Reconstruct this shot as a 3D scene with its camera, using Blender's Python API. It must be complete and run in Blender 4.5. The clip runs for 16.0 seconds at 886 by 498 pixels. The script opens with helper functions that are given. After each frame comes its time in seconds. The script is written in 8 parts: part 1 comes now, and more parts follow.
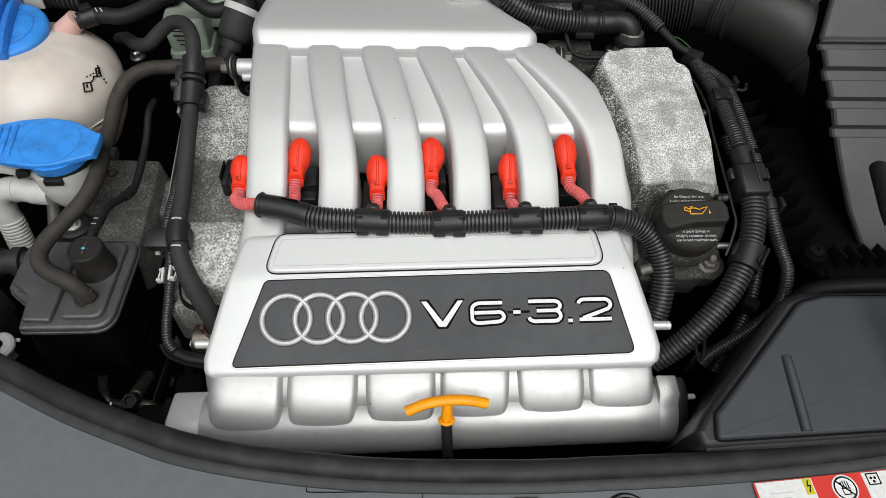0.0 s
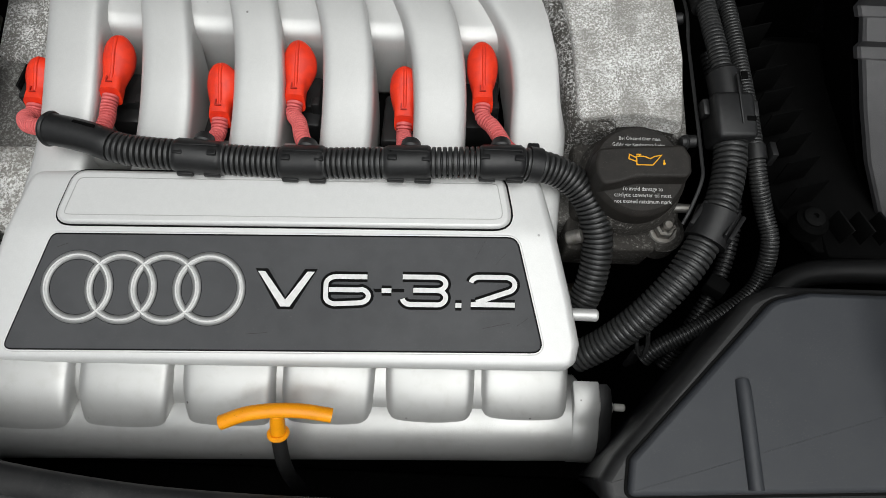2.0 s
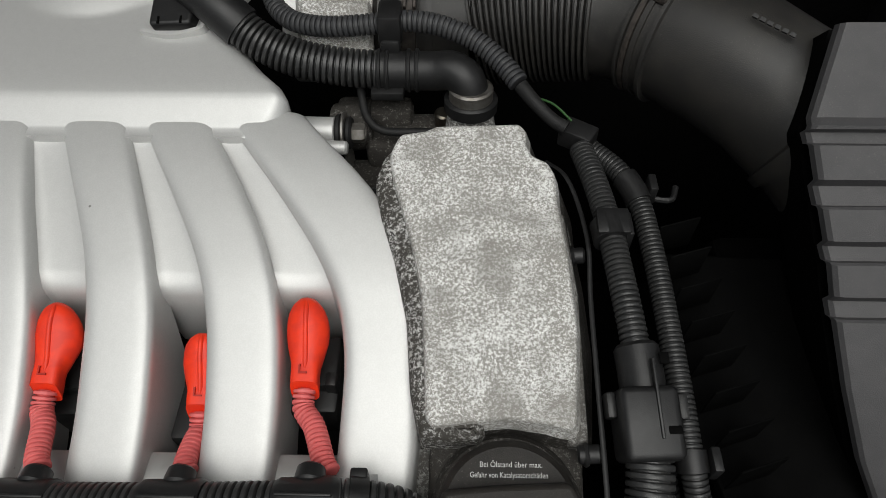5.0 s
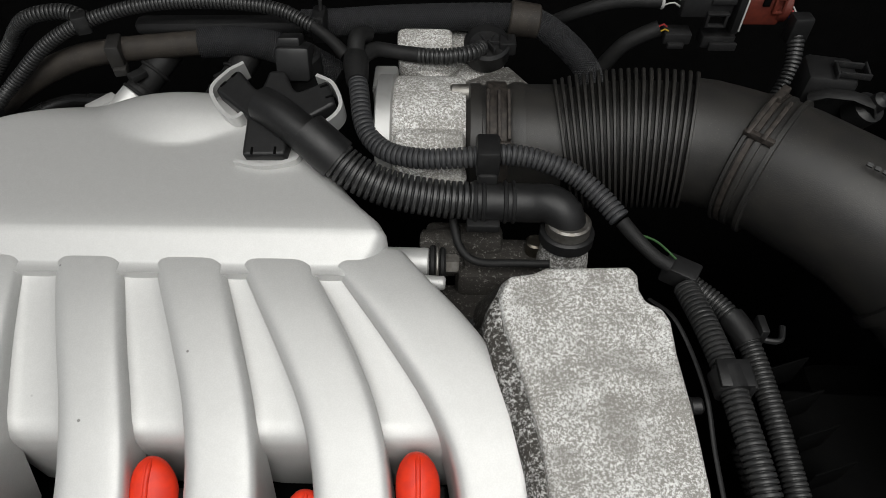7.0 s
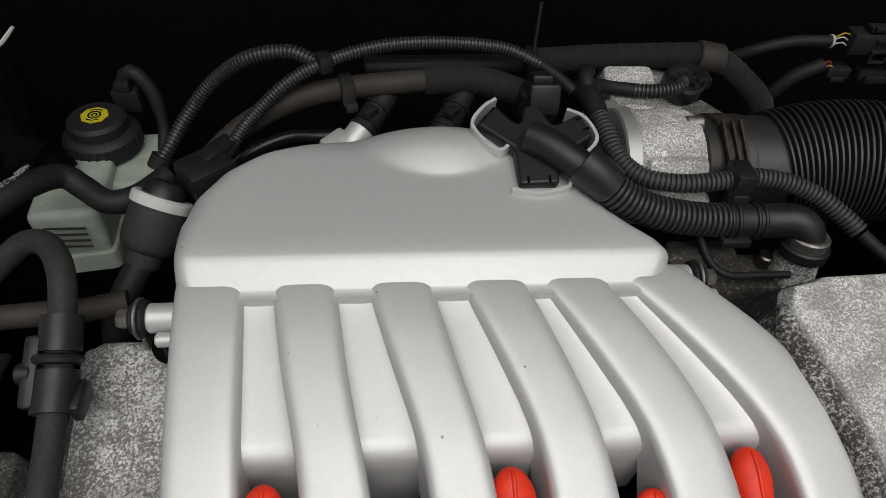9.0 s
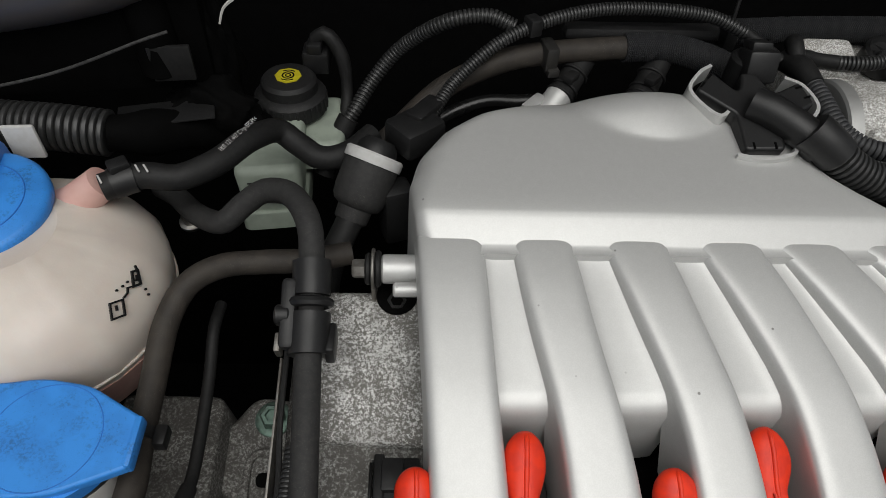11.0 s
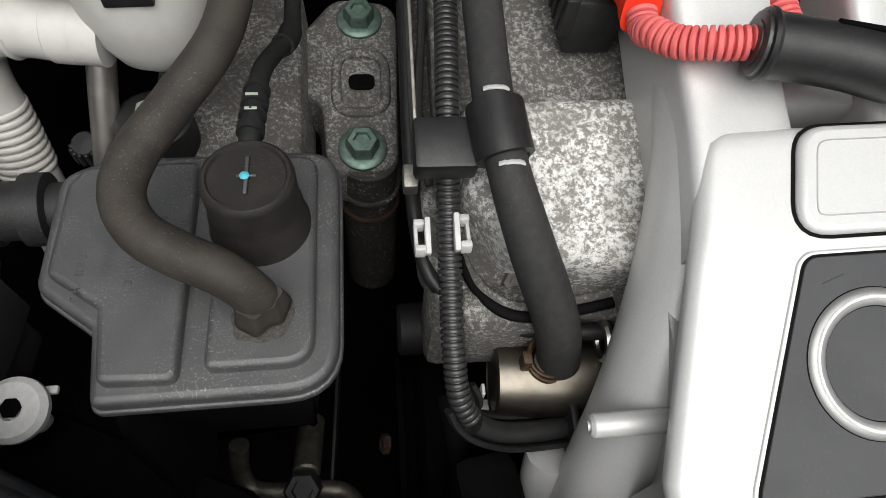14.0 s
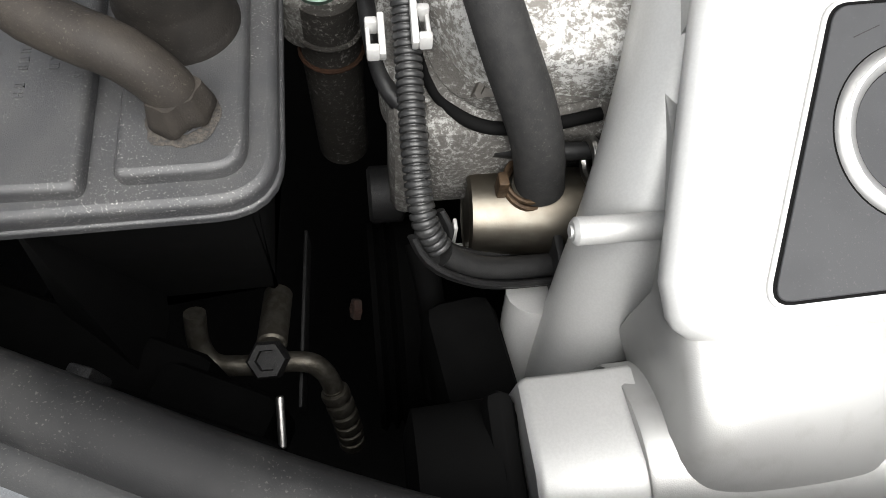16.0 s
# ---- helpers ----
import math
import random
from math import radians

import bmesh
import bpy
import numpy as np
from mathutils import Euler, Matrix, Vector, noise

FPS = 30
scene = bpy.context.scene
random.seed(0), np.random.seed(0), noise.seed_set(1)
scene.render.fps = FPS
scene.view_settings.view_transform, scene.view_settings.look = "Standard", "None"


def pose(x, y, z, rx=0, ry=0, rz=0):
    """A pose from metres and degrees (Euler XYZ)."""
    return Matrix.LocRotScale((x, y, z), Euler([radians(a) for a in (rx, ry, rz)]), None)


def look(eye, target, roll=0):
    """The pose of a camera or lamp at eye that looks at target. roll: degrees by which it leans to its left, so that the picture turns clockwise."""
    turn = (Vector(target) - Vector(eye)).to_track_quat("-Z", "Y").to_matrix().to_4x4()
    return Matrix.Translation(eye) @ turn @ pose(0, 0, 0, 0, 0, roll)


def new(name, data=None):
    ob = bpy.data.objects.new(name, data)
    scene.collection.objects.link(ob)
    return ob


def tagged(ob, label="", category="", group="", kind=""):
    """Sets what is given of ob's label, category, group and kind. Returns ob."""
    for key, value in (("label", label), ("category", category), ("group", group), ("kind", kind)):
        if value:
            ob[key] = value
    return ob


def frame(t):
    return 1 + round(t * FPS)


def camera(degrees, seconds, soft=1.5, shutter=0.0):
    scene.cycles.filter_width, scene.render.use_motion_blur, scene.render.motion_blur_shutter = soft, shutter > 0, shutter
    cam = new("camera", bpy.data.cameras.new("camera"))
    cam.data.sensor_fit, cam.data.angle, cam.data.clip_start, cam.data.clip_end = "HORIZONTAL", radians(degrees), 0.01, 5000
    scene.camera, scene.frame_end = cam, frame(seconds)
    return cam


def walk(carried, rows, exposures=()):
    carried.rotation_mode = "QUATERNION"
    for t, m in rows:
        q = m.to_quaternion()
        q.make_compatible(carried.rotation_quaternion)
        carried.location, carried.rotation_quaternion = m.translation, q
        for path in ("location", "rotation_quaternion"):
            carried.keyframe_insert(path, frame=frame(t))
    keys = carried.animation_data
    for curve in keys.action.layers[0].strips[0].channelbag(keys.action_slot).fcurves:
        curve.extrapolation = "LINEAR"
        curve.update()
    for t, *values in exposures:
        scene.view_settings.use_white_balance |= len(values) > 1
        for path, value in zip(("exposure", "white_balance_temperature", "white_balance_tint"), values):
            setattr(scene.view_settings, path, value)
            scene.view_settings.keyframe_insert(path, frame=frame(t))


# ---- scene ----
cam = camera(68.7, 16.0, 0.65)
PATH = [
    (0, (-0.002, 0.028, 1.426), (0.051, 1.269, -0.141), 2.1),
    (0.5, (0.026, 0.053, 1.402), (0.049, 1.21, -0.229), 2.4),
    (1, (0.048, 0.083, 1.369), (0.085, 1.162, -0.314), 3.7),
    (1.5, (0.052, 0.108, 1.346), (0.164, 1.167, -0.347), 3.8),
    (2, (0.114, 0.152, 1.323), (0.113, 1.155, -0.407), 2.3),
    (2.5, (0.169, 0.184, 1.304), (0.061, 1.142, -0.448), -3.3),
    (3, (0.202, 0.209, 1.292), (0.054, 1.151, -0.466), -6.2),
    (3.5, (0.217, 0.243, 1.282), (0.083, 1.199, -0.47), -5.6),
    (4, (0.22, 0.28, 1.281), (0.121, 1.316, -0.427), -3.3),
    (4.5, (0.217, 0.318, 1.284), (0.157, 1.408, -0.392), -1.8),
    (4.7, (0.218, 0.327, 1.281), (0.164, 1.458, -0.368), -1.5),
    (6.8, (0.158, 0.383, 1.301), (0.13, 1.687, -0.216), -0.2),
    (7, (0.151, 0.384, 1.306), (0.131, 1.687, -0.212), 0.2),
    (7.5, (0.106, 0.383, 1.31), (0.13, 1.704, -0.191), 1.6),
    (8, (0.02, 0.372, 1.316), (0.14, 1.711, -0.165), 2.2),
    (8.5, (-0.028, 0.364, 1.319), (0.15, 1.728, -0.133), 4.2),
    (8.7, (-0.042, 0.366, 1.319), (0.143, 1.731, -0.131), 4.5),
    (10.8, (-0.173, 0.364, 1.308), (-0.068, 1.721, -0.156), 3.5),
    (11, (-0.186, 0.354, 1.3), (-0.09, 1.709, -0.168), 3.9),
    (11.5, (-0.206, 0.33, 1.292), (-0.12, 1.647, -0.21), 4.6),
    (12, (-0.207, 0.303, 1.266), (-0.245, 1.59, -0.264), 2.6),
    (12.5, (-0.249, 0.293, 1.23), (-0.232, 1.533, -0.339), -0.7),
    (13, (-0.278, 0.285, 1.176), (-0.182, 1.401, -0.481), 1.6),
    (13.5, (-0.281, 0.28, 1.148), (-0.129, 1.295, -0.569), 4.5),
    (14, (-0.283, 0.276, 1.123), (-0.067, 1.267, -0.601), 8.7),
    (14.5, (-0.278, 0.272, 1.102), (-0.034, 1.247, -0.628), 9.5),
    (15, (-0.277, 0.266, 1.078), (-0.046, 1.182, -0.685), 9.1),
    (15.5, (-0.277, 0.261, 1.066), (-0.067, 1.095, -0.74), 8.7),
    (16, (-0.269, 0.251, 1.071), (-0.057, 1.079, -0.737), 8.7),
]
EXPOSURES = [(t, e, 6500 if t > 3 else 6350, k) for t, e, k in ((0.0, -0.12, 7), (1.0, -0.22, 7), (2.5, -0.38, 7), (3.5, -0.44, 7), (4.5, -0.42, 7), (7.0, -0.38, 8), (8.0, -0.54, 10), (8.5, -0.60, 10), (11.0, -0.58, 8), (12.0, -0.49, 8), (12.5, -0.36, 8), (13.0, -0.16, 8), (13.5, 0.12, 8), (14.5, 0.36, 9), (15.5, 0.78, 9), (16.0, 0.95, 9))]
walk(cam, [(t, look(eye, target, roll)) for t, eye, target, roll in PATH], EXPOSURES)

# ---- world and light: an overcast sky, half shut out by the raised bonnet ----
world = bpy.data.worlds.new("overcast")
scene.world = world
world.use_nodes = True
wn, wl = world.node_tree.nodes, world.node_tree.links
sky = wn.new("ShaderNodeTexSky")
sky.sky_type, sky.sun_disc = "NISHITA", False
sky.sun_elevation, sky.sun_rotation = radians(55), radians(160)
sky.air_density, sky.dust_density = 1.0, 4.0
grey = wn.new("ShaderNodeHueSaturation")
grey.inputs["Saturation"].default_value = 0.2
wl.new(sky.outputs[0], grey.inputs["Color"])
wl.new(grey.outputs[0], wn["Background"].inputs["Color"])
wn["Background"].inputs["Strength"].default_value = 0.09
sun = new("sun", bpy.data.lights.new("sun", "SUN"))
sun.data.energy, sun.data.angle, sun.data.color = 2.75, radians(60), (1.0, 0.98, 0.955)
sun.matrix_world = look((-0.10, -1.2, 4.2), (0, 0.4, 0.9))

# ---- materials ----


def mat(name, color, rough=0.5, metal=0.0, color2=None, scale=200.0, amount=0.5, bump=0.0, bscale=600.0, rough2=None, detail=4.0, spec=0.35, lo=0.4, hi=0.6, dust=0.0, dustcol=(0.3, 0.28, 0.25), coat=0.0, dscale=1400.0, flecks=0.0, fleckcol=(0.05, 0.045, 0.04), blotch=0.0, drift=0.0, smear=0.0):
    m = bpy.data.materials.new(name)
    m.use_nodes = True
    n, l = m.node_tree.nodes, m.node_tree.links
    b = n["Principled BSDF"]
    b.inputs["Roughness"].default_value = rough
    b.inputs["Metallic"].default_value = metal
    b.inputs["Specular IOR Level"].default_value = spec
    b.inputs["Coat Weight"].default_value = coat
    geo = n.new("ShaderNodeNewGeometry")

    def noise_tex(sc, det, dist=0.0):
        t = n.new("ShaderNodeTexNoise")
        t.inputs["Scale"].default_value, t.inputs["Detail"].default_value, t.inputs["Distortion"].default_value = sc, det, dist
        l.new(geo.outputs["Position"], t.inputs["Vector"])
        return t

    def ramp(fac, a, c, v0, v1):
        r = n.new("ShaderNodeMapRange")
        r.inputs[1].default_value, r.inputs[2].default_value, r.inputs[3].default_value, r.inputs[4].default_value = a, c, v0, v1
        l.new(fac, r.inputs[0])
        return r.outputs[0]

    def mix(fac, a, c):
        x = n.new("ShaderNodeMix")
        x.data_type = "RGBA"
        l.new(fac, x.inputs[0])
        for s, v in ((x.inputs[6], a), (x.inputs[7], c)):
            if isinstance(v, tuple):
                s.default_value = (*v, 1)
            else:
                l.new(v, s)
        return x.outputs[2]

    big = noise_tex(scale / 6, 3.0)
    fine = noise_tex(scale, detail)
    c2 = color2 or tuple(c * 0.8 for c in color)
    grain = fine.outputs[0]
    if drift:
        sway = n.new("ShaderNodeMath")
        sway.operation = "ADD"
        l.new(grain, sway.inputs[0])
        l.new(ramp(noise_tex(48.0, 4.0, 0.4).outputs[0], 0.3, 0.7, -drift, drift), sway.inputs[1])
        grain = sway.outputs[0]
    col = mix(ramp(grain, lo, hi, 0, amount), color, c2)
    col = mix(ramp(big.outputs[0], 0.35, 0.7, 0, 0.3), col, tuple(c * 0.9 for c in color))
    if dust:
        specks = noise_tex(dscale, 2.0)
        patch = noise_tex(35.0, 3.0)
        mm = n.new("ShaderNodeMath")
        mm.operation = "MULTIPLY"
        l.new(ramp(specks.outputs[0], 0.62, 0.72, 0, dust), mm.inputs[0])
        l.new(ramp(patch.outputs[0], 0.4, 0.65, 0.15, 1), mm.inputs[1])
        col = mix(mm.outputs[0], col, dustcol)
    if blotch:
        col = mix(ramp(noise_tex(34.0, 9.0, 0.6).outputs[0], 0.50, 0.62, 0, blotch), col, tuple(c * 0.82 for c in color))
    if smear:
        grime = n.new("ShaderNodeMath")
        grime.operation = "MULTIPLY"
        l.new(ramp(noise_tex(75.0, 3.0, 0.5).outputs[0], 0.50, 0.68, 0, smear), grime.inputs[0])
        l.new(ramp(noise_tex(620.0, 6.0, 0.3).outputs[0], 0.44, 0.62, 0.1, 1), grime.inputs[1])
        col = mix(grime.outputs[0], col, fleckcol)
    if flecks:
        cell = n.new("ShaderNodeTexVoronoi")
        cell.inputs["Scale"].default_value = 62.0
        l.new(geo.outputs["Position"], cell.inputs["Vector"])
        sep = n.new("ShaderNodeSeparateColor")
        l.new(cell.outputs["Color"], sep.inputs[0])
        pick = n.new("ShaderNodeMath")
        pick.operation = "MULTIPLY"
        l.new(ramp(sep.outputs[0], 0.80, 0.86, 0, flecks), pick.inputs[0])
        l.new(ramp(cell.outputs["Distance"], 0.035, 0.065, 1, 0), pick.inputs[1])
        col = mix(pick.outputs[0], col, fleckcol)
    l.new(col, b.inputs["Base Color"])
    l.new(ramp(big.outputs[0], 0.3, 0.7, rough, rough2 if rough2 is not None else min(1, rough + 0.12)), b.inputs["Roughness"])
    if bump:
        bt = noise_tex(bscale, 3.0)
        bn = n.new("ShaderNodeBump")
        bn.inputs["Strength"].default_value, bn.inputs["Distance"].default_value = bump, 0.0006
        l.new(bt.outputs[0], bn.inputs["Height"])
        l.new(bn.outputs[0], b.inputs["Normal"])
    return m


def cast_alu(name, dark, light, lo, hi, scale):
    """Corroded cast aluminium: pale oxide blotches on a grey-brown skin."""
    m = mat(name, dark, 0.7, 0.1, light, scale, 1.0, 0.8, 900.0, 0.85, 12.0, lo=lo, hi=hi, dust=0.5, dustcol=(0.10, 0.095, 0.09), blotch=0.5, drift=0.035)
    m.node_tree.nodes["Noise Texture.001"].inputs["Roughness"].default_value = 0.80
    return m


SILVER = mat("silver_paint", (0.59, 0.59, 0.58), 0.42, 0.40, (0.515, 0.515, 0.505), 1300, 0.45, 0.06, 2600, 0.46, flecks=0.7)
# Paler copy of SILVER: the stronger light on the sloping cover is painted in
SILVER_LIT = mat("silver_cover_paint_lit", (0.65, 0.65, 0.64), 0.42, 0.30, (0.585, 0.585, 0.575), 1300, 0.45, 0.06, 2600, 0.46, flecks=0.5)
# Dirty silver; the weaker light low on the front is painted in too
SILVER_D = mat("silver_paint_dirty_dark", (0.47, 0.47, 0.46), 0.38, 0.62, (0.36, 0.345, 0.325), 130, 0.45, 0.1, 2500, lo=0.52, hi=0.75, flecks=0.8)
ALU = cast_alu("corroded_cast_aluminium", (0.165, 0.158, 0.145), (0.74, 0.74, 0.725), 0.485, 0.555, 520)
# Brighter than ALU: the strong light on the gearbox-side top is in it
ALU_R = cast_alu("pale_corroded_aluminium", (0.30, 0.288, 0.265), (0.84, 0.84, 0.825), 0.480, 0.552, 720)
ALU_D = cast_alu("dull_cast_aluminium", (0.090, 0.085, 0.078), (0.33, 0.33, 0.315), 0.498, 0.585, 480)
ALU_T = cast_alu("oily_shaded_aluminium", (0.036, 0.033, 0.029), (0.26, 0.25, 0.235), 0.545, 0.63, 380)
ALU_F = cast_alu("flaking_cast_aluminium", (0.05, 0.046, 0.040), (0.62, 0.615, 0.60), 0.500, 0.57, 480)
ALU_W = cast_alu("white_corroded_aluminium", (0.22, 0.21, 0.19), (0.80, 0.80, 0.785), 0.465, 0.545, 380)
METAL = mat("bright_steel", (0.55, 0.54, 0.52), 0.28, 1.0, (0.40, 0.38, 0.35), 150, 0.5, 0.1, 900)
STEEL_D = mat("dull_steel", (0.30, 0.29, 0.27), 0.45, 0.9, (0.16, 0.14, 0.12), 220, 0.6, 0.2, 900)
NICKEL = mat("nickel_plated_tube", (0.205, 0.19, 0.16), 0.30, 1.0, (0.12, 0.10, 0.075), 60, 0.7, 0.08, 900)
GREENBOLT = mat("green_passivated_bolt", (0.17, 0.25, 0.21), 0.4, 0.7, (0.10, 0.13, 0.11), 300, 0.6, 0.1)
RUBBER = mat("black_rubber", (0.012, 0.012, 0.0122), 0.52, 0, (0.018, 0.0178, 0.0175), 300, 0.7, 0.25, 1500, spec=0.26)
HOSE = mat("grey_hose", (0.026, 0.026, 0.026), 0.58, 0, (0.038, 0.037, 0.036), 300, 0.7, 0.3, 1500, dust=0.22, spec=0.24)
HOSE_B = mat("brownish_dusty_hose", (0.030, 0.0260, 0.0225), 0.56, 0, (0.048, 0.041, 0.034), 90, 0.8, 0.3, 1500, dust=0.45, dustcol=(0.20, 0.18, 0.15), spec=0.28)
CONDUIT = mat("black_conduit", (0.026, 0.0265, 0.027), 0.30, 0, (0.032, 0.032, 0.031), 250, 0.7, 0.1, 1500, spec=0.5, dust=0.2)
SLEEVE = mat("black_nylon", (0.011, 0.011, 0.0114), 0.36, 0, (0.018, 0.018, 0.0182), 250, 0.6, 0.12, 1500, spec=0.4, dust=0.08)
PLASTIC = mat("grained_black_plastic", (0.015, 0.015, 0.0155), 0.46, 0, (0.022, 0.022, 0.0225), 260, 0.6, 0.35, 1800, dust=0.25, spec=0.3)
PLASTIC_G = mat("grained_grey_plastic", (0.029, 0.0318, 0.0375), 0.42, 0, (0.037, 0.0395, 0.0445), 40, 0.7, 0.2, 3600, spec=0.45, dust=0.15)
ROLL = mat("smooth_black_rubber", (0.005, 0.005, 0.0052), 0.40, 0, (0.008, 0.008, 0.008), 120, 0.6, 0.15, 1500, spec=0.25, dust=0.1)
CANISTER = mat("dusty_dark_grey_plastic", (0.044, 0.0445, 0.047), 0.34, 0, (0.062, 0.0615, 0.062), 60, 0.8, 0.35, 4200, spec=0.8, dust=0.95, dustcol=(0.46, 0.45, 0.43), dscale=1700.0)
INTAKE = mat("brown_black_plastic", (0.023, 0.0222, 0.0212), 0.36, 0, (0.031, 0.0290, 0.026), 60, 0.8, 0.25, 1800, dust=0.18, spec=0.45)
STRAP = mat("dusty_brown_clamp", (0.032, 0.028, 0.025), 0.5, 0.3, (0.075, 0.064, 0.056), 240, 0.8, 0.3, 1500)
# Near-black that carries the shade of deep places and recesses in its colour
DEEP = mat("deep_shade_black", (0.002, 0.002, 0.002), 0.75, 0, (0.003, 0.003, 0.003), 90, 0.7, 0.3, 400, spec=0.05)
BODY = mat("black_body_paint", (0.012, 0.012, 0.014), 0.18, 0, (0.02, 0.02, 0.02), 60, 0.5, coat=0.3)
PLATE = mat("anthracite_plate", (0.047, 0.048, 0.051), 0.5, 0, (0.060, 0.061, 0.064), 60, 0.6, 0.06, 3000, dust=0.1)
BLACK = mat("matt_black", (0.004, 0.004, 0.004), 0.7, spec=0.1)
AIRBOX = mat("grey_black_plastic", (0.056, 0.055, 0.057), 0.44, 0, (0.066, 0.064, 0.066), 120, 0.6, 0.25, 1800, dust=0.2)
# Deep shade round the refrigerant pipes, put into the steel's colour
STEEL_SHADED = mat("shaded_steel", (0.15, 0.14, 0.12), 0.42, 0.85, (0.08, 0.07, 0.055), 220, 0.7, 0.3, 900)
GLOSS = mat("black_gloss", (0.008, 0.008, 0.008), 0.2)
WHITE = mat("white_print", (0.74, 0.74, 0.73), 0.4, 0, (0.62, 0.61, 0.59), 300, 0.6, dust=0.3)
CHROME = mat("satin_ring", (0.33, 0.33, 0.325), 0.36, 0.6, (0.28, 0.28, 0.275), 300, 0.4)
RED = mat("red_silicone", (0.82, 0.040, 0.010), 0.40, 0, (0.6, 0.03, 0.018), 150, 0.6, 0.1, 1500)
PINK = mat("pink_red_conduit", (0.72, 0.155, 0.15), 0.5, 0, (0.60, 0.10, 0.10), 200, 0.6, 0.1, 1500)
ORANGE = mat("orange_plastic", (0.95, 0.36, 0.004), 0.34, 0, (0.82, 0.28, 0.004), 90, 0.6, 0.1, 1500, dust=0.7, dustcol=(0.18, 0.07, 0.01), blotch=0.5)
BLUE = mat("blue_plastic", (0.035, 0.19, 0.62), 0.38, 0, (0.03, 0.16, 0.52), 80, 0.7, 0.15, 1500, dust=0.15, dustcol=(0.05, 0.06, 0.09))
BLUE_L = mat("light_blue_plastic", (0.045, 0.27, 0.76), 0.36, 0, (0.038, 0.22, 0.64), 70, 0.8, 0.15, 1500, dust=0.3, dustcol=(0.012, 0.035, 0.09), dscale=700.0, smear=0.5, fleckcol=(0.02, 0.05, 0.12))
TANK = mat("milky_plastic", (0.65, 0.59, 0.53), 0.34, 0, (0.58, 0.51, 0.455), 25, 0.9, 0.08, 900, coat=0.35)
TANK.node_tree.nodes["Principled BSDF"].inputs["Subsurface Weight"].default_value = 0.25
TANK.node_tree.nodes["Principled BSDF"].inputs["Subsurface Radius"].default_value = (0.012, 0.008, 0.006)
PINKISH = mat("coolant_stained_plastic", (0.66, 0.42, 0.37), 0.4, 0, (0.6, 0.34, 0.3), 60, 0.7)
IVORY = mat("ivory_plastic", (0.52, 0.51, 0.485), 0.45, 0, (0.44, 0.425, 0.395), 60, 0.7, 0.1, 900)
BRAKE = mat("greenish_translucent_plastic", (0.34, 0.385, 0.325), 0.40, 0, (0.26, 0.30, 0.25), 60, 0.7, 0.1, 900)
YELLOW = mat("yellow_sticker", (0.58, 0.50, 0.02), 0.45, 0, (0.48, 0.41, 0.02), 200, 0.6)
AMBER = mat("amber_print", (0.85, 0.42, 0.01), 0.4)
REDLAB = mat("red_label", (0.62, 0.04, 0.03), 0.35, 0, (0.55, 0.04, 0.03), 90, 0.5, dust=0.2)
BROWN = mat("brown_connector", (0.13, 0.027, 0.017), 0.4, 0, (0.07, 0.016, 0.012), 200, 0.6)
PALECLIP = mat("pale_grey_plastic", (0.55, 0.55, 0.54), 0.45, 0, (0.48, 0.47, 0.45), 200, 0.6)
BRAIDTHREAD = mat("woven_nylon_thread", (0.030, 0.031, 0.033), 0.35, 0, (0.055, 0.055, 0.056), 400, 0.8, spec=0.5)
BRAID = mat("braided_sleeve", (0.022, 0.0225, 0.024), 0.65, 0, (0.045, 0.045, 0.047), 900, 0.9, 0.9, 1400, spec=0.24)
WIRES = {k: mat(k + "_wire", c, 0.4) for k, c in dict(green=(0.025, 0.08, 0.02), yellow=(0.45, 0.30, 0.03), red=(0.35, 0.03, 0.03), white=(0.5, 0.5, 0.48), blue=(0.04, 0.1, 0.4)).items()}
TEAL = mat("turquoise_mark", (0.08, 0.42, 0.5), 0.5)
CAPMAT = mat("brown_black_plastic_cap", (0.016, 0.0142, 0.0125), 0.55, 0, (0.024, 0.021, 0.018), 120, 0.7, 0.2, 1500, spec=0.3, dust=0.15)
GRIT = mat("rusty_grit", (0.046, 0.043, 0.040), 0.85, 0, (0.085, 0.074, 0.062), 900, 0.9, 0.9, 1200)
RUST = mat("rusty_steel", (0.075, 0.036, 0.020), 0.8, 0.3, (0.04, 0.022, 0.015), 300, 0.8, 0.5, 900)

# ---- shape helpers: every shape is (corners, faces) in world metres ----


def join(*shapes):
    V, F = [], []
    for v, f in shapes:
        k = len(V)
        V += [tuple(p) for p in v]
        F += [tuple(i + k for i in q) for q in f]
    return V, F


def move(shape, m):
    return [tuple(m @ Vector(p)) for p in shape[0]], shape[1]


def from_bm(bm):
    bm.verts.index_update()
    r = [tuple(v.co) for v in bm.verts], [tuple(v.index for v in f.verts) for f in bm.faces]
    bm.free()
    return r


BASE, GROW = {}, {}


def thing(name, at, label, category, group="", kind="", shift=(0, 0, 0), grow=1.0):
    """An Empty for the parts; shift sets the whole thing over and grow scales it about its base."""
    ob = new(name)
    ob.location = Vector(at) + Vector(shift)
    ob.empty_display_size = 0.02
    BASE[ob.name], GROW[ob.name] = Vector(at), grow
    return tagged(ob, label, category, group, kind)


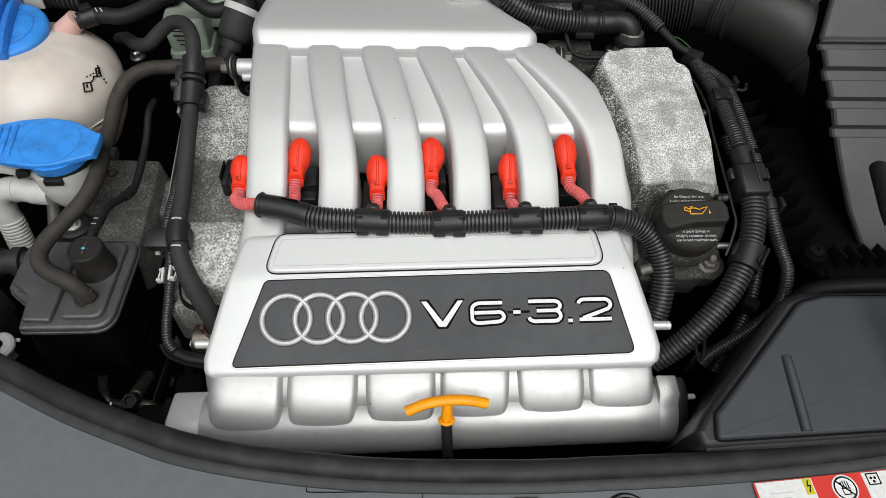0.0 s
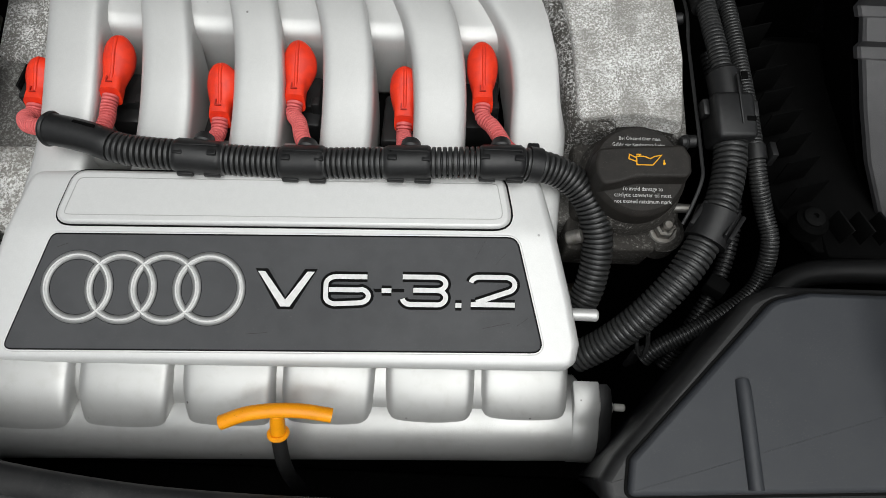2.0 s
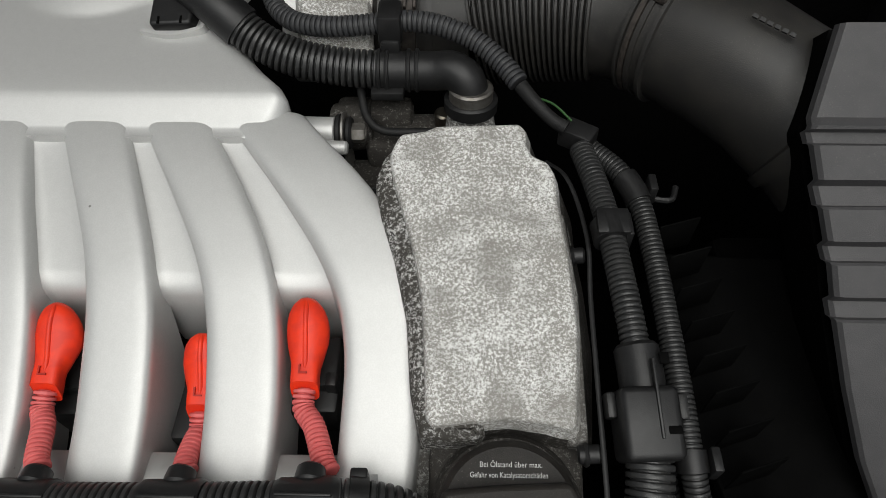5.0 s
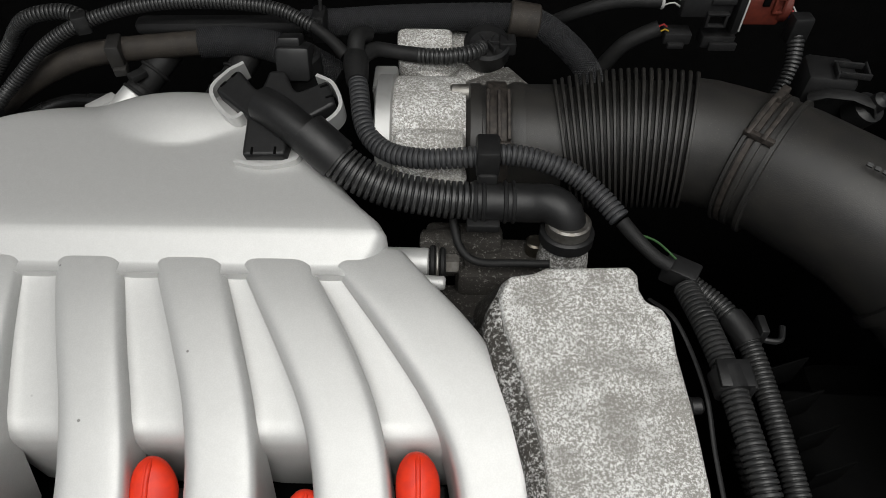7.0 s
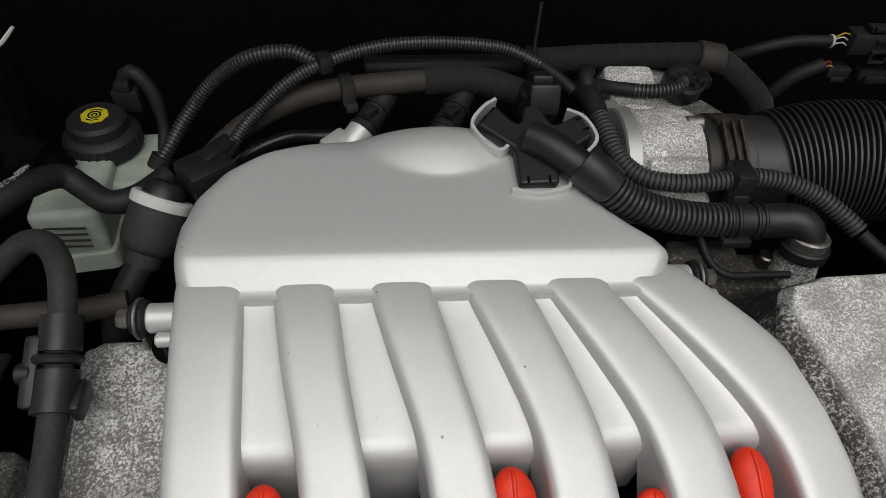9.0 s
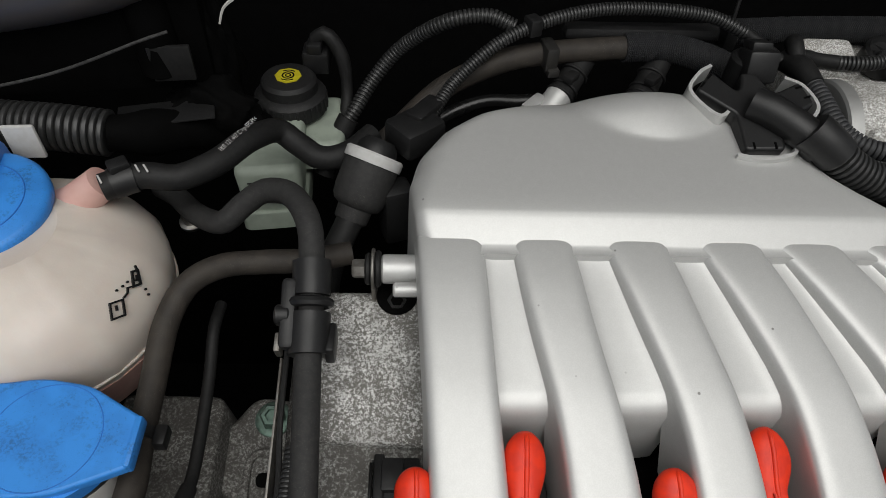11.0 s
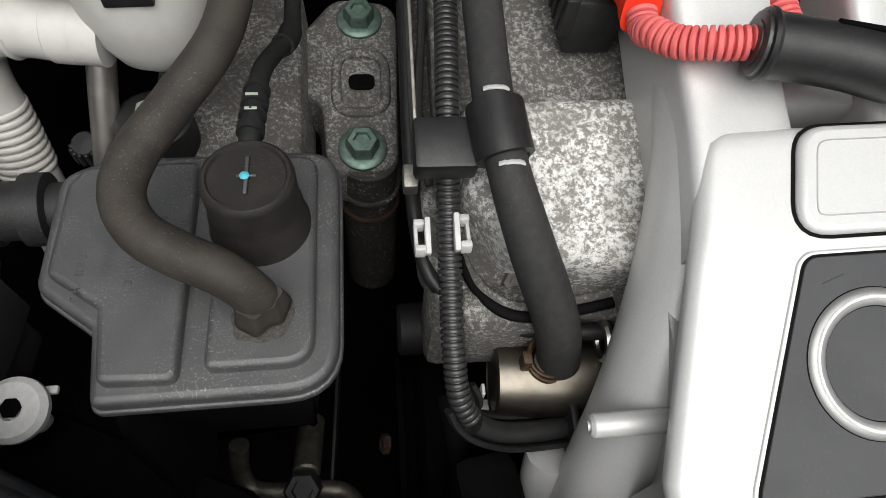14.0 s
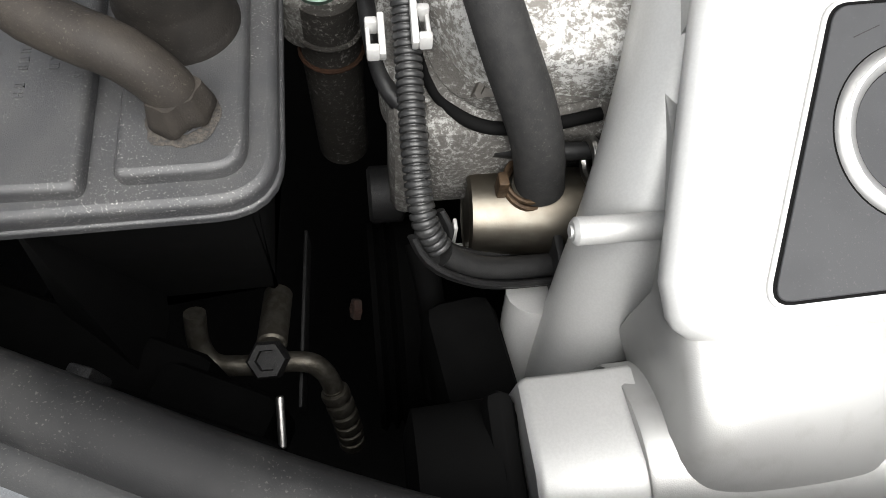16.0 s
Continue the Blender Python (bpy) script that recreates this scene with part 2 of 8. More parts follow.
def mesh_of(name, shape, material, at, angle=38, grow=1.0):
    bm = bmesh.new()
    vs = [bm.verts.new(((p[0] - at[0]) * grow, (p[1] - at[1]) * grow, (p[2] - at[2]) * grow)) for p in shape[0]]
    for f in shape[1]:
        if len(set(f)) > 2:
            try:
                bm.faces.new([vs[i] for i in f])
            except ValueError:
                pass
    bmesh.ops.recalc_face_normals(bm, faces=bm.faces)
    lim = radians(angle)
    for f in bm.faces:
        f.smooth = True
    for e in bm.edges:
        cap = len(e.link_faces) == 2 and max(len(f.verts) for f in e.link_faces) > 8
        if len(e.link_faces) == 2 and e.calc_face_angle(0) > (radians(6) if cap else lim):
            e.smooth = False
    me = bpy.data.meshes.new(name)
    bm.to_mesh(me)
    bm.free()
    me.materials.append(material)
    return me


def part(name, shape, material, parent, label="", angle=38):
    at = BASE[parent.name]
    ob = new(name, mesh_of(name, shape, material, at, angle, GROW[parent.name]))
    ob.parent = parent
    BASE[ob.name], GROW[ob.name] = at, GROW[parent.name]
    return tagged(ob, label)


def solid(name, shape, material, label, category, group="", kind="", angle=38):
    """A thing that is one mesh."""
    v = np.array(shape[0])
    at = (*((v.min(0) + v.max(0)) / 2)[:2], v.min(0)[2])
    ob = new(name, mesh_of(name, shape, material, at, angle))
    ob.location = at
    BASE[ob.name], GROW[ob.name] = Vector(at), 1.0
    return tagged(ob, label, category, group, kind)


def axes(n, up=(0, 0, 1)):
    n = Vector(n).normalized()
    u = Vector(up).cross(n)
    if u.length < 1e-4:
        u = Vector((1, 0, 0)).cross(n)
    u.normalize()
    return Matrix((u, n.cross(u), n)).transposed()


def box(c, s, r=0.002, rot=None, seg=2):
    bm = bmesh.new()
    bmesh.ops.create_cube(bm, size=1)
    for v in bm.verts:
        v.co = Vector((v.co.x * s[0], v.co.y * s[1], v.co.z * s[2]))
    if r:
        bmesh.ops.bevel(bm, geom=list(bm.edges), offset=min(r, min(s) * 0.45), segments=seg, profile=0.5, affect="EDGES")
    m = (rot.to_4x4() if rot else Matrix())
    m.translation = c
    return move(from_bm(bm), m)


def rotz(a):
    return Euler((0, 0, radians(a))).to_matrix()


def rotx(a):
    return Euler((radians(a), 0, 0)).to_matrix()


def turned(origin, axis, profile, seg=28, up=(0, 0, 1)):
    """A lathe shape: profile is rows of radius, height along the axis."""
    m = axes(axis, up)
    o = Vector(origin)
    V, F = [], []
    for r, h in profile:
        for k in range(seg):
            a = 2 * math.pi * k / seg
            V.append(tuple(o + m @ Vector((r * math.cos(a), r * math.sin(a), h))))
    for i in range(len(profile) - 1):
        for k in range(seg):
            F.append((i * seg + k, i * seg + (k + 1) % seg, (i + 1) * seg + (k + 1) % seg, (i + 1) * seg + k))
    F.append(tuple(range(seg)))
    F.append(tuple((len(profile) - 1) * seg + k for k in range(seg)))
    return V, F


def cyl(a, b, r, r2=None, seg=24, ch=0.0012):
    a, b = Vector(a), Vector(b)
    h = (b - a).length
    r2 = r if r2 is None else r2
    ch = min(ch, h * 0.3, r * 0.4)
    return turned(a, b - a, [(r - ch, 0), (r, ch), (r2, h - ch), (r2 - ch, h)], seg)


def spline(pts, step):
    """Even steps along a smooth curve through pts."""
    P = np.array(pts, float)
    if len(P) == 2:
        n = max(2, int(np.linalg.norm(P[1] - P[0]) / step) + 1)
        return [P[0] + (P[1] - P[0]) * k / (n - 1) for k in range(n)]
    E = np.vstack([2 * P[0] - P[1], P, 2 * P[-1] - P[-2]])
    raw = []
    for i in range(len(P) - 1):
        a, b, c, d = E[i:i + 4]
        for t in np.linspace(0, 1, 24, endpoint=i == len(P) - 2):
            raw.append(0.5 * (2 * b + (c - a) * t + (2 * a - 5 * b + 4 * c - d) * t * t + (3 * b - a - 3 * c + d) * t ** 3))
    raw = np.array(raw)
    s = np.concatenate([[0], np.cumsum(np.linalg.norm(np.diff(raw, axis=0), axis=1))])
    n = max(2, int(s[-1] / step) + 1)
    q = np.linspace(0, s[-1], n)
    return [np.array([np.interp(v, s, raw[:, k]) for k in range(3)]) for v in q]


def sweep(path, radii, seg=16, caps=True, flat=1.0):
    P = np.array(path)
    T = np.gradient(P, axis=0)
    T /= np.linalg.norm(T, axis=1)[:, None]
    ref = np.array((0, 0, 1.0)) if abs(T[0][2]) < 0.9 else np.array((1.0, 0, 0))
    u = np.cross(T[0], ref)
    u /= np.linalg.norm(u)
    ang = np.linspace(0, 2 * np.pi, seg, endpoint=False)
    V, F = [], []
    for i in range(len(P)):
        u = u - T[i] * (u @ T[i])
        u /= np.linalg.norm(u)
        w = np.cross(T[i], u)
        ring = P[i] + radii[i] * (np.cos(ang)[:, None] * u + flat * np.sin(ang)[:, None] * w)
        V += [tuple(p) for p in ring]
    for i in range(len(P) - 1):
        for k in range(seg):
            F.append((i * seg + k, i * seg + (k + 1) % seg, (i + 1) * seg + (k + 1) % seg, (i + 1) * seg + k))
    if caps:
        F.append(tuple(range(seg)))
        F.append(tuple((len(P) - 1) * seg + k for k in range(seg)))
    return V, F


def tube(pts, r, step=0.005, seg=16, wobble=0.0, flat=1.0):
    p = spline(pts, step)
    rr = [r * (1 + wobble * noise.noise(Vector(q) * 40)) for q in p]
    return sweep(p, rr, seg, True, flat)


def ribbed(pts, r, pitch=0.0032, depth=0.0016, seg=18):
    """Corrugated conduit: real ribs and grooves along a curve."""
    d = spline(pts, pitch / 8)
    n = len(d)
    path, rad = [], []
    for k in range(0, n - 8, 8):
        depth2 = depth * 1.35
        for off, rr in ((0, r - depth2), (1.2, r - depth2), (1.7, r - depth * 0.30), (2.5, r - depth * 0.06), (4.5, r), (6.5, r - depth * 0.06), (7.3, r - depth * 0.30), (7.8, r - depth2)):
            a = int(off)
            path.append(d[k + a] * (1 - off + a) + d[k + a + 1] * (off - a))
            rad.append(rr)
    return sweep(path, rad, seg)


def rounded(pts, r, n=5):
    """A polygon with rounded corners; r is one radius or one for each corner."""
    out, m = [], len(pts)
    for i in range(m):
        a, b, c = (Vector(pts[(i + k) % m]) for k in (-1, 0, 1))
        rr = r[i] if isinstance(r, (list, tuple)) else r
        da, dc = (a - b), (c - b)
        ang = da.angle(dc)
        t = min(rr / math.tan(ang / 2), da.length * 0.48, dc.length * 0.48)
        p, q = b + da.normalized() * t, b + dc.normalized() * t
        for k in range(n + 1):
            s = k / n
            out.append(tuple((1 - s) ** 2 * p + 2 * s * (1 - s) * b + s * s * q))
    return out


def inset(pts, d):
    """Moves an outline (counter-clockwise) inwards by d."""
    out, m = [], len(pts)
    for i in range(m):
        a, b, c = (Vector(pts[(i + k) % m]) for k in (-1, 0, 1))
        n1 = Vector((-(b - a).y, (b - a).x))
        n2 = Vector((-(c - b).y, (c - b).x))
        nn = (n1.normalized() if n1.length > 1e-9 else Vector((0, 0))) + (n2.normalized() if n2.length > 1e-9 else Vector((0, 0)))
        if nn.length > 1e-6:
            nn = nn.normalized() / max(0.5, math.cos(n1.angle(n2) / 2) if n1.length > 1e-9 and n2.length > 1e-9 else 1)
        out.append(tuple(b + nn * d))
    return out


def ccw(pts):
    a = sum(pts[i][0] * pts[(i + 1) % len(pts)][1] - pts[(i + 1) % len(pts)][0] * pts[i][1] for i in range(len(pts)))
    return list(pts) if a > 0 else list(reversed(pts))


def crumple_disc(c, r, h):
    """A low uneven heap of dirt."""
    rings = []
    for k in range(6):
        q = k / 5
        rings.append([(c[0] + r * q * (1 + 0.25 * noise.noise(Vector((math.cos(a) * 2, math.sin(a) * 2, 5.0)))) * math.cos(a), c[1] + r * q * (1 + 0.25 * noise.noise(Vector((math.cos(a) * 2, math.sin(a) * 2, 5.0)))) * math.sin(a), c[2] + h * (1 - q * q) * (1 + 0.8 * noise.noise(Vector((math.cos(a) * 3 * q, math.sin(a) * 3 * q, 1.0))))) for a in np.linspace(0, 2 * math.pi, 30, endpoint=False)])
    return loft(rings[1:])


class Plane:
    """A drawing plane: origin, across, up; at() gives the world point of (u, v) raised by h."""

    def __init__(self, o, u, v):
        self.o = Vector(o)
        self.u = Vector(u).normalized()
        v = Vector(v)
        self.v = (v - self.u * v.dot(self.u)).normalized()
        self.n = self.u.cross(self.v)

    def at(self, u, v, h=0.0):
        return tuple(self.o + self.u * u + self.v * v + self.n * h)

    def turn(self):
        return Matrix((self.u, self.v, self.n)).transposed()


def slab(pl, outline, h0, h1, bev=0.0, bot=0.0, draft=0.0):
    """A plate on a plane with a rounded upper edge; bot spreads the lower outline."""
    o = ccw(outline)
    m = len(o)
    rows = []
    rows.append([(p, h0) for p in inset(o, -draft)])
    if bev:
        for k in range(4):
            a = math.pi / 2 * k / 3
            rows.append([(p, h1 - bev + bev * math.sin(a)) for p in inset(o, bev * (1 - math.cos(a)))])
    else:
        rows.append([(p, h1) for p in o])
    V = [pl.at(p[0], p[1], h) for row in rows for p, h in row]
    F = []
    for i in range(len(rows) - 1):
        for k in range(m):
            F.append((i * m + k, i * m + (k + 1) % m, (i + 1) * m + (k + 1) % m, (i + 1) * m + k))
    F.append(tuple(range(m)))
    F.append(tuple((len(rows) - 1) * m + k for k in range(m)))
    return V, F


def stroke(pl, pts, w, h0, h1, closed=False):
    """A flat ribbon of width w along a polyline on a plane."""
    P = [Vector(p) for p in pts]
    m = len(P)
    L, R = [], []
    for i in range(m):
        a = P[i - 1] if (i or closed) else None
        c = P[(i + 1) % m] if (i < m - 1 or closed) else None
        d1 = (P[i] - a).normalized() if a else (c - P[i]).normalized()
        d2 = (c - P[i]).normalized() if c else d1
        nn = Vector((-(d1 + d2).y, (d1 + d2).x)).normalized()
        k = w / 2 / max(0.45, nn.dot(Vector((-d1.y, d1.x))))
        L.append(P[i] + nn * k)
        R.append(P[i] - nn * k)
    V, F = [], []
    for i in range(m):
        for q, h in ((L[i], h0), (L[i], h1), (R[i], h1), (R[i], h0)):
            V.append(pl.at(q.x, q.y, h))
    for i in range(m if closed else m - 1):
        j = (i + 1) % m
        for k in range(4):
            F.append((4 * i + k, 4 * j + k, 4 * j + (k + 1) % 4, 4 * i + (k + 1) % 4))
    if not closed:
        F += [(0, 1, 2, 3), tuple(4 * (m - 1) + k for k in range(4))]
    return V, F


def loft(rings, caps=True):
    n = len(rings[0])
    V = [tuple(p) for r in rings for p in r]
    F = []
    for i in range(len(rings) - 1):
        for k in range(n):
            F.append((i * n + k, i * n + (k + 1) % n, (i + 1) * n + (k + 1) % n, (i + 1) * n + k))
    if caps:
        F += [tuple(range(n)), tuple((len(rings) - 1) * n + k for k in range(n))]
    return V, F


def weave(pts, r, strands=20, pitch=0.030, thick=0.0005):
    """Two sets of helical strands crossing on a hose."""
    path = [Vector(p) for p in spline(pts, 0.0016)]
    V, F = [], []
    for way in (1, -1):
        for k in range(strands):
            base, run = len(V), 0.0
            for j, p in enumerate(path):
                d = (path[min(j + 1, len(path) - 1)] - path[max(j - 1, 0)]).normalized()
                run += (p - path[j - 1]).length if j else 0.0
                u = d.cross(Vector((0, 0, 1))).normalized()
                w = u.cross(d)
                a = 2 * math.pi * (k / strands + way * run / pitch)
                over = r + 0.0002 * math.cos(2 * math.pi * strands * run / pitch * 2 + (0 if way > 0 else math.pi))
                for da, dr in ((-0.0006 / r, -0.0003), (0, thick), (0.0006 / r, -0.0003)):
                    V.append(tuple(p + (u * math.cos(a + da) + w * math.sin(a + da)) * (over + dr)))
            F += [(base + 3 * j + e, base + 3 * j + e + 1, base + 3 * j + e + 4, base + 3 * j + e + 3) for j in range(len(path) - 1) for e in (0, 1)]
    return V, F


def torus(c, axis, R, r, seg=40, sub=10, flat=1.0, arc=(0, 360)):
    m = axes(axis)
    full = arc[1] - arc[0] >= 360
    n = seg if full else seg + 1
    rings = []
    for i in range(n):
        a = radians(arc[0] + (arc[1] - arc[0]) * i / seg)
        d = Vector((math.cos(a), math.sin(a), 0))
        rings.append([Vector(c) + m @ (d * (R + r * math.cos(2 * math.pi * k / sub)) + Vector((0, 0, flat * r * math.sin(2 * math.pi * k / sub)))) for k in range(sub)])
    if full:
        rings.append(rings[0])
    return loft(rings, not full)


def hexbolt(at, axis, r, h=0.007, washer=0.0):
    s = turned(at, axis, [(r, 0), (r, h * 0.8), (r * 0.85, h), (r * 0.55, h), (r * 0.5, h * 0.75)], 6)
    if washer:
        s = join(s, turned(Vector(at) - Vector(axis).normalized() * 0.001, axis, [(washer, -0.002), (washer, 0.0008), (washer * 0.9, 0.0018), (r, 0.0018)], 24))
    return s


def lettering(pl, text, u, v, size, h=0.0003, width=1.0, align="CENTER"):
    """Words in the built-in font as a thin mesh on a plane."""
    cu = bpy.data.curves.new("words", "FONT")
    cu.body, cu.size, cu.align_x, cu.align_y, cu.extrude, cu.resolution_u = text, size, align, "CENTER", 0.0, 3
    ob = bpy.data.objects.new("words", cu)
    scene.collection.objects.link(ob)
    bpy.context.view_layer.update()
    me = bpy.data.meshes.new_from_object(ob.evaluated_get(bpy.context.evaluated_depsgraph_get()))
    V = [pl.at(u + q.co.x * width, v + q.co.y, h) for q in me.vertices]
    F = [tuple(p.vertices) for p in me.polygons]
    bpy.data.objects.remove(ob)
    bpy.data.meshes.remove(me)
    bpy.data.curves.remove(cu)
    return V, F

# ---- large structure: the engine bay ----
solid("floor", box((0.0, 0.45, 0.30), (1.5, 1.6, 0.02), 0), DEEP, "undertray below the engine, near-black for the deep shade", "undertray", kind="structure")
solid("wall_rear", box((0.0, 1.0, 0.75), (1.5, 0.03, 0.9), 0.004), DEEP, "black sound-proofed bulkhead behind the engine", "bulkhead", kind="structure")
solid("wall_left", box((-0.66, 0.45, 0.66), (0.03, 1.1, 0.72), 0.004), BODY, "black painted inner wing", "inner wing", kind="structure")
solid("wall_right", box((0.68, 0.45, 0.70), (0.03, 1.1, 0.80), 0.004), BODY, "black painted inner wing", "inner wing", kind="structure")
solid("hood", move(box((0, 0, 0), (1.5, 1.05, 0.02), 0.008), pose(0, 0.80, 1.575, 116, 0, 0)), BODY, "raised black bonnet that shades the rear of the bay", "bonnet", kind="structure")
solid("ground", box((0, 0, -0.01), (60, 60, 0.02), 0), mat("asphalt", (0.06, 0.06, 0.06), 0.9, 0, (0.04, 0.04, 0.04), 60, 0.8, 0.5, 200), "grey asphalt under the car", "ground", kind="structure")

# slam panel and its rubber seal, curved across the nose of the car
SEAL = [(-0.60, 0.420), (-0.47, 0.3505), (-0.40, 0.3155), (-0.348, 0.2905), (-0.29, 0.2635), (-0.239, 0.2440), (-0.191, 0.228), (-0.124, 0.2155), (-0.038, 0.207), (0.066, 0.205), (0.15, 0.2075), (0.237, 0.212), (0.358, 0.2235), (0.47, 0.244), (0.60, 0.284)]
seal = thing("rubber_seal", (0, 0.2, 0.92), "long black rubber bonnet seal, scuffed and dusty along its top", "rubber seal", kind="structure")
SEALMAT = mat("scuffed_seal_rubber", (0.016, 0.016, 0.0165), 0.46, 0, (0.034, 0.0335, 0.033), 45, 0.9, 0.08, 2200, lo=0.48, hi=0.68, dust=0.22, dustcol=(0.22, 0.21, 0.19), dscale=1500.0, blotch=0.5, spec=0.25)
STRIPMAT = mat("smooth_seal_strip", (0.028, 0.029, 0.030), 0.5, 0, (0.042, 0.042, 0.042), 80, 0.7, 0.15, 1500, dust=0.25)
SEAL_LINE = [Vector(p) for p in spline([(x, y, 0) for x, y in SEAL], 0.008)]


def seal_run(profile, wave=0.0):
    """A profile of (forward offset, height) drawn along the seal, square to its line."""
    rings = []
    for k, p in enumerate(SEAL_LINE):
        d = (SEAL_LINE[min(k + 1, len(SEAL_LINE) - 1)] - SEAL_LINE[max(k - 1, 0)]).normalized()
        side = Vector((-d.y, d.x, 0))
        lift = wave * (math.sin(p.x * 61.0) + 0.6 * math.sin(p.x * 149.0 + 1.0))
        rings.append([tuple(p + side * o + Vector((0, 0, z + (lift if z > 0.924 else 0)))) for o, z in profile])
    return loft(rings)


part("bulb", seal_run([(0.0082, 0.915), (0.0086, 0.9235), (0.0078, 0.9285), (0.0058, 0.9312), (0.0022, 0.9322), (-0.0030, 0.9318), (-0.0066, 0.9302), (-0.0088, 0.9275), (-0.0094, 0.9245), (-0.0090, 0.915)], 0.0004), SEALMAT, seal)
part("strip", seal_run([(-0.0085, 0.915), (-0.0090, 0.9254), (-0.0108, 0.9260), (-0.0150, 0.9246), (-0.0168, 0.9232), (-0.0172, 0.915)]), STRIPMAT, seal, "smoother front strip")


def panel_rows():
    p = spline([(x, y, 0) for x, y in SEAL], 0.02)
    rows = []
    for q in p:
        x, y = q[0], q[1]
        row = []
        for d, z in ((0.010, 0.80), (0.008, 0.915), (0.0, 0.922), (-0.018, 0.921), (-0.05, 0.918), (-0.052, 0.9175), (-0.11, 0.910), (-0.17, 0.895), (-0.22, 0.86), (-0.23, 0.6)):
            row.append((x, y + d, z))
        rows.append(row)
    V = [p for r in rows for p in r]
    n = len(rows[0])
    F = [(i * n + k, (i + 1) * n + k, (i + 1) * n + k + 1, i * n + k + 1) for i in range(len(rows) - 1) for k in range(n - 1)]
    return V, F


slam = thing("slam_panel", (0, 0.1, 0.6), "dark grey plastic slam panel cover across the nose", "panel cover", kind="structure")
part("cover_sheet", panel_rows(), mat("slam_panel_plastic", (0.108, 0.116, 0.125), 0.5, 0, (0.13, 0.136, 0.143), 90, 0.6, 0.25, 2200), slam)
SLP = Plane((0, 0.19, 0.9213), (1, 0, 0), (0, 1, 0.03))
part("sheet_seam", join(stroke(SLP, [(-0.0935, 0.010), (-0.0925, 0.0012), (-0.0880, 0.0006), (-0.0030, 0.0006)], 0.0006, -0.001, 0.0003), stroke(SLP, [(-0.0040, 0.0006), (-0.0038, -0.0045)], 0.0006, -0.001, 0.0003)), BLACK, slam, "dark seam")
HEXES = [(0.0755 + 0.0185 * math.cos(a), 0.1690 + 0.0165 * math.sin(a)) for a in np.linspace(0, 2 * math.pi, 6, endpoint=False)]
part("hexagon_hole_rim", sweep([(x, y, 0.9205) for x, y in rounded(HEXES, 0.004, 4) * 2][:26], [0.0030] * 26, 8, False), GRIT, slam, "dirty rim of a hexagon hole")
# No holes are cut: near-black plates on the sheet stand for their shade
part("hole_shade", slab(Plane((0, 0, 0.9208), (1, 0, 0), (0, 1, 0)), rounded(HEXES, 0.004, 4), 0.0, 0.0006), DEEP, slam)
part("round_hole_rim", torus((0.1515, 0.1705, 0.9205), (0, 0, 1), 0.0165, 0.0022, 36, 8), GLOSS, slam)
part("hole_shade", turned((0.1515, 0.1705, 0.9205), (0, 0, 1), [(0.0160, 0), (0.0160, 0.0010)], 28), DEEP, slam)
part("worn_edge", torus((0.1515, 0.1700, 0.9216), (0, 0, 1), 0.0140, 0.0010, 16, 6, 0.6, (55, 120)), PALECLIP, slam, "pale worn hole edge")

# warning label on the slam panel
LAB = Plane((0.3128, 0.1964, 0.9225), (1, 0.09, 0), (0, 1, 0.06))
lab = thing("warning_label", (0.31, 0.19, 0.922), "red and white warning sticker with pictograms on the slam panel", "sticker")
part("backing", slab(LAB, rounded([(-0.06, -0.026), (0.075, -0.026), (0.075, 0.004), (-0.06, 0.004)], 0.002), 0, 0.0005), REDLAB, lab)
part("text_field", slab(LAB, [(-0.0585, -0.0245), (-0.0130, -0.0245), (-0.0130, 0.0033), (-0.0585, 0.0033)], 0.0004, 0.0009), WHITE, lab)
part("lightning_field", slab(LAB, [(-0.0205, -0.0088), (-0.0140, -0.0088), (-0.0140, 0.0030), (-0.0205, 0.0030)], 0.0008, 0.0012), YELLOW, lab)
part("lightning", stroke(LAB, [(-0.0166, 0.0016), (-0.0182, -0.0024), (-0.0160, -0.0024), (-0.0178, -0.0072)], 0.001, 0.0012, 0.0014), GLOSS, lab)
part("sign_disc", turned(LAB.at(0.0112, -0.0068, 0.0004), LAB.n, [(0.0102, 0), (0.0102, 0.0006)], 32), WHITE, lab)
part("sign_ring", torus(LAB.at(0.0112, -0.0068, 0.001), LAB.n, 0.0084, 0.0007, 32, 6, 0.4), GLOSS, lab)
part("sign_bar", stroke(LAB, [(0.0055, -0.0011), (0.0169, -0.0125)], 0.0012, 0.001, 0.0013), GLOSS, lab)
part("sign_shape", join(stroke(LAB, [(0.0087, -0.0115), (0.0137, -0.0115), (0.0147, -0.0070), (0.0084, -0.0070)], 0.0008, 0.0009, 0.0012, True), *[stroke(LAB, [(0.0090 + 0.0017 * k, -0.0070), (0.0088 + 0.0018 * k, -0.0020 + 0.0007 * (k % 3 > 0))], 0.0008, 0.0009, 0.00121) for k in range(4)]), GLOSS, lab)
part("fan_field", slab(LAB, [(0.0285, -0.0245), (0.0735, -0.0245), (0.0735, 0.0033), (0.0285, 0.0033)], 0.0004, 0.0009), WHITE, lab)
part("fan_frame", stroke(LAB, [(0.0318, -0.0062), (0.0412, -0.0062), (0.0412, 0.0020), (0.0318, 0.0020)], 0.0009, 0.0009, 0.0012, True), GLOSS, lab)
part("fan_shape", join(*[turned(LAB.at(0.0365 + 0.0018 * math.cos(a), -0.0022 + 0.0018 * math.sin(a), 0.0009), LAB.n, [(0.0011, 0), (0.0011, 0.0003)], 10) for a in (0.5, 2.6, 4.7)]), GLOSS, lab)
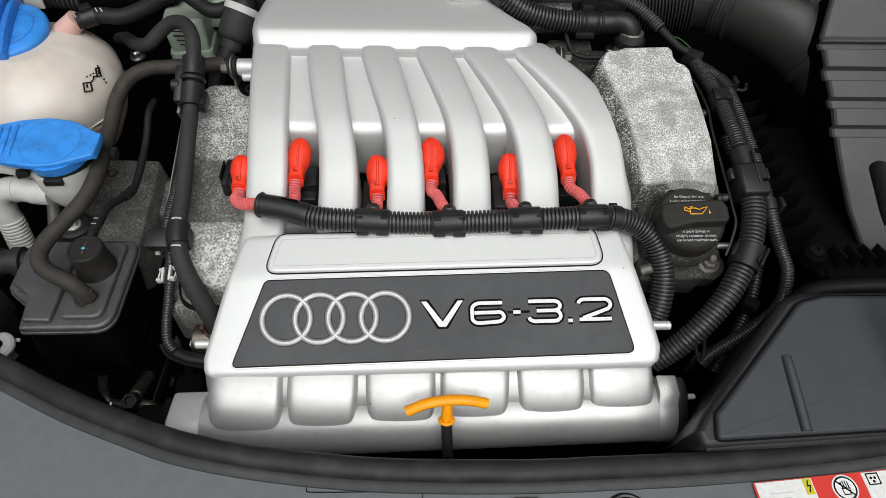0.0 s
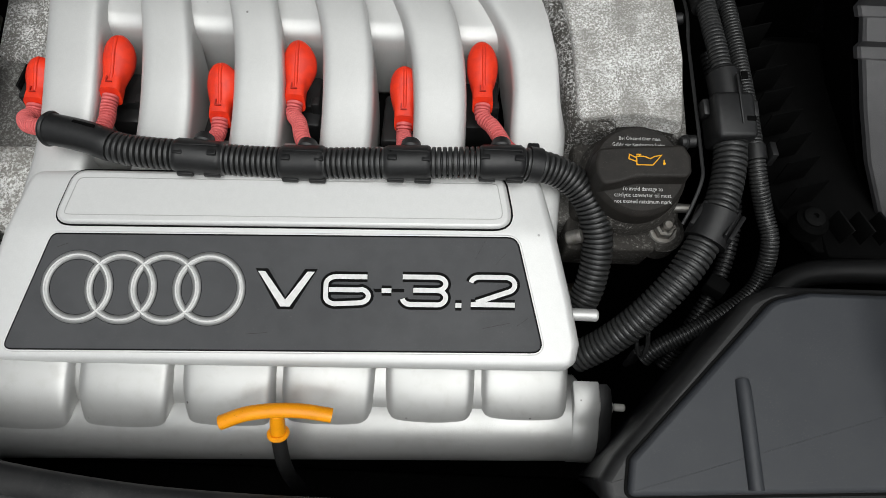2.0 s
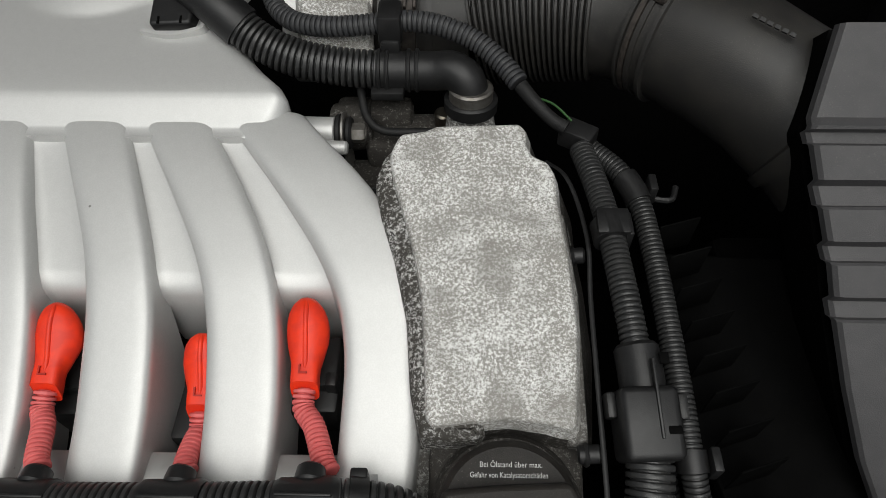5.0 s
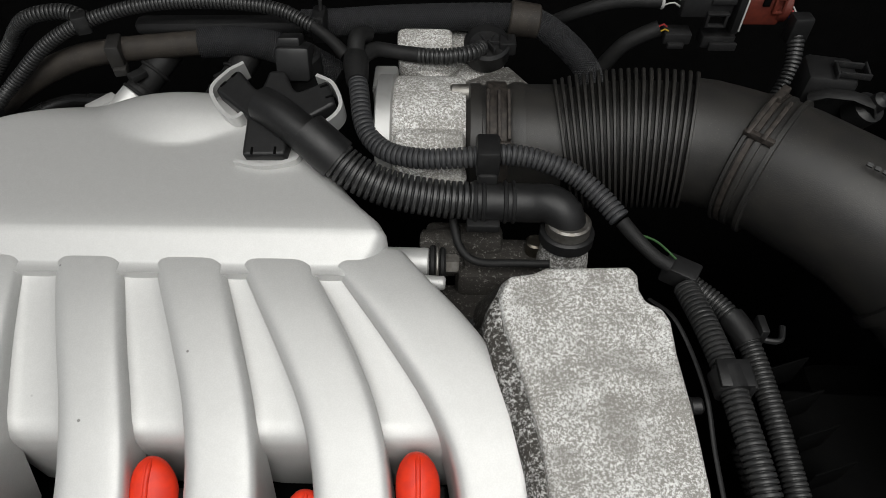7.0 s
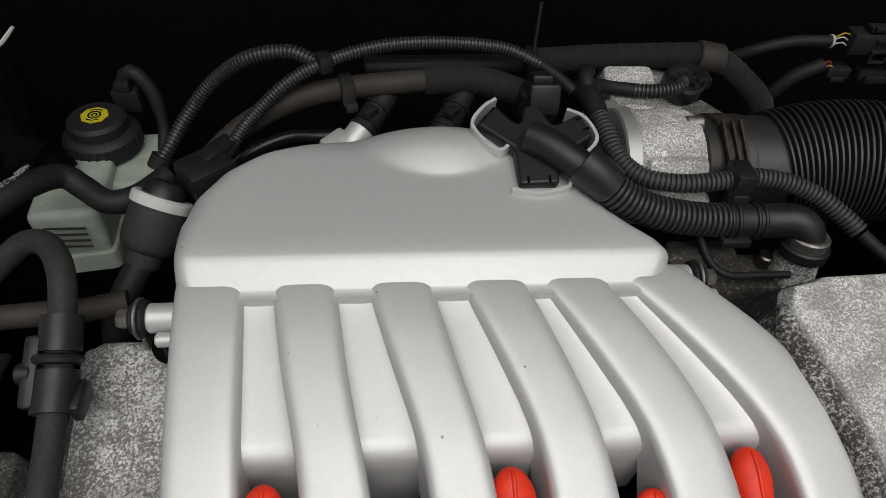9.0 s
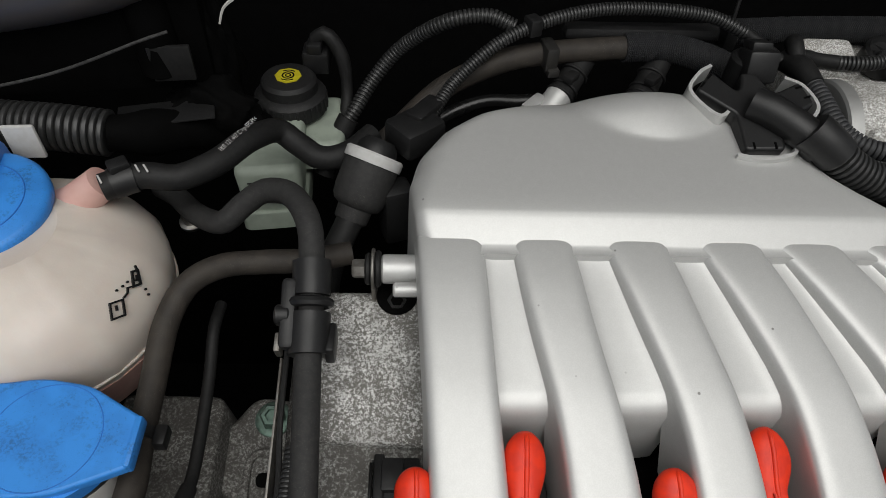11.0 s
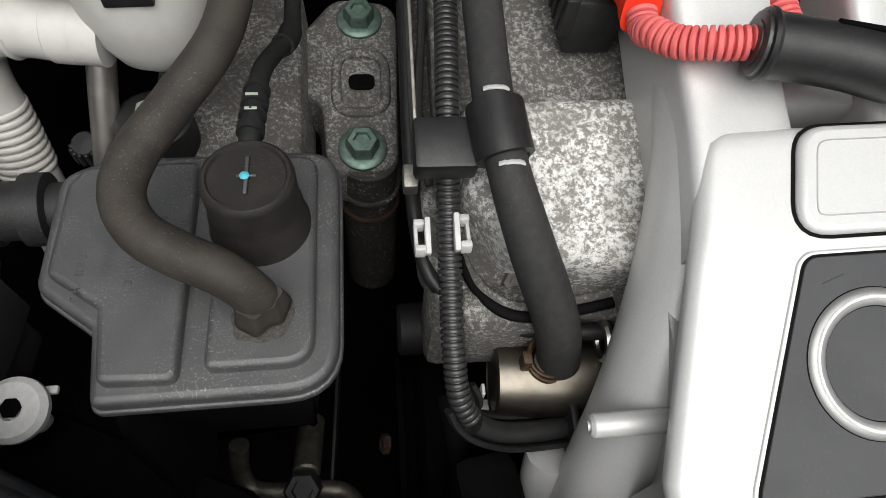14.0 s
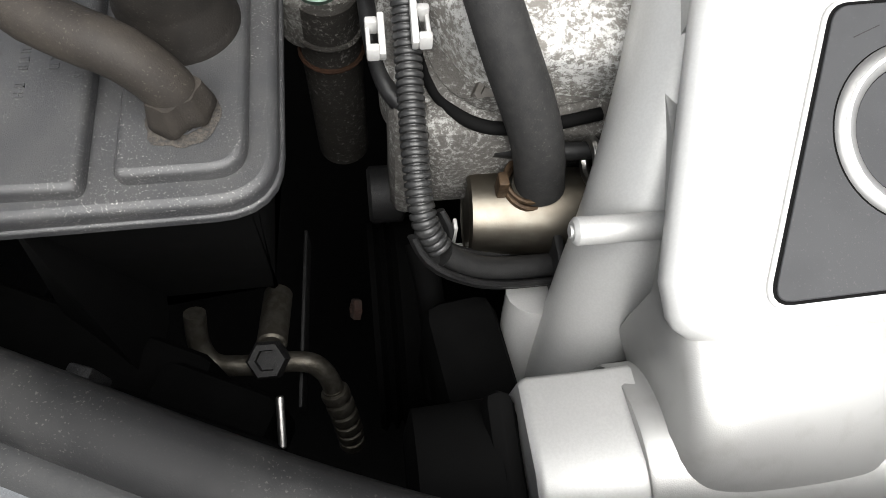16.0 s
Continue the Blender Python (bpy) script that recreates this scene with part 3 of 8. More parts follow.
for k in range(3):
    part("print_bar", slab(LAB, [(-0.05, -0.006 - k * 0.004), (-0.03 - 0.004 * k, -0.006 - k * 0.004), (-0.03 - 0.004 * k, -0.0052 - k * 0.004), (-0.05, -0.0052 - k * 0.004)], 0.0009, 0.001), PALECLIP, lab)

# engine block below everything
solid("engine_block", join(box((0.015, 0.47, 0.66), (0.33, 0.26, 0.50), 0.02), box((0.02, 0.38, 0.62), (0.34, 0.14, 0.36), 0.02)), DEEP, "engine block deep in the bay, near-black for the shade there", "engine block")

# ---- intake manifold ----
man = thing("intake_manifold", (0, 0.45, 0.80), "satin silver painted six-runner intake manifold, lightly specked with dirt", "intake manifold")

# plenum: a swelling box at the rear
def at_y(rows, y):
    r = sorted(rows)
    return float(np.interp(y, [q[0] for q in r], [q[1] for q in r]))


PL_L = [(0.606, -0.172), (0.612, -0.179), (0.620, -0.183), (0.640, -0.1865), (0.660, -0.1885), (0.680, -0.184), (0.700, -0.171), (0.715, -0.152), (0.727, -0.125), (0.736, -0.090), (0.743, -0.030)]
PL_R = [(0.606, 0.098), (0.612, 0.106), (0.620, 0.1125), (0.628, 0.1155), (0.634, 0.1145), (0.650, 0.101), (0.670, 0.087), (0.700, 0.073), (0.720, 0.063), (0.735, 0.040), (0.743, 0.000)]


def plenum_z(x, y):
    t = y - 0.628
    a, b = max(1.0235, 1.0362 + 0.78 * t), 1.0362 + 0.145 * max(t, -0.02) - 0.30 * t * t
    h = max(0, 0.004 - abs(a - b)) / 0.004
    dome = max(0, 1 - ((x + 0.022) / 0.060) ** 2 - ((y - 0.748) / 0.058) ** 2)
    return min(a, b) - h * h * 0.001 + 0.014 * dome


def plenum():
    rings = []
    for y in np.concatenate([[0.606, 0.6122, 0.6135, 0.620, 0.6258, 0.6268, 0.6280, 0.6292, 0.6305, 0.638, 0.646], np.linspace(0.650, 0.742, 40), [0.7428]]):
        l, r = at_y(PL_L, y), at_y(PL_R, y)
        e = min(1, (0.7432 - y) / 0.035)
        drop = 0.030 * (1 - math.sqrt(max(0, 1 - (1 - e) ** 2)))
        rad = 0.009 + 0.013 * min(1, max(0, (y - 0.634) / 0.03))
        rad = min(rad, (r - l) * 0.3)
        ring = [(l - 0.001, y, 0.93), (l, y, plenum_z(l, y) - drop - rad * 1.3)]
        for k in range(1, 9):
            a = math.pi / 2 * k / 8
            x = l + rad * (1 - math.cos(a))
            ring.append((x, y, plenum_z(x, y) - drop - rad * (1 - math.sin(a))))
        for k in range(1, 50):
            x = l + rad + (r - l - 2 * rad) * k / 50
            ring.append((x, y, plenum_z(x, y) - drop))
        for k in range(8, 0, -1):
            a = math.pi / 2 * k / 8
            x = r - rad * (1 - math.cos(a))
            ring.append((x, y, plenum_z(x, y) - drop - rad * (1 - math.sin(a))))
        ring += [(r, y, plenum_z(r, y) - drop - rad * 1.3), (r + 0.001, y, 0.93)]
        rings.append(ring)
    return loft(rings)


part("plenum", plenum(), SILVER, man, angle=60)

# runners: left and right edge by y, crest height by y
CREST = [(0.6300, 1.0215), (0.6265, 1.0245), (0.6235, 1.0262), (0.618, 1.0268), (0.59, 1.0218), (0.56, 1.0138), (0.525, 1.003), (0.50, 0.993), (0.48, 0.985), (0.455, 0.974), (0.43, 0.965), (0.40, 0.957), (0.375, 0.950)]
RUN = [
    ([(0.63, -0.182), (0.56, -0.178), (0.50, -0.174), (0.46, -0.172), (0.43, -0.171), (0.375, -0.176)], [(0.63, -0.146), (0.525, -0.141), (0.48, -0.137), (0.375, -0.137)]),
    ([(0.63, -0.128), (0.56, -0.117), (0.525, -0.108), (0.48, -0.103), (0.375, -0.103)], [(0.63, -0.094), (0.56, -0.085), (0.525, -0.077), (0.48, -0.069), (0.375, -0.069)]),
    ([(0.63, -0.075), (0.56, -0.054), (0.525, -0.042), (0.48, -0.037), (0.375, -0.039)], [(0.63, -0.039), (0.56, -0.022), (0.525, -0.011), (0.48, -0.005), (0.375, -0.005)]),
    ([(0.63, -0.021), (0.56, 0.009), (0.525, 0.022), (0.48, 0.026), (0.375, 0.025)], [(0.63, 0.016), (0.56, 0.042), (0.525, 0.054), (0.48, 0.059), (0.375, 0.058)]),
    ([(0.63, 0.025), (0.56, 0.066), (0.525, 0.084), (0.48, 0.091), (0.375, 0.091)], [(0.63, 0.062), (0.56, 0.104), (0.525, 0.119), (0.48, 0.125), (0.375, 0.123)]),
    ([(0.63, 0.073), (0.565, 0.126), (0.53, 0.150), (0.499, 0.161), (0.467, 0.160), (0.375, 0.156)], [(0.63, 0.114), (0.597, 0.148), (0.562, 0.179), (0.525, 0.193), (0.49, 0.1965), (0.45, 0.195), (0.42, 0.192), (0.375, 0.188)]),
]


def smooth_edge(rows, y):
    return sum(at_y(rows, y + d) * w for d, w in ((-0.02, 0.2), (-0.01, 0.2), (0, 0.2), (0.01, 0.2), (0.02, 0.2)))


def runner(i):
    rings = []
    for y in np.concatenate([[0.6300, 0.6285, 0.6265, 0.6245, 0.6225], np.linspace(0.615, 0.375, 26)]):
        l, r = smooth_edge(RUN[i][0], y), smooth_edge(RUN[i][1], y)
        zc = at_y(CREST, y)
        xc, w = (l + r) / 2, (r - l) / 2 + 0.002
        if y > 0.623:
            k = (y - 0.623) / 0.007
            w *= 1 - 0.30 * k ** 3
        depth = 0.016 if y > 0.53 else 0.016 + 0.034 * min(1, (0.53 - y) / 0.02)
        ring = [(xc - w - 0.001, y, zc - depth)]
        for k in range(25):
            a = math.pi * k / 24
            ca, sa = math.cos(a), math.sin(a)
            ring.append((xc - w * math.copysign(abs(ca) ** 0.42, ca), y, zc - 0.011 + 0.011 * sa ** 0.42))
        ring.append((xc + w + 0.001, y, zc - depth))
        rings.append(ring)
    return loft(rings)


for i in range(6):
    part("runner", runner(i), SILVER, man, angle=55)

# recessed panels between the runners, with a rounded front lip over the coil pockets
PANEL = [(0.6150, 1.0215), (0.6110, 1.0207), (0.606, 1.0183), (0.589, 1.0125), (0.558, 1.0018), (0.5400, 0.9956), (0.5340, 0.9935), (0.5320, 0.9927), (0.528, 0.990), (0.525, 0.987), (0.5235, 0.9835), (0.523, 0.973), (0.525, 0.93)]
for i in range(5):
    rows = []
    for y, z in PANEL:
        a, b = smooth_edge(RUN[i][1], y) - 0.003, smooth_edge(RUN[i + 1][0], y) + 0.003
        rows.append([(a + (b - a) * k / 6, y, z + 0.003 * (abs(k - 3) / 3) ** 4) for k in range(7)] + [(b - (b - a) * k / 6, y + 0.004, z - 0.006) for k in range(7)])
    part("recessed_panel", loft(rows), SILVER, man, angle=50)
part("cross_bar", box((0.008, 0.438, 0.9415), (0.345, 0.022, 0.03), 0.004), SILVER_D, man)
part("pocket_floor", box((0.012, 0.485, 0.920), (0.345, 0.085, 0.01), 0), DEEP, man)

# lower ends of the outer runners, below the front cover
part("runner_end", tube([(-0.153, 0.46, 0.950), (-0.158, 0.42, 0.940), (-0.168, 0.38, 0.918), (-0.180, 0.345, 0.888), (-0.188, 0.325, 0.855), (-0.192, 0.31, 0.82), (-0.192, 0.30, 0.78)], 0.0195, 0.006, 20), SILVER, man)
part("runner_end", tube([(0.165, 0.44, 0.950), (0.170, 0.40, 0.935), (0.178, 0.36, 0.905), (0.184, 0.33, 0.87), (0.186, 0.31, 0.82)], 0.022, 0.006, 20), SILVER, man)
part("side_rib", tube([(-0.209, 0.335, 0.840), (-0.210, 0.326, 0.82), (-0.21, 0.31, 0.78)], 0.011, 0.006, 16), SILVER, man)

# front body, six bulges and the lower pipe
FB = [(0.36, 0.925), (0.305, 0.9125), (0.292, 0.9075), (0.2815, 0.9015), (0.275, 0.8945), (0.2725, 0.888), (0.273, 0.87), (0.285, 0.80), (0.33, 0.78), (0.36, 0.86)]
part("front_body", loft([[(x, y + (0.004 if k in (0, 3) else 0), z) for y, z in FB] for k, x in enumerate((-0.182, -0.178, 0.192, 0.196))]), SILVER_D, man)
GAPS = [-0.194, -0.126, -0.0585, 0.009, 0.0765, 0.142, 0.2015]
BULGE = [(0.305, 0.9185), (0.294, 0.9158), (0.284, 0.9118), (0.2755, 0.9065), (0.2685, 0.9002), (0.2630, 0.8935), (0.2595, 0.8870), (0.2575, 0.8810), (0.2575, 0.8755), (0.2610, 0.8710)]
for i in range(6):
    rings = []
    for j, (y, z) in enumerate(BULGE):
        g = [0.0013, 0.0011, 0.0011, 0.0013, 0.0018, 0.0026, 0.0038, 0.0060, 0.0100, 0.0160][j]
        wide = 0.0008 + 0.0030 * j / 9
        ga, gb = g + (wide if i in (2, 4) else 0), g + (wide if i in (1, 3) else 0)
        a, b = GAPS[i] + ga * (0.25 if i == 0 else 1) + 0.0008 * (3 - i), GAPS[i + 1] - gb * (0.4 if i == 5 else 1) + 0.0008 * (2 - i) * (0 if i == 5 else 1)
        xc, w = (a + b) / 2, (b - a) / 2
        ny, nz = (-0.5, 0.85) if j < 3 else ((-0.75, 0.65) if j < 6 else (-0.9, 0.2))
        ring = []
        for k in range(25):
            t = -1 + 2 * k / 24
            t = math.copysign(abs(t) ** 0.5, t)
            fall = 0.011 * (1 - (1 - abs(t) ** (6 if i == 0 and t < 0 else 14)) ** 0.5) + 0.0012 * t * t
            ring.append((xc + w * t, y - 0.0050 + 0.0022 * i - ny * fall, z - 0.0004 * (5 - i) - nz * fall))
        ring += [(xc + w, 0.31, z - 0.01), (xc - w, 0.31, z - 0.01)]
        rings.append(ring)
    part("bulge", loft(rings), SILVER_D, man, angle=60)
part("lower_pipe", turned((-0.1980, 0.2701, 0.8602), (1, 0.030, 0.022), [(0.0290, 0), (0.0295, 0.001), (0.0295, 0.4085), (0.027, 0.4107)], 48), SILVER_D, man)
part("end_flange", loft([[(x, 0.2825 - r * math.sin(a), 0.8690 + r * math.cos(a)) for a in np.linspace(math.pi, 0.35, 18)] + [(x, 0.2790, 0.9065 - d), (x, 0.2960 - d, 0.9065 - d), (x, 0.2960 - d, 0.850)] for x, r, d in ((0.2040, 0.0300, 0.0006), (0.2048, 0.0305, 0.0), (0.2205, 0.0305, 0.0), (0.2215, 0.0295, 0.0010))]), SILVER_D, man, "silver end flange", angle=50)
part("end_cover", loft([[(x, 0.2830 - r * math.sin(a), 0.8690 + r * math.cos(a)) for a in np.linspace(math.pi, 0.35, 18)] + [(x, 0.2800, 0.9050 - d), (x, 0.2950 - d, 0.9050 - d), (x, 0.2950 - d, 0.850)] for x, r, d in ((0.2216, 0.0310, 0.0), (0.2270, 0.0310, 0.0), (0.2300, 0.0285, 0.0025))]), SLEEVE, man, "black end cover", angle=50)
part("vacuum_nipple", join(cyl((0.228, 0.2855, 0.8855), (0.2345, 0.2852, 0.8865), 0.0042), cyl((0.2345, 0.2852, 0.8865), (0.2425, 0.2847, 0.8878), 0.0026)), IVORY, man, "pale plastic nipple")
part("mounting_flange", loft([[(x, 0.2690 - r * math.sin(a), 0.8560 + r * math.cos(a)) for a in np.linspace(math.pi, 0.50, 18)] + [(x, 0.2600, 0.8835 + e - d), (x, 0.2660, 0.8845 + e - d), (x, 0.2930 - d, 0.8800 + e - d), (x, 0.2945 - d, 0.8780 + e - d), (x, 0.2945 - d, 0.830)] for x, r, d, e in ((-0.2290, 0.0285, 0.0014, 0), (-0.2278, 0.0295, 0.0004, 0), (-0.2262, 0.0300, 0.0, 0), (-0.2020, 0.0302, 0.0, 0.0015), (-0.1950, 0.0302, 0.0, 0.003))]), SILVER, man, "silver end flange", angle=50)
part("end_cap", join(turned((-0.264, 0.268, 0.848), (1, 0, 0), [(0.018, 0), (0.026, 0.003), (0.027, 0.028), (0.023, 0.031)], 32), box((-0.2345, 0.268, 0.846), (0.010, 0.050, 0.058), 0.006)), BLACK, man, "black rubber end cover")
part("bolt", turned((-0.2315, 0.2835, 0.862), (0, -0.3, 1), [(0.0062, 0), (0.0062, 0.004), (0.0045, 0.007), (0.002, 0.0075)], 20), BLACK, man)

# bosses and pins on the sides
part("boss", join(cyl((-0.18, 0.330, 0.9035), (-0.2115, 0.3295, 0.905), 0.0043, seg=20), turned((-0.212, 0.3295, 0.905), (1, 0, 0), [(0.002, 0.003), (0.0018, -0.0002)], 14)), SILVER, man)
part("boss", cyl((0.19, 0.334, 0.9295), (0.2185, 0.3335, 0.9305), 0.0042, seg=20), SILVER, man)
part("boss", cyl((-0.17, 0.601, 0.996), (-0.197, 0.601, 0.9955), 0.0045, seg=20), SILVER, man)
part("boss", cyl((-0.17, 0.617, 0.996), (-0.2045, 0.617, 0.996), 0.0092, seg=28), SILVER, man)
part("boss", cyl((0.10, 0.616, 1.008), (0.149, 0.614, 1.0075), 0.0042, seg=20), SILVER, man)
part("boss", cyl((0.09, 0.634, 1.002), (0.139, 0.634, 1.001), 0.0095, seg=28), SILVER, man)
for x, s in ((-0.2045, -1), (0.139, 1)):
    y, z = (0.617, 0.996) if s < 0 else (0.634, 1.001)
    part("rubber_washer", cyl((x, y, z), (x + s * 0.004, y, z), 0.0115, seg=28), RUBBER, man)
    part("washer", cyl((x + s * 0.004, y, z), (x + s * 0.006, y, z), 0.013, seg=28), STEEL_D, man)
    part("rubber_washer", cyl((x + s * 0.006, y, z), (x + s * 0.010, y, z), 0.010, seg=28), RUBBER, man)
    part("bolt_head", hexbolt((x + s * 0.010, y, z), (s, 0, 0), 0.0062, 0.008), STEEL_D, man)
    part("support_tab", box((x + s * 0.005, y + 0.002, z - 0.02), (0.003, 0.018, 0.05), 0.0012), STEEL_D, man)

# front cover with the name plate
CP = Plane((0.0079, 0.3355, 0.9405), (0.9994, 0.0133, 0.031), (-0.0244, 0.9199, 0.3914))
cov = thing("engine_cover", (0.0, 0.335, 0.90), "satin silver trapezoid engine cover with an anthracite name plate", "engine cover")


class Bent(Plane):
    """The cover's surface: the plate's slope, and a flatter slope above the bend."""

    def at(self, u, v, h=0.0):
        k = 0.0405
        if v <= k:
            return super().at(u, v, h)
        d = Vector((0, 0.97, 0.245))
        d = (d - self.u * d.dot(self.u)).normalized()
        n = self.u.cross(d)
        return tuple(self.o + self.v * k + self.u * u + d * (v - k) + n * h)


CB2 = Bent(CP.o, CP.u, CP.v)
SIDE_L = [(-0.0475, -0.1965), (-0.042, -0.2035), (-0.030, -0.2045), (0.0, -0.1975), (0.04, -0.1880), (0.072, -0.1795), (0.080, -0.1765), (0.0845, -0.1685)]
SIDE_R = [(-0.0475, 0.1865), (-0.042, 0.1935), (-0.030, 0.1960), (0.0, 0.1905), (0.04, 0.1815), (0.072, 0.1740), (0.080, 0.1710), (0.0845, 0.1630)]


def cover_shell():
    rings = []
    for v in np.concatenate([[-0.0475, -0.0470, -0.0455, -0.043, -0.040], np.linspace(-0.035, 0.075, 23), [0.079, 0.0815, 0.0832, 0.0842, 0.0845]]):
        l, r = (float(np.interp(v, [q[0] for q in S], [q[1] for q in S])) for S in (SIDE_L, SIDE_R))
        e = min(v + 0.0475, 0.0845 - v)
        drop = 0.006 * (1 - math.sqrt(max(0, 1 - (1 - min(1, e / 0.006)) ** 2)))
        ring = [CB2.at(l + 0.008, v, -0.013), CB2.at(l + 0.0008, v, -0.008 - drop * 0.4)]
        for k in range(1, 7):
            a = math.pi / 2 * k / 6
            ring.append(CB2.at(l + 0.0065 * (1 - math.cos(a)), v, -0.0065 + 0.0065 * math.sin(a) - drop))
        for k in range(1, 12):
            ring.append(CB2.at(l + 0.0065 + (r - l - 0.013) * k / 12, v, -drop))
        for k in range(6, 0, -1):
            a = math.pi / 2 * k / 6
            ring.append(CB2.at(r - 0.0065 * (1 - math.cos(a)), v, -0.0065 + 0.0065 * math.sin(a) - drop))
        ring += [CB2.at(r - 0.0008, v, -0.008 - drop * 0.4), CB2.at(r - 0.008, v, -0.013)]
        rings.append(ring)
    return loft(rings)


part("shell", cover_shell(), SILVER_LIT, cov, angle=50)
PLT = rounded([(-0.1780, -0.0385), (0.1715, -0.0352), (0.1546, 0.0380), (-0.1520, 0.0368)], [0.004, 0.006, 0.008, 0.006], 5)
part("plate_rim", slab(CP, inset(ccw(PLT), -0.0022), -0.002, 0.0009, 0.0006), SILVER_LIT, cov)
part("plate_gap", slab(CP, inset(ccw(PLT), -0.0009), 0.0, 0.0011), BLACK, cov)
plate = part("name_plate", slab(CP, PLT, 0.0, 0.0016, 0.0004), PLATE, cov, "anthracite plastic name plate")
for k in range(4):
    c = CP.at(-0.1325 + 0.029 * k, 0.002, 0.0019)
    part("ring", torus(c, CP.n, 0.0212, 0.0029, 56, 10, 0.42), CHROME, plate, "satin silver ring")
    # White line painted as the bright highlight along the ring's crest
    part("ring_highlight", torus(CP.at(-0.1325 + 0.029 * k, 0.002, 0.0031), CP.n, 0.0212, 0.0006, 56, 6, 0.6), WHITE, plate)
    part("ring_edge", torus(CP.at(-0.1325 + 0.029 * k, 0.002, 0.0014), CP.n, 0.0212, 0.0036, 56, 8, 0.22), BLACK, plate)


def arc(cx, cy, rx, ry, a0, a1, n=10):
    return [(cx + rx * math.cos(radians(a0 + (a1 - a0) * k / n)), cy + ry * math.sin(radians(a0 + (a1 - a0) * k / n))) for k in range(n + 1)]


def glyph(kind, u0, u1, v0, v1):
    """Wide extended figures as polylines."""
    m, h, r = (v0 + v1) / 2, v1 - v0, (v1 - v0) * 0.30
    if kind == "V":
        return [[(u0, v1), ((u0 + u1) / 2, v0), (u1, v1)]]
    if kind == "6":
        body = arc(u1 - r * 1.2, m + 0.03 * h - r * 0.8 + 0.0002, r * 1.2, r * 0.85, 90, -90) + arc(u0 + r * 1.2, v0 + r * 0.85, r * 1.2, r * 0.85, 270, 180) + arc(u0 + r * 1.3, v1 - r, r * 1.3, r, 180, 90) + [(u1 - 0.001, v1)]
        return [[(u0 + 0.002, m + 0.02 * h), (u1 - r * 1.2, m + 0.02 * h)] + body[1:]]
    if kind == "3":
        return [[(u0, v1)] + arc(u1 - r * 1.1, v1 - h * 0.24, r * 1.1, h * 0.24, 90, -90), [(u0 + 0.007, m + 0.02 * h), (u1 - r * 1.1, m + 0.02 * h)] + arc(u1 - r, v0 + h * 0.26, r, h * 0.26, 90, -90) + arc(u0 + r, v0 + r * 0.8, r, r * 0.8, 270, 190, 6)]
    if kind == "2":
        return [arc(u0 + r, v1 - r * 0.8, r, r * 0.8, 170, 90, 6) + arc(u1 - r * 1.1, v1 - h * 0.27, r * 1.1, h * 0.27, 90, -60) + [(u0 + 0.0035, v0 + 0.0012)], [(u0, v0), (u1, v0)]]
    return [[(u0, m), (u1, m)]]


for u, v, a, n in ((0.128, 0.024, 62, 0.016), (0.141, 0.020, 48, 0.010), (0.150, -0.004, 71, 0.013), (0.133, -0.021, 12, 0.018), (0.155, -0.019, 35, 0.009), (-0.02, -0.027, 5, 0.014), (-0.148, 0.028, 20, 0.008)):
    part("scratch", slab(CP, [(u, v), (u + n * math.cos(radians(a)), v + n * math.sin(radians(a))), (u + n * math.cos(radians(a)), v + n * math.sin(radians(a)) + 0.00025), (u, v + 0.0003)], 0.0014, 0.00168), HOSE, plate)
W = 0.0031


def figure(kind, u0, u1, v0, v1, grow, h0, h1):
    """One raised figure, or its wider black surround."""
    w = (W if kind not in "-." else 0.0030) + grow
    if kind == "V":
        m, g = (u0 + u1) / 2, grow / 2
        return slab(CP, [(u0 - 0.002 - g, v1 + w / 2), (u0 + 0.0026 + g, v1 + w / 2), (m, v0 + 0.0028 + g), (u1 - 0.0026 - g, v1 + w / 2), (u1 + 0.002 + g, v1 + w / 2), (m + 0.0030 + g, v0 - w / 2), (m - 0.0030 - g, v0 - w / 2)], h0, h1)
    ls = glyph(kind, u0, u1, v0, v1)
    return join(*[stroke(CP, q, w, h0, h1 + 0.00005 * n) for n, q in enumerate(ls)])


for kind, u0, u1, v0, v1 in (("V", -0.0115, 0.0215, -0.0072, 0.0125), ("6", 0.0312, 0.059, -0.0065, 0.0112), ("-", 0.0675, 0.0738, 0.0010, 0.0040), ("3", 0.081, 0.109, -0.0062, 0.0116), (".", 0.1153, 0.1192, -0.0082, -0.0044), ("2", 0.1252, 0.1535, -0.0056, 0.0121)):
    part("figure_rim", figure(kind, u0, u1, v0, v1, 0.0056, 0.0013, 0.0021), PLATE, plate)
    part("figure_edge", figure(kind, u0, u1, v0, v1, 0.0036, 0.0014, 0.0023), BLACK, plate)
    part("figure", figure(kind, u0, u1, v0, v1, 0.0, 0.0016, 0.0027), WHITE, plate, "white raised figure")
part("figure_link", stroke(CP, [(0.059, 0.0025), (0.082, 0.0027)], 0.0022, 0.0013, 0.0019), BLACK, plate)
RP = rounded([(-0.1540, 0.0438), (0.1535, 0.0440), (0.1470, 0.0808), (-0.1445, 0.0822)], [0.010, 0.012, 0.010, 0.012], 6)
part("panel_gap", slab(CB2, inset(ccw(RP), -0.0012), -0.001, 0.0004), BLACK, cov)
part("raised_panel", slab(CB2, RP, -0.001, 0.0030, 0.0026), SILVER_LIT, cov, angle=60)
RI = inset(ccw(RP), 0.006)
part("panel_line", sweep([CB2.at(p[0], p[1], 0.0029) for p in RI + RI[:1]], [0.00035] * (len(RI) + 1), 6, False), SILVER_D, cov)

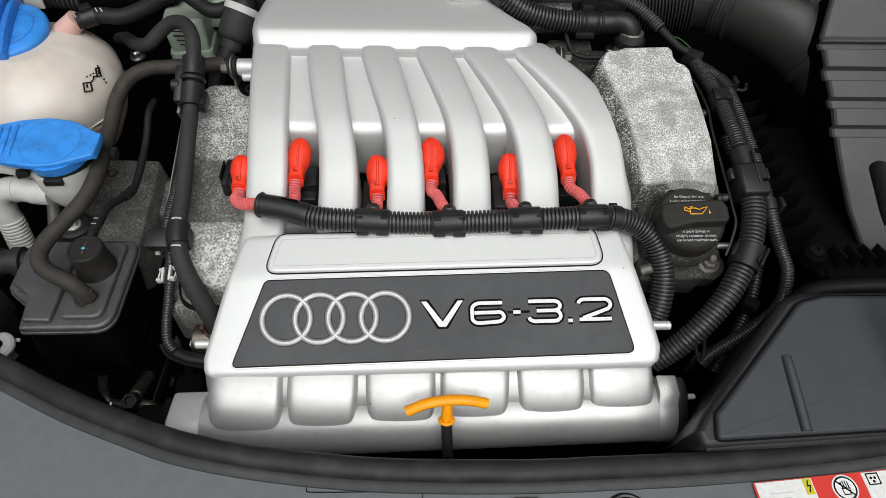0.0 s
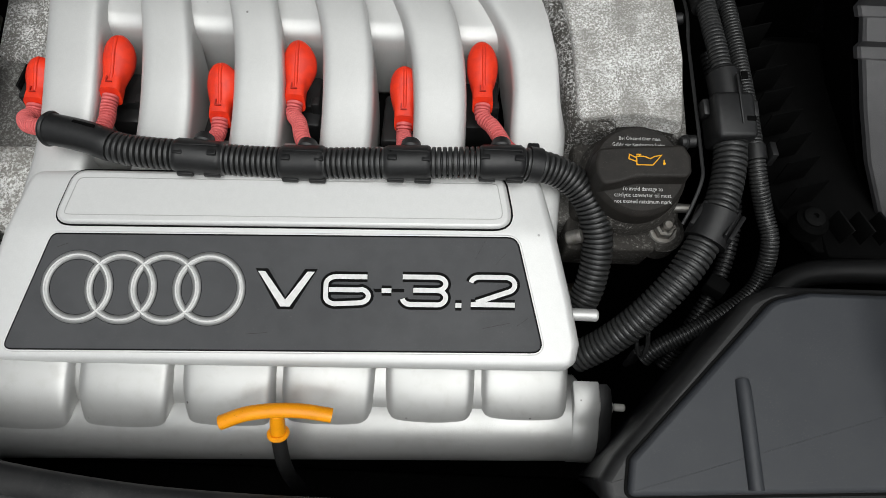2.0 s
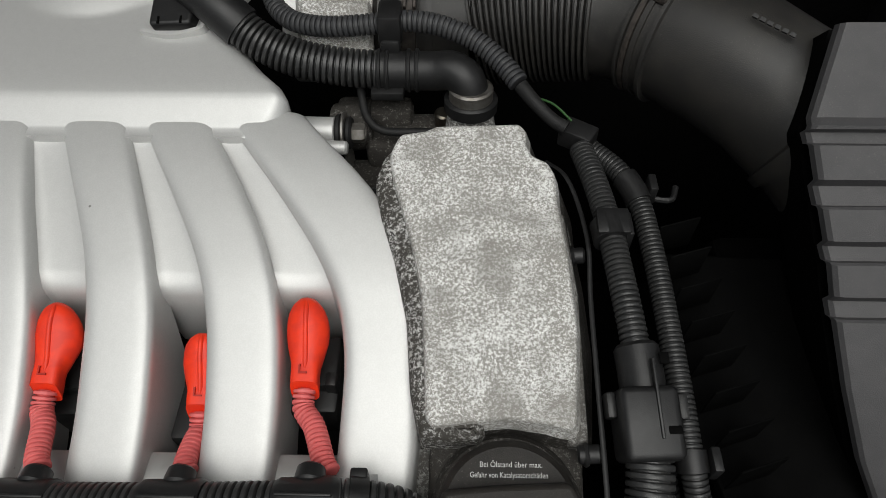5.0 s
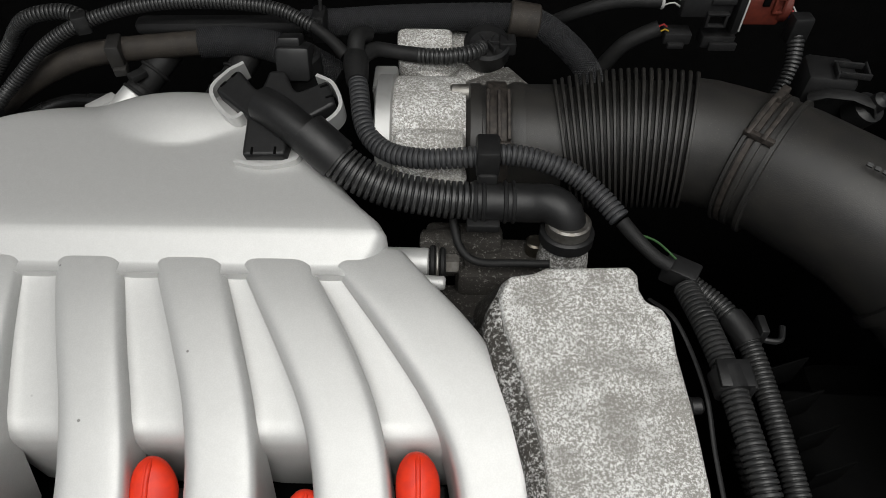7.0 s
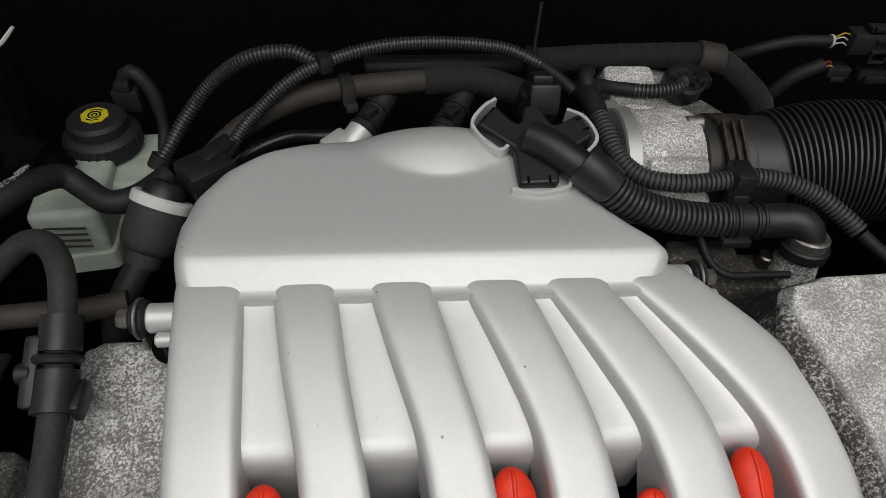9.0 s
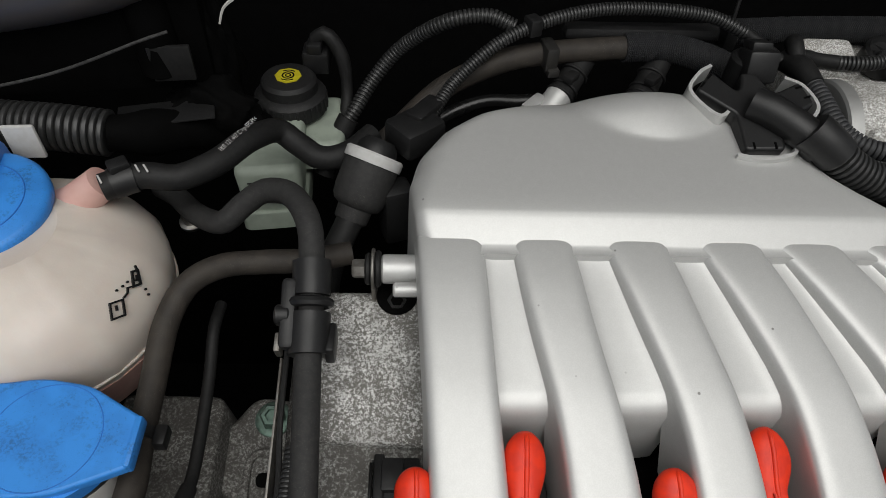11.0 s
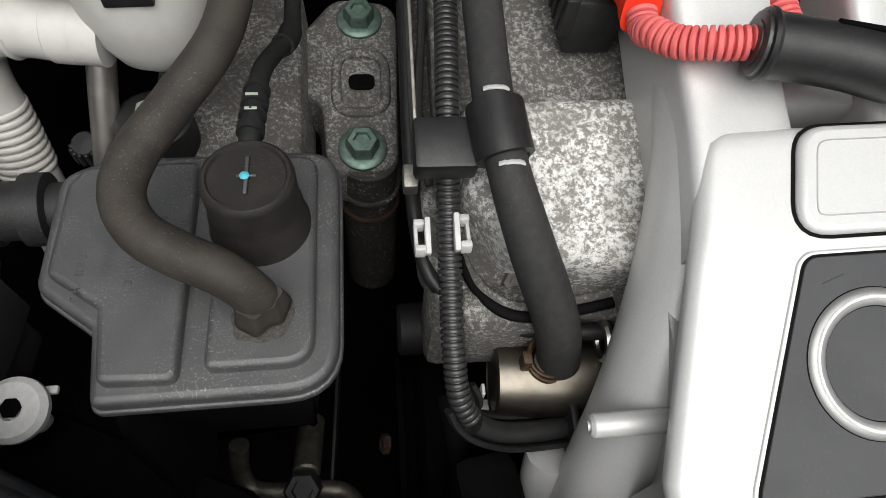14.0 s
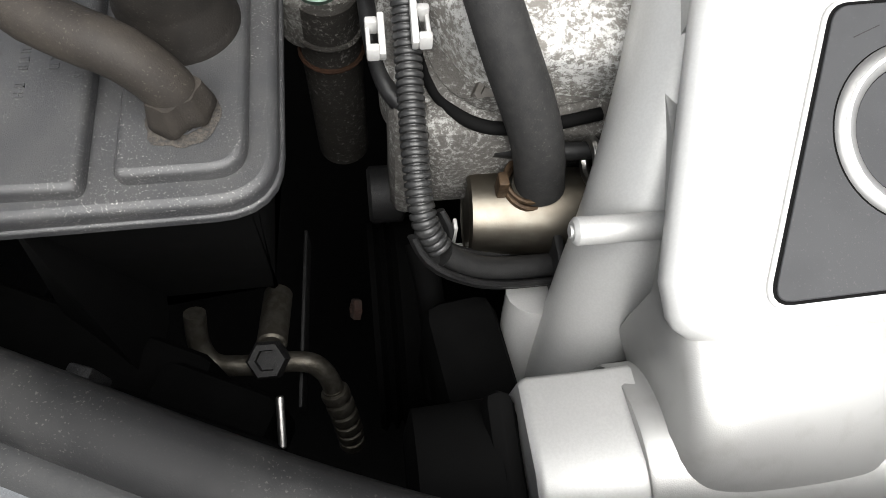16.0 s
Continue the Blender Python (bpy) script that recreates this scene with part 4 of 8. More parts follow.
# dipstick
dip = thing("dipstick", (0.02, 0.262, 0.80), "orange plastic dipstick handle on a black guide tube", "dipstick", shift=(-0.004, 0.0025, 0.0025))
part("handle", join(tube([(-0.0135, 0.2515, 0.9225), (0.002, 0.256, 0.9275), (0.02, 0.2585, 0.9290), (0.037, 0.2592, 0.9275), (0.0535, 0.2585, 0.9230)], 0.0046, 0.004, 16, flat=0.85), cyl((0.0205, 0.2580, 0.927), (0.0198, 0.2495, 0.9115), 0.0042, 0.0050, 16), torus((0.0198, 0.2492, 0.9110), (0, 0.45, 0.9), 0.0054, 0.0017, 24, 8)), ORANGE, dip)
part("guide_tube", tube([(0.0198, 0.2490, 0.911), (0.0204, 0.2400, 0.896), (0.0215, 0.2335, 0.878), (0.0225, 0.2310, 0.85), (0.023, 0.230, 0.78)], 0.0047, 0.006, 16), RUBBER, dip)

# ---- ignition leads: red boots, pink conduits, black coils ----
BOOTS = [((-0.1825, 0.494, 0.979), (-0.182, 0.462, 0.972), (-0.151, 0.435, 0.967)),
         ((-0.126, 0.5095, 0.989), (-0.128, 0.4695, 0.977), (-0.127, 0.438, 0.968)),
         ((-0.05, 0.492, 0.983), (-0.049, 0.457, 0.971), (-0.049, 0.435, 0.966)),
         ((0.003, 0.513, 0.988), (0.003, 0.472, 0.975), (0.014, 0.438, 0.973)),
         ((0.0805, 0.501, 0.978), (0.0815, 0.467, 0.963), (0.084, 0.438, 0.967)),
         ((0.136, 0.517, 0.99), (0.138, 0.474, 0.978), (0.153, 0.438, 0.975))]
for n, (a, b, c) in enumerate(BOOTS):
    a, b, c = Vector(a), Vector(b), Vector(c)
    boot = thing("ignition_lead", (a.x, (a.y + b.y) / 2, 0.93), "red silicone plug boot on a pink ribbed lead" + (" beside the runners" if n == 0 else ""), "ignition lead", "ignition leads")
    d = (b - a).normalized()
    side = d.cross(Vector((1, 0, 0))).normalized()
    L = (b - a).length + 0.002
    rings, crest = [], []
    for t in np.linspace(0, 1, 15):
        p = a - d * 0.003 + d * L * t - Vector((0, 0, 0.0055))
        w = 0.0108 * (max(0.03, 1 - ((0.30 - t) / 0.30) ** 2) ** 0.5 if t < 0.30 else 1 - 0.33 * min(1, max(0, (t - 0.40) / 0.35)) ** 1.3)
        hgt = w * (1.15 - 0.15 * min(1, max(0, (t - 0.4) / 0.3)))
        lobe = (0.26 if n in (2, 3, 4) else 0.08) * math.sin(math.pi * min(1, max(0, (t - 0.06) / 0.66)))
        ring = []
        for k in range(40):
            q = 2 * math.pi * k / 40
            e = 1 - 0.5 * min(1, max(0, (t - 0.55) / 0.3))
            cq, sq = math.copysign(abs(math.cos(q)) ** e, math.cos(q)), math.copysign(abs(math.sin(q)) ** e, math.sin(q))
            ring.append(p + Vector((1, 0, 0)) * (w * cq * (1 + lobe * max(0.0, cq))) + Vector((0, 0.28, 0.96)) * (hgt * sq))
        rings.append(ring)
        if 0.1 < t < 0.9:
            crest.append(p + Vector((0.0006, 0.28 * hgt, 0.96 * hgt)) - Vector((0, 0, 0.0003)))
    shell = part("boot", loft(rings), RED, boot, "red silicone boot", angle=60)
    part("ridge", sweep(crest, [0.0005] + [0.0014] * (len(crest) - 2) + [0.0005], 10), RED, shell)
    tip = b - Vector((0, 0, 0.0055))
    part("collar_mark", stroke(Plane(tip - d * 0.007 + Vector((0, 0.0022, 0.0078)), (1, 0, 0), -d), [(-0.002, 0.0022), (-0.002, -0.002), (0.002, -0.002)], 0.0008, -0.0006, 0.0005), mat("dark_red_mark", (0.40, 0.018, 0.008), 0.5), boot)
    mid = (tip + c) / 2 + Vector((0, 0, -0.002))
    part("ribbed_lead", ribbed([tip - d * 0.002, tip + d * 0.008, mid, c, c + Vector((0.004, -0.006, 0.001))] if n else [tip - d * 0.002, tip + d * 0.006, (-0.182, 0.449, 0.970), (-0.1765, 0.441, 0.973), (-0.167, 0.4355, 0.9775), (-0.153, 0.432, 0.981)], 0.0057 if n else 0.0059, 0.0026, 0.0016, 18), PINK, boot, "pink ribbed conduit")
    if n:
        coil = part("coil", box((a.x, a.y - 0.022, 0.938), (0.031, 0.046, 0.028), 0.003), SLEEVE, boot, "black ignition coil")
        part("socket", box((a.x + 0.006, a.y - 0.018, 0.954), (0.017, 0.030, 0.010), 0.002), SLEEVE, coil)
        part("latch", box((a.x + 0.012, a.y - 0.03, 0.956), (0.006, 0.008, 0.012), 0.001), SLEEVE, coil)
    else:
        coil = part("coil", box((-0.1905, 0.4965, 0.944), (0.022, 0.034, 0.026), 0.002), SLEEVE, boot, "black ignition coil")
        part("socket", box((-0.2020, 0.4965, 0.950), (0.006, 0.036, 0.018), 0.0012), SLEEVE, coil)
        part("top_step", box((-0.1945, 0.502, 0.9585), (0.012, 0.018, 0.005), 0.001), SLEEVE, coil)
        for d in (-0.014, -0.007, 0.0, 0.007, 0.014):
            part("rib", box((-0.2050, 0.4965 + d, 0.950), (0.002, 0.0016, 0.016), 0.0004), SLEEVE, coil)
        part("latch", box((-0.2062, 0.4965, 0.958), (0.0016, 0.022, 0.010), 0.0004), GLOSS, coil)

# harness along the back of the cover
har = thing("ignition_harness", (0, 0.41, 0.96), "black corrugated wiring conduit with five clip-on tee sleeves", "wiring harness", shift=(0.001, 0.003, -0.007))
WH = [(-0.158, 0.429, 0.988), (-0.13, 0.423, 0.988), (-0.101, 0.415, 0.986), (-0.061, 0.414, 0.983), (-0.006, 0.413, 0.981), (0.066, 0.412, 0.986), (0.137, 0.413, 0.990), (0.166, 0.415, 0.988), (0.191, 0.413, 0.981), (0.209, 0.401, 0.970), (0.218, 0.380, 0.952), (0.216, 0.358, 0.932), (0.209, 0.343, 0.916)]
part("conduit", ribbed(WH, 0.0106, 0.0036, 0.0022, 24), CONDUIT, har)
D = spline(WH, 0.002)
for x0, x1 in ((-0.156, -0.108), (-0.068, -0.034), (0.001, 0.033), (0.072, 0.104), (0.133, 0.164)):
    seg = [q for q in D if x0 <= q[0] <= x1]
    body = sweep(seg, [0.0108] + [0.0118 if x0 > -0.14 else 0.0108] * (len(seg) - 2) + [0.0104], 24)
    mid = Vector(seg[len(seg) // 2])
    extra = [cyl(mid + Vector((0.0, 0.008, 0.002)), mid + Vector((0.0, 0.0165, 0.0005)), 0.0072, 0.0066, 18)]
    for dx in (-0.009, 0.009) if x0 > -0.14 else ():
        extra.append(box(mid + Vector((dx, -0.0105, -0.004)), (0.011, 0.004, 0.0035), 0.0008))
    extra.append(box(mid + Vector((0, 0.001, 0.0112 if x0 > -0.14 else 0.0102)), (x1 - x0 - 0.006, 0.0016, 0.003), 0.0005))
    for dx in (-0.011, 0.011):
        extra.append(box(mid + Vector((dx, -0.004, 0.0106 if x0 > -0.14 else 0.0096)), (0.006, 0.004, 0.0022), 0.0006))
    sl = part("tee_sleeve", body, SLEEVE, har)
    if x0 > -0.14:
        part("branch", extra[0], SLEEVE, sl)
        for q in extra[1:]:
            part("lug", q, SLEEVE, sl)
    else:
        part("slot", box(mid + Vector((0.004, 0.002, 0.0104)), (0.016, 0.0022, 0.0014), 0.0004, rotz(-14)), DEEP, sl)
        for k in (0,):
            part("end_ring", torus(Vector(seg[k]), Vector(seg[k + 1]) - Vector(seg[k]), 0.0104, 0.0018, 28, 8), SLEEVE, sl)
seg = [q for q in D if 0.1655 <= q[0] <= 0.176 and q[1] > 0.40]
part("end_clip", join(sweep(seg, [0.0118] * len(seg), 24), box(Vector(seg[len(seg) // 2]) + Vector((0, 0.012, 0)), (0.008, 0.006, 0.010), 0.0012)), SLEEVE, har)

# ---- head cover on the gearbox side, oil filler ----
HP = Plane((0.228, 0.5245, 1.0140), (1, 0, 0.02), (0, 1, 0.27))
rh = thing("cylinder_head_cover", (0.23, 0.5, 0.90), "corroded cast aluminium cylinder head cover with pale oxide blotches", "head cover")
TOP = rounded([(-0.027, -0.079), (-0.010, -0.0760), (0.012, -0.0740), (0.030, -0.0765), (0.0425, -0.080), (0.0455, -0.030), (0.043, 0.006), (0.0392, 0.036), (0.0385, 0.053), (0.035, 0.060), (0.027, 0.064), (0.024, 0.071), (0.0245, 0.079), (0.0205, 0.084), (-0.0250, 0.0830), (-0.0310, 0.0800), (-0.045, 0.078), (-0.050, 0.066), (-0.0475, 0.050), (-0.037, 0.0155), (-0.0305, -0.015), (-0.0285, -0.045)], [0.0085, 0.02, 0.02, 0.02, 0.0085, 0.03, 0.03, 0.02, 0.006, 0.006, 0.006, 0.006, 0.004, 0.004, 0.004, 0.004, 0.006, 0.012, 0.02, 0.05, 0.05, 0.05], 4)
FLANK = rounded([(-0.030, -0.084), (0.0, -0.084), (0.0, 0.080), (-0.045, 0.0765), (-0.0545, 0.066), (-0.0585, 0.052), (-0.0540, 0.030), (-0.0460, 0.006), (-0.0385, -0.025), (-0.0355, -0.060)], [0.006, 0.006, 0.006, 0.01, 0.01, 0.02, 0.04, 0.05, 0.05, 0.05], 5)
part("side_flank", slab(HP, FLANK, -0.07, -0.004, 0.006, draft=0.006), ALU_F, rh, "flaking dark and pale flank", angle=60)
part("raised_housing", slab(HP, TOP, -0.013, 0.0, 0.0028, draft=0.003), ALU_R, rh, angle=50)
# Oily wall; the groove's shade is put into its dark colour as well
part("housing_wall", slab(HP, inset(ccw(TOP), -0.0026), -0.07, -0.0128, 0.0, draft=0.016), ALU_T, rh, "oily flank, darkened further for the groove's shade", angle=50)
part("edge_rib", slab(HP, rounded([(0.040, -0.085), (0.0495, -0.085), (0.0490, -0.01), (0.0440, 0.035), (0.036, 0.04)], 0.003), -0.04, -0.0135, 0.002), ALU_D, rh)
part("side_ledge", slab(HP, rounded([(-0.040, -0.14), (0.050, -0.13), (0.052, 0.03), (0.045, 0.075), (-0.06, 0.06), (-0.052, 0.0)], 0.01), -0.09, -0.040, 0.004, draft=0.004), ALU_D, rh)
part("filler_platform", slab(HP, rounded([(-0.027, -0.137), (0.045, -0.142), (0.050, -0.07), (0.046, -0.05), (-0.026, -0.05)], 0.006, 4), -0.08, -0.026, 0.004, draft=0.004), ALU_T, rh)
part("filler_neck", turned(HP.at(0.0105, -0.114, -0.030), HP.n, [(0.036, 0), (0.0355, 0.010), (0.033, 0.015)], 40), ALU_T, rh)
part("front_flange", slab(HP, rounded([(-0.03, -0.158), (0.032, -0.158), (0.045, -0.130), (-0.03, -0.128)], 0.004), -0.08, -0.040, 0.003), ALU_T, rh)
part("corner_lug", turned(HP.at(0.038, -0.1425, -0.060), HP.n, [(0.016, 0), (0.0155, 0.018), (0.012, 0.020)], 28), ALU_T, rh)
stud = part("stud", join(hexbolt(HP.at(0.038, -0.1425, -0.040), HP.n, 0.0075, 0.006, 0.0105), cyl(HP.at(0.038, -0.1425, -0.036), HP.at(0.038, -0.1425, -0.0265), 0.0038, seg=14)), STEEL_D, rh, "grey stud with a nut")
part("side_pin", cyl((0.268, 0.404, 0.957), (0.281, 0.402, 0.960), 0.0032, seg=14), STEEL_D, rh)
part("small_stud", cyl((0.198, 0.383, 0.945), (0.207, 0.383, 0.951), 0.005, seg=16), STEEL_D, rh)
part("dark_bolt", hexbolt((0.166, 0.598, 0.978), (0, -0.2, 1), 0.0075, 0.006, 0.011), SLEEVE, rh)
part("rear_ledge", box((0.175, 0.612, 0.955), (0.085, 0.06, 0.04), 0.006, rotx(-10)), ALU_T, rh)
part("rear_casting", join(box((0.185, 0.65, 0.965), (0.06, 0.035, 0.05), 0.006), cyl((0.135, 0.655, 0.985), (0.16, 0.655, 0.99), 0.016), box((0.16, 0.662, 0.985), (0.05, 0.02, 0.03), 0.005)), ALU_T, rh)
part("brass_band", cyl((0.205, 0.655, 0.975), (0.205, 0.655, 1.0), 0.006), NICKEL, rh)

oil = thing("oil_filler_cap", HP.at(0.0135, -0.114, -0.015), "black plastic oil filler cap with white print and amber sign", "oil cap")
OP = Plane(HP.at(0.0105, -0.1150, -0.0105), HP.u, HP.v)
part("disc", turned(OP.o, OP.n, [(0.0318, -0.010), (0.0318, 0.009), (0.0310, 0.012), (0.0285, 0.0145), (0.0, 0.0147)], 48), CAPMAT, oil)
GR = rounded([(-0.0308, 0.0018), (-0.0285, 0.0108), (-0.0056, 0.0130), (0.0260, 0.0146), (0.0302, 0.0064), (0.0300, -0.0044), (0.0270, -0.0076), (-0.0040, -0.0085), (-0.0150, -0.0122), (-0.0262, -0.0145), (-0.0305, -0.0060)], [0.003, 0.004, 0.01, 0.004, 0.003, 0.003, 0.003, 0.008, 0.008, 0.004, 0.003], 3)
GR = [(u, v - 0.0014) for u, v in GR]
part("grip", slab(OP, GR, 0.010, 0.0250, 0.0022, draft=0.0012), CAPMAT, oil, angle=70)
part("upper_text", join(lettering(OP, "Bei Ölstand über max.", 0.001, 0.0208, 0.0034, 0.0150, 0.90), lettering(OP, "Gefahr von Katalysatorschäden", 0.0, 0.0164, 0.0034, 0.0150, 0.80)), PALECLIP, oil, "white printed words")
part("lower_text", join(*[lettering(OP, s, 0.001, v, 0.0039, 0.0150, 0.84) for s, v in (("To avoid damage to", -0.0142), ("catalytic converter oil must", -0.0185), ("not exceed maximum mark", -0.0228))]), PALECLIP, oil, "white printed words")
SG = 0.00072
part("oil_can_sign", join(stroke(OP, [(x * SG + 0.001, y * SG + 0.0018) for x, y in ((-8, 3), (-8, -5), (6, -5), (14, 4.5), (8, 3.2), (4, 1), (-1, 3))], 0.0007, 0.0248, 0.0253, True), stroke(OP, [(x * SG + 0.001, y * SG + 0.0018) for x, y in ((-8, 1.5), (-14, 4.5), (-15, 0.5), (-8, -2.0))], 0.0007, 0.0248, 0.02531), stroke(OP, [(-0.0048, 0.0052), (-0.0018, 0.0052)], 0.0007, 0.0248, 0.02532), stroke(OP, [(-0.0028, 0.0052), (-0.0028, 0.0040)], 0.0007, 0.0248, 0.02533), turned(OP.at(0.0125, -0.0006, 0.0248), OP.n, [(0.0009, 0), (0.0009, 0.0005)], 10), stroke(OP, [(0.0125, 0.0018), (0.0125, -0.0004)], 0.0007, 0.0248, 0.02534)), AMBER, oil, "amber oil-can sign")

# ---- wiring conduits along the gearbox side ----
cw = thing("wiring_conduit", (0.29, 0.45, 0.90), "thick black corrugated wiring conduit with a long joining sleeve", "wiring conduit")
BC = [(0.286, 0.612, 1.011), (0.291, 0.584, 1.012), (0.295, 0.556, 1.011), (0.2975, 0.528, 1.008), (0.300, 0.503, 1.004), (0.303, 0.472, 0.996), (0.304, 0.443, 0.987), (0.301, 0.415, 0.977), (0.291, 0.387, 0.966), (0.273, 0.358, 0.951), (0.251, 0.337, 0.930), (0.228, 0.324, 0.907), (0.205, 0.317, 0.887)]
full = spline(BC, 0.002)


def between(path, a, b):
    return [tuple(q) for q in path if b <= q[1] <= a]


part("upper_conduit", ribbed(between(full, 0.62, 0.483)[::4], 0.0070, 0.0029, 0.0012, 18), CONDUIT, cw)
part("lower_conduit", ribbed(between(full, 0.447, 0.30)[::4], 0.0110, 0.0039, 0.0016, 24), CONDUIT, cw)
seg = between(full, 0.490, 0.466)
part("sleeve", sweep(seg, [0.0092] + [0.0108] * (len(seg) - 1), 26), SLEEVE, cw)
TURN = Euler((radians(16), 0, radians(3))).to_matrix()
box_sleeve = part("box_sleeve", box((0.3030, 0.4530, 0.9910), (0.0270, 0.0330, 0.0260), 0.0035, TURN, 3), SLEEVE, cw)
part("ridge", box((0.3060, 0.4600, 1.0060), (0.0016, 0.036, 0.0030), 0.0006, TURN), SLEEVE, box_sleeve)
part("window", box((0.3110, 0.4780, 1.0095), (0.0045, 0.0055, 0.0012), 0.0005, TURN), DEEP, box_sleeve)
part("window", box((0.3125, 0.4465, 1.0025), (0.0060, 0.0035, 0.0012), 0.0005, TURN), DEEP, box_sleeve)
for dx in (-0.0165, 0.0165):
    part("side_lug", box((0.3035 + dx, 0.4610, 0.9935), (0.0045, 0.0120, 0.0090), 0.0012, TURN), SLEEVE, box_sleeve)
seg = between(full, 0.395, 0.374)
part("clamp", join(sweep(seg, [0.0140] * len(seg), 26), box(Vector(seg[len(seg) // 2]) + Vector((0.0090, -0.003, 0.0105)), (0.0016, 0.022, 0.004), 0.0006, rotz(-35)), box(Vector(seg[len(seg) // 2]) + Vector((0.0125, -0.005, 0.0075)), (0.0030, 0.022, 0.006), 0.0008, rotz(-35)), box(Vector(seg[len(seg) // 2]) + Vector((-0.0105, 0.006, 0.0085)), (0.0030, 0.022, 0.005), 0.0008, rotz(-35))), SLEEVE, cw)
seg = between(full, 0.5585, 0.5445)
part("strap_clip", join(sweep(seg, [0.0100] * len(seg), 20), box((0.304, 0.5515, 1.010), (0.004, 0.015, 0.015), 0.001), box((0.2955, 0.5515, 1.0185), (0.017, 0.015, 0.003), 0.0008, rotx(6))), SLEEVE, cw)
part("end_connector", box((0.285, 0.621, 1.012), (0.020, 0.014, 0.013), 0.0015, rotz(-32)), SLEEVE, cw)

oc = thing("outer_wiring_conduit", (0.32, 0.45, 0.90), "thinner black corrugated wiring conduit looping towards the air box", "wiring conduit")
OC = [(0.293, 0.619, 1.004), (0.308, 0.603, 1.002), (0.3175, 0.583, 0.999), (0.322, 0.553, 0.993), (0.325, 0.513, 0.985), (0.327, 0.473, 0.977), (0.3285, 0.440, 0.969), (0.3320, 0.424, 0.959), (0.3385, 0.410, 0.946), (0.3430, 0.392, 0.936), (0.3415, 0.375, 0.918), (0.331, 0.362, 0.908), (0.3125, 0.3500, 0.902), (0.290, 0.3385, 0.894), (0.272, 0.331, 0.884), (0.262, 0.325, 0.874)]
part("conduit", ribbed(OC, 0.0062, 0.0026, 0.0010, 18), CONDUIT, oc)
f2 = spline(OC, 0.002)
for a, b in ((0.598, 0.580), (0.449, 0.437)):
    seg = between(f2, a, b)
    part("clip", join(sweep(seg, [0.0076] * len(seg), 18), box(Vector(seg[len(seg) // 2]) + Vector((0.0095, 0, 0.002)), (0.0045, 0.012, 0.013), 0.001)), SLEEVE, oc)
part("hook_bracket", tube([(0.326, 0.586, 0.997), (0.337, 0.585, 0.997), (0.341, 0.594, 0.998)], 0.0018, 0.003, 8), SLEEVE, oc)
oc2 = thing("inner_wiring_conduit", (0.30, 0.4, 0.88), "short black corrugated conduit below the thick one", "wiring conduit")
part("conduit", ribbed([(0.306, 0.53, 0.980), (0.314, 0.49, 0.965), (0.324, 0.44, 0.94), (0.326, 0.41, 0.92), (0.318, 0.38, 0.900), (0.300, 0.35, 0.875), (0.285, 0.33, 0.85)], 0.0058, 0.0034, 0.0011, 14), SLEEVE, oc2)
part("plug", box((0.313, 0.372, 0.905), (0.015, 0.013, 0.012), 0.002, rotz(-35)), BLACK, oc2)

rail = thing("wiring_bracket", (0.28, 0.48, 0.95), "thin black steel wiring bracket with two press studs", "bracket", shift=(0.004, -0.004, -0.007))
part("rail", sweep(spline([(0.262, 0.611, 1.012), (0.271, 0.597, 1.016), (0.277, 0.578, 1.014), (0.2805, 0.550, 1.011), (0.2795, 0.52, 1.005), (0.2790, 0.47, 0.998), (0.2790, 0.430, 0.991), (0.2780, 0.415, 0.988), (0.2700, 0.396, 0.980), (0.2655, 0.388, 0.975)], 0.004), [0.0013] * len(spline([(0.262, 0.611, 1.012), (0.271, 0.597, 1.016), (0.277, 0.578, 1.014), (0.2805, 0.550, 1.011), (0.2795, 0.52, 1.005), (0.2790, 0.47, 0.998), (0.2790, 0.430, 0.991), (0.2780, 0.415, 0.988), (0.2700, 0.396, 0.980), (0.2655, 0.388, 0.975)], 0.004)), 8, True, 0.45), SLEEVE, rail)
for y in (0.547, 0.446):
    part("press_stud", join(cyl((0.268, y, y * 0.17 + 0.912), (0.279, y, y * 0.17 + 0.914), 0.0045, seg=14), torus((0.272, y, y * 0.17 + 0.912), (1, 0, 0), 0.0045, 0.0013, 16, 6)), SLEEVE, rail)

hook = thing("lifting_eye", (0.275, 0.335, 0.86), "dark steel lifting eye below the conduit", "bracket")
part("eye", sweep([(0.2600, 0.352, 0.905), (0.2560, 0.349, 0.903), (0.2545, 0.342, 0.897), (0.2555, 0.333, 0.889), (0.2580, 0.326, 0.882), (0.2620, 0.325, 0.881), (0.2640, 0.332, 0.887), (0.2635, 0.342, 0.896), (0.2600, 0.352, 0.905)], [0.0018] * 9, 8), PLASTIC, hook)
part("stem", box((0.2590, 0.330, 0.868), (0.010, 0.004, 0.030), 0.001, rotz(25)), PLASTIC, hook)
th = thing("coolant_stub", (0.23, 0.36, 0.86), "short dull steel coolant stub beside the cover", "pipe stub")
part("pipe", cyl((0.195, 0.355, 0.906), (0.224, 0.362, 0.908), 0.010), NICKEL, th)

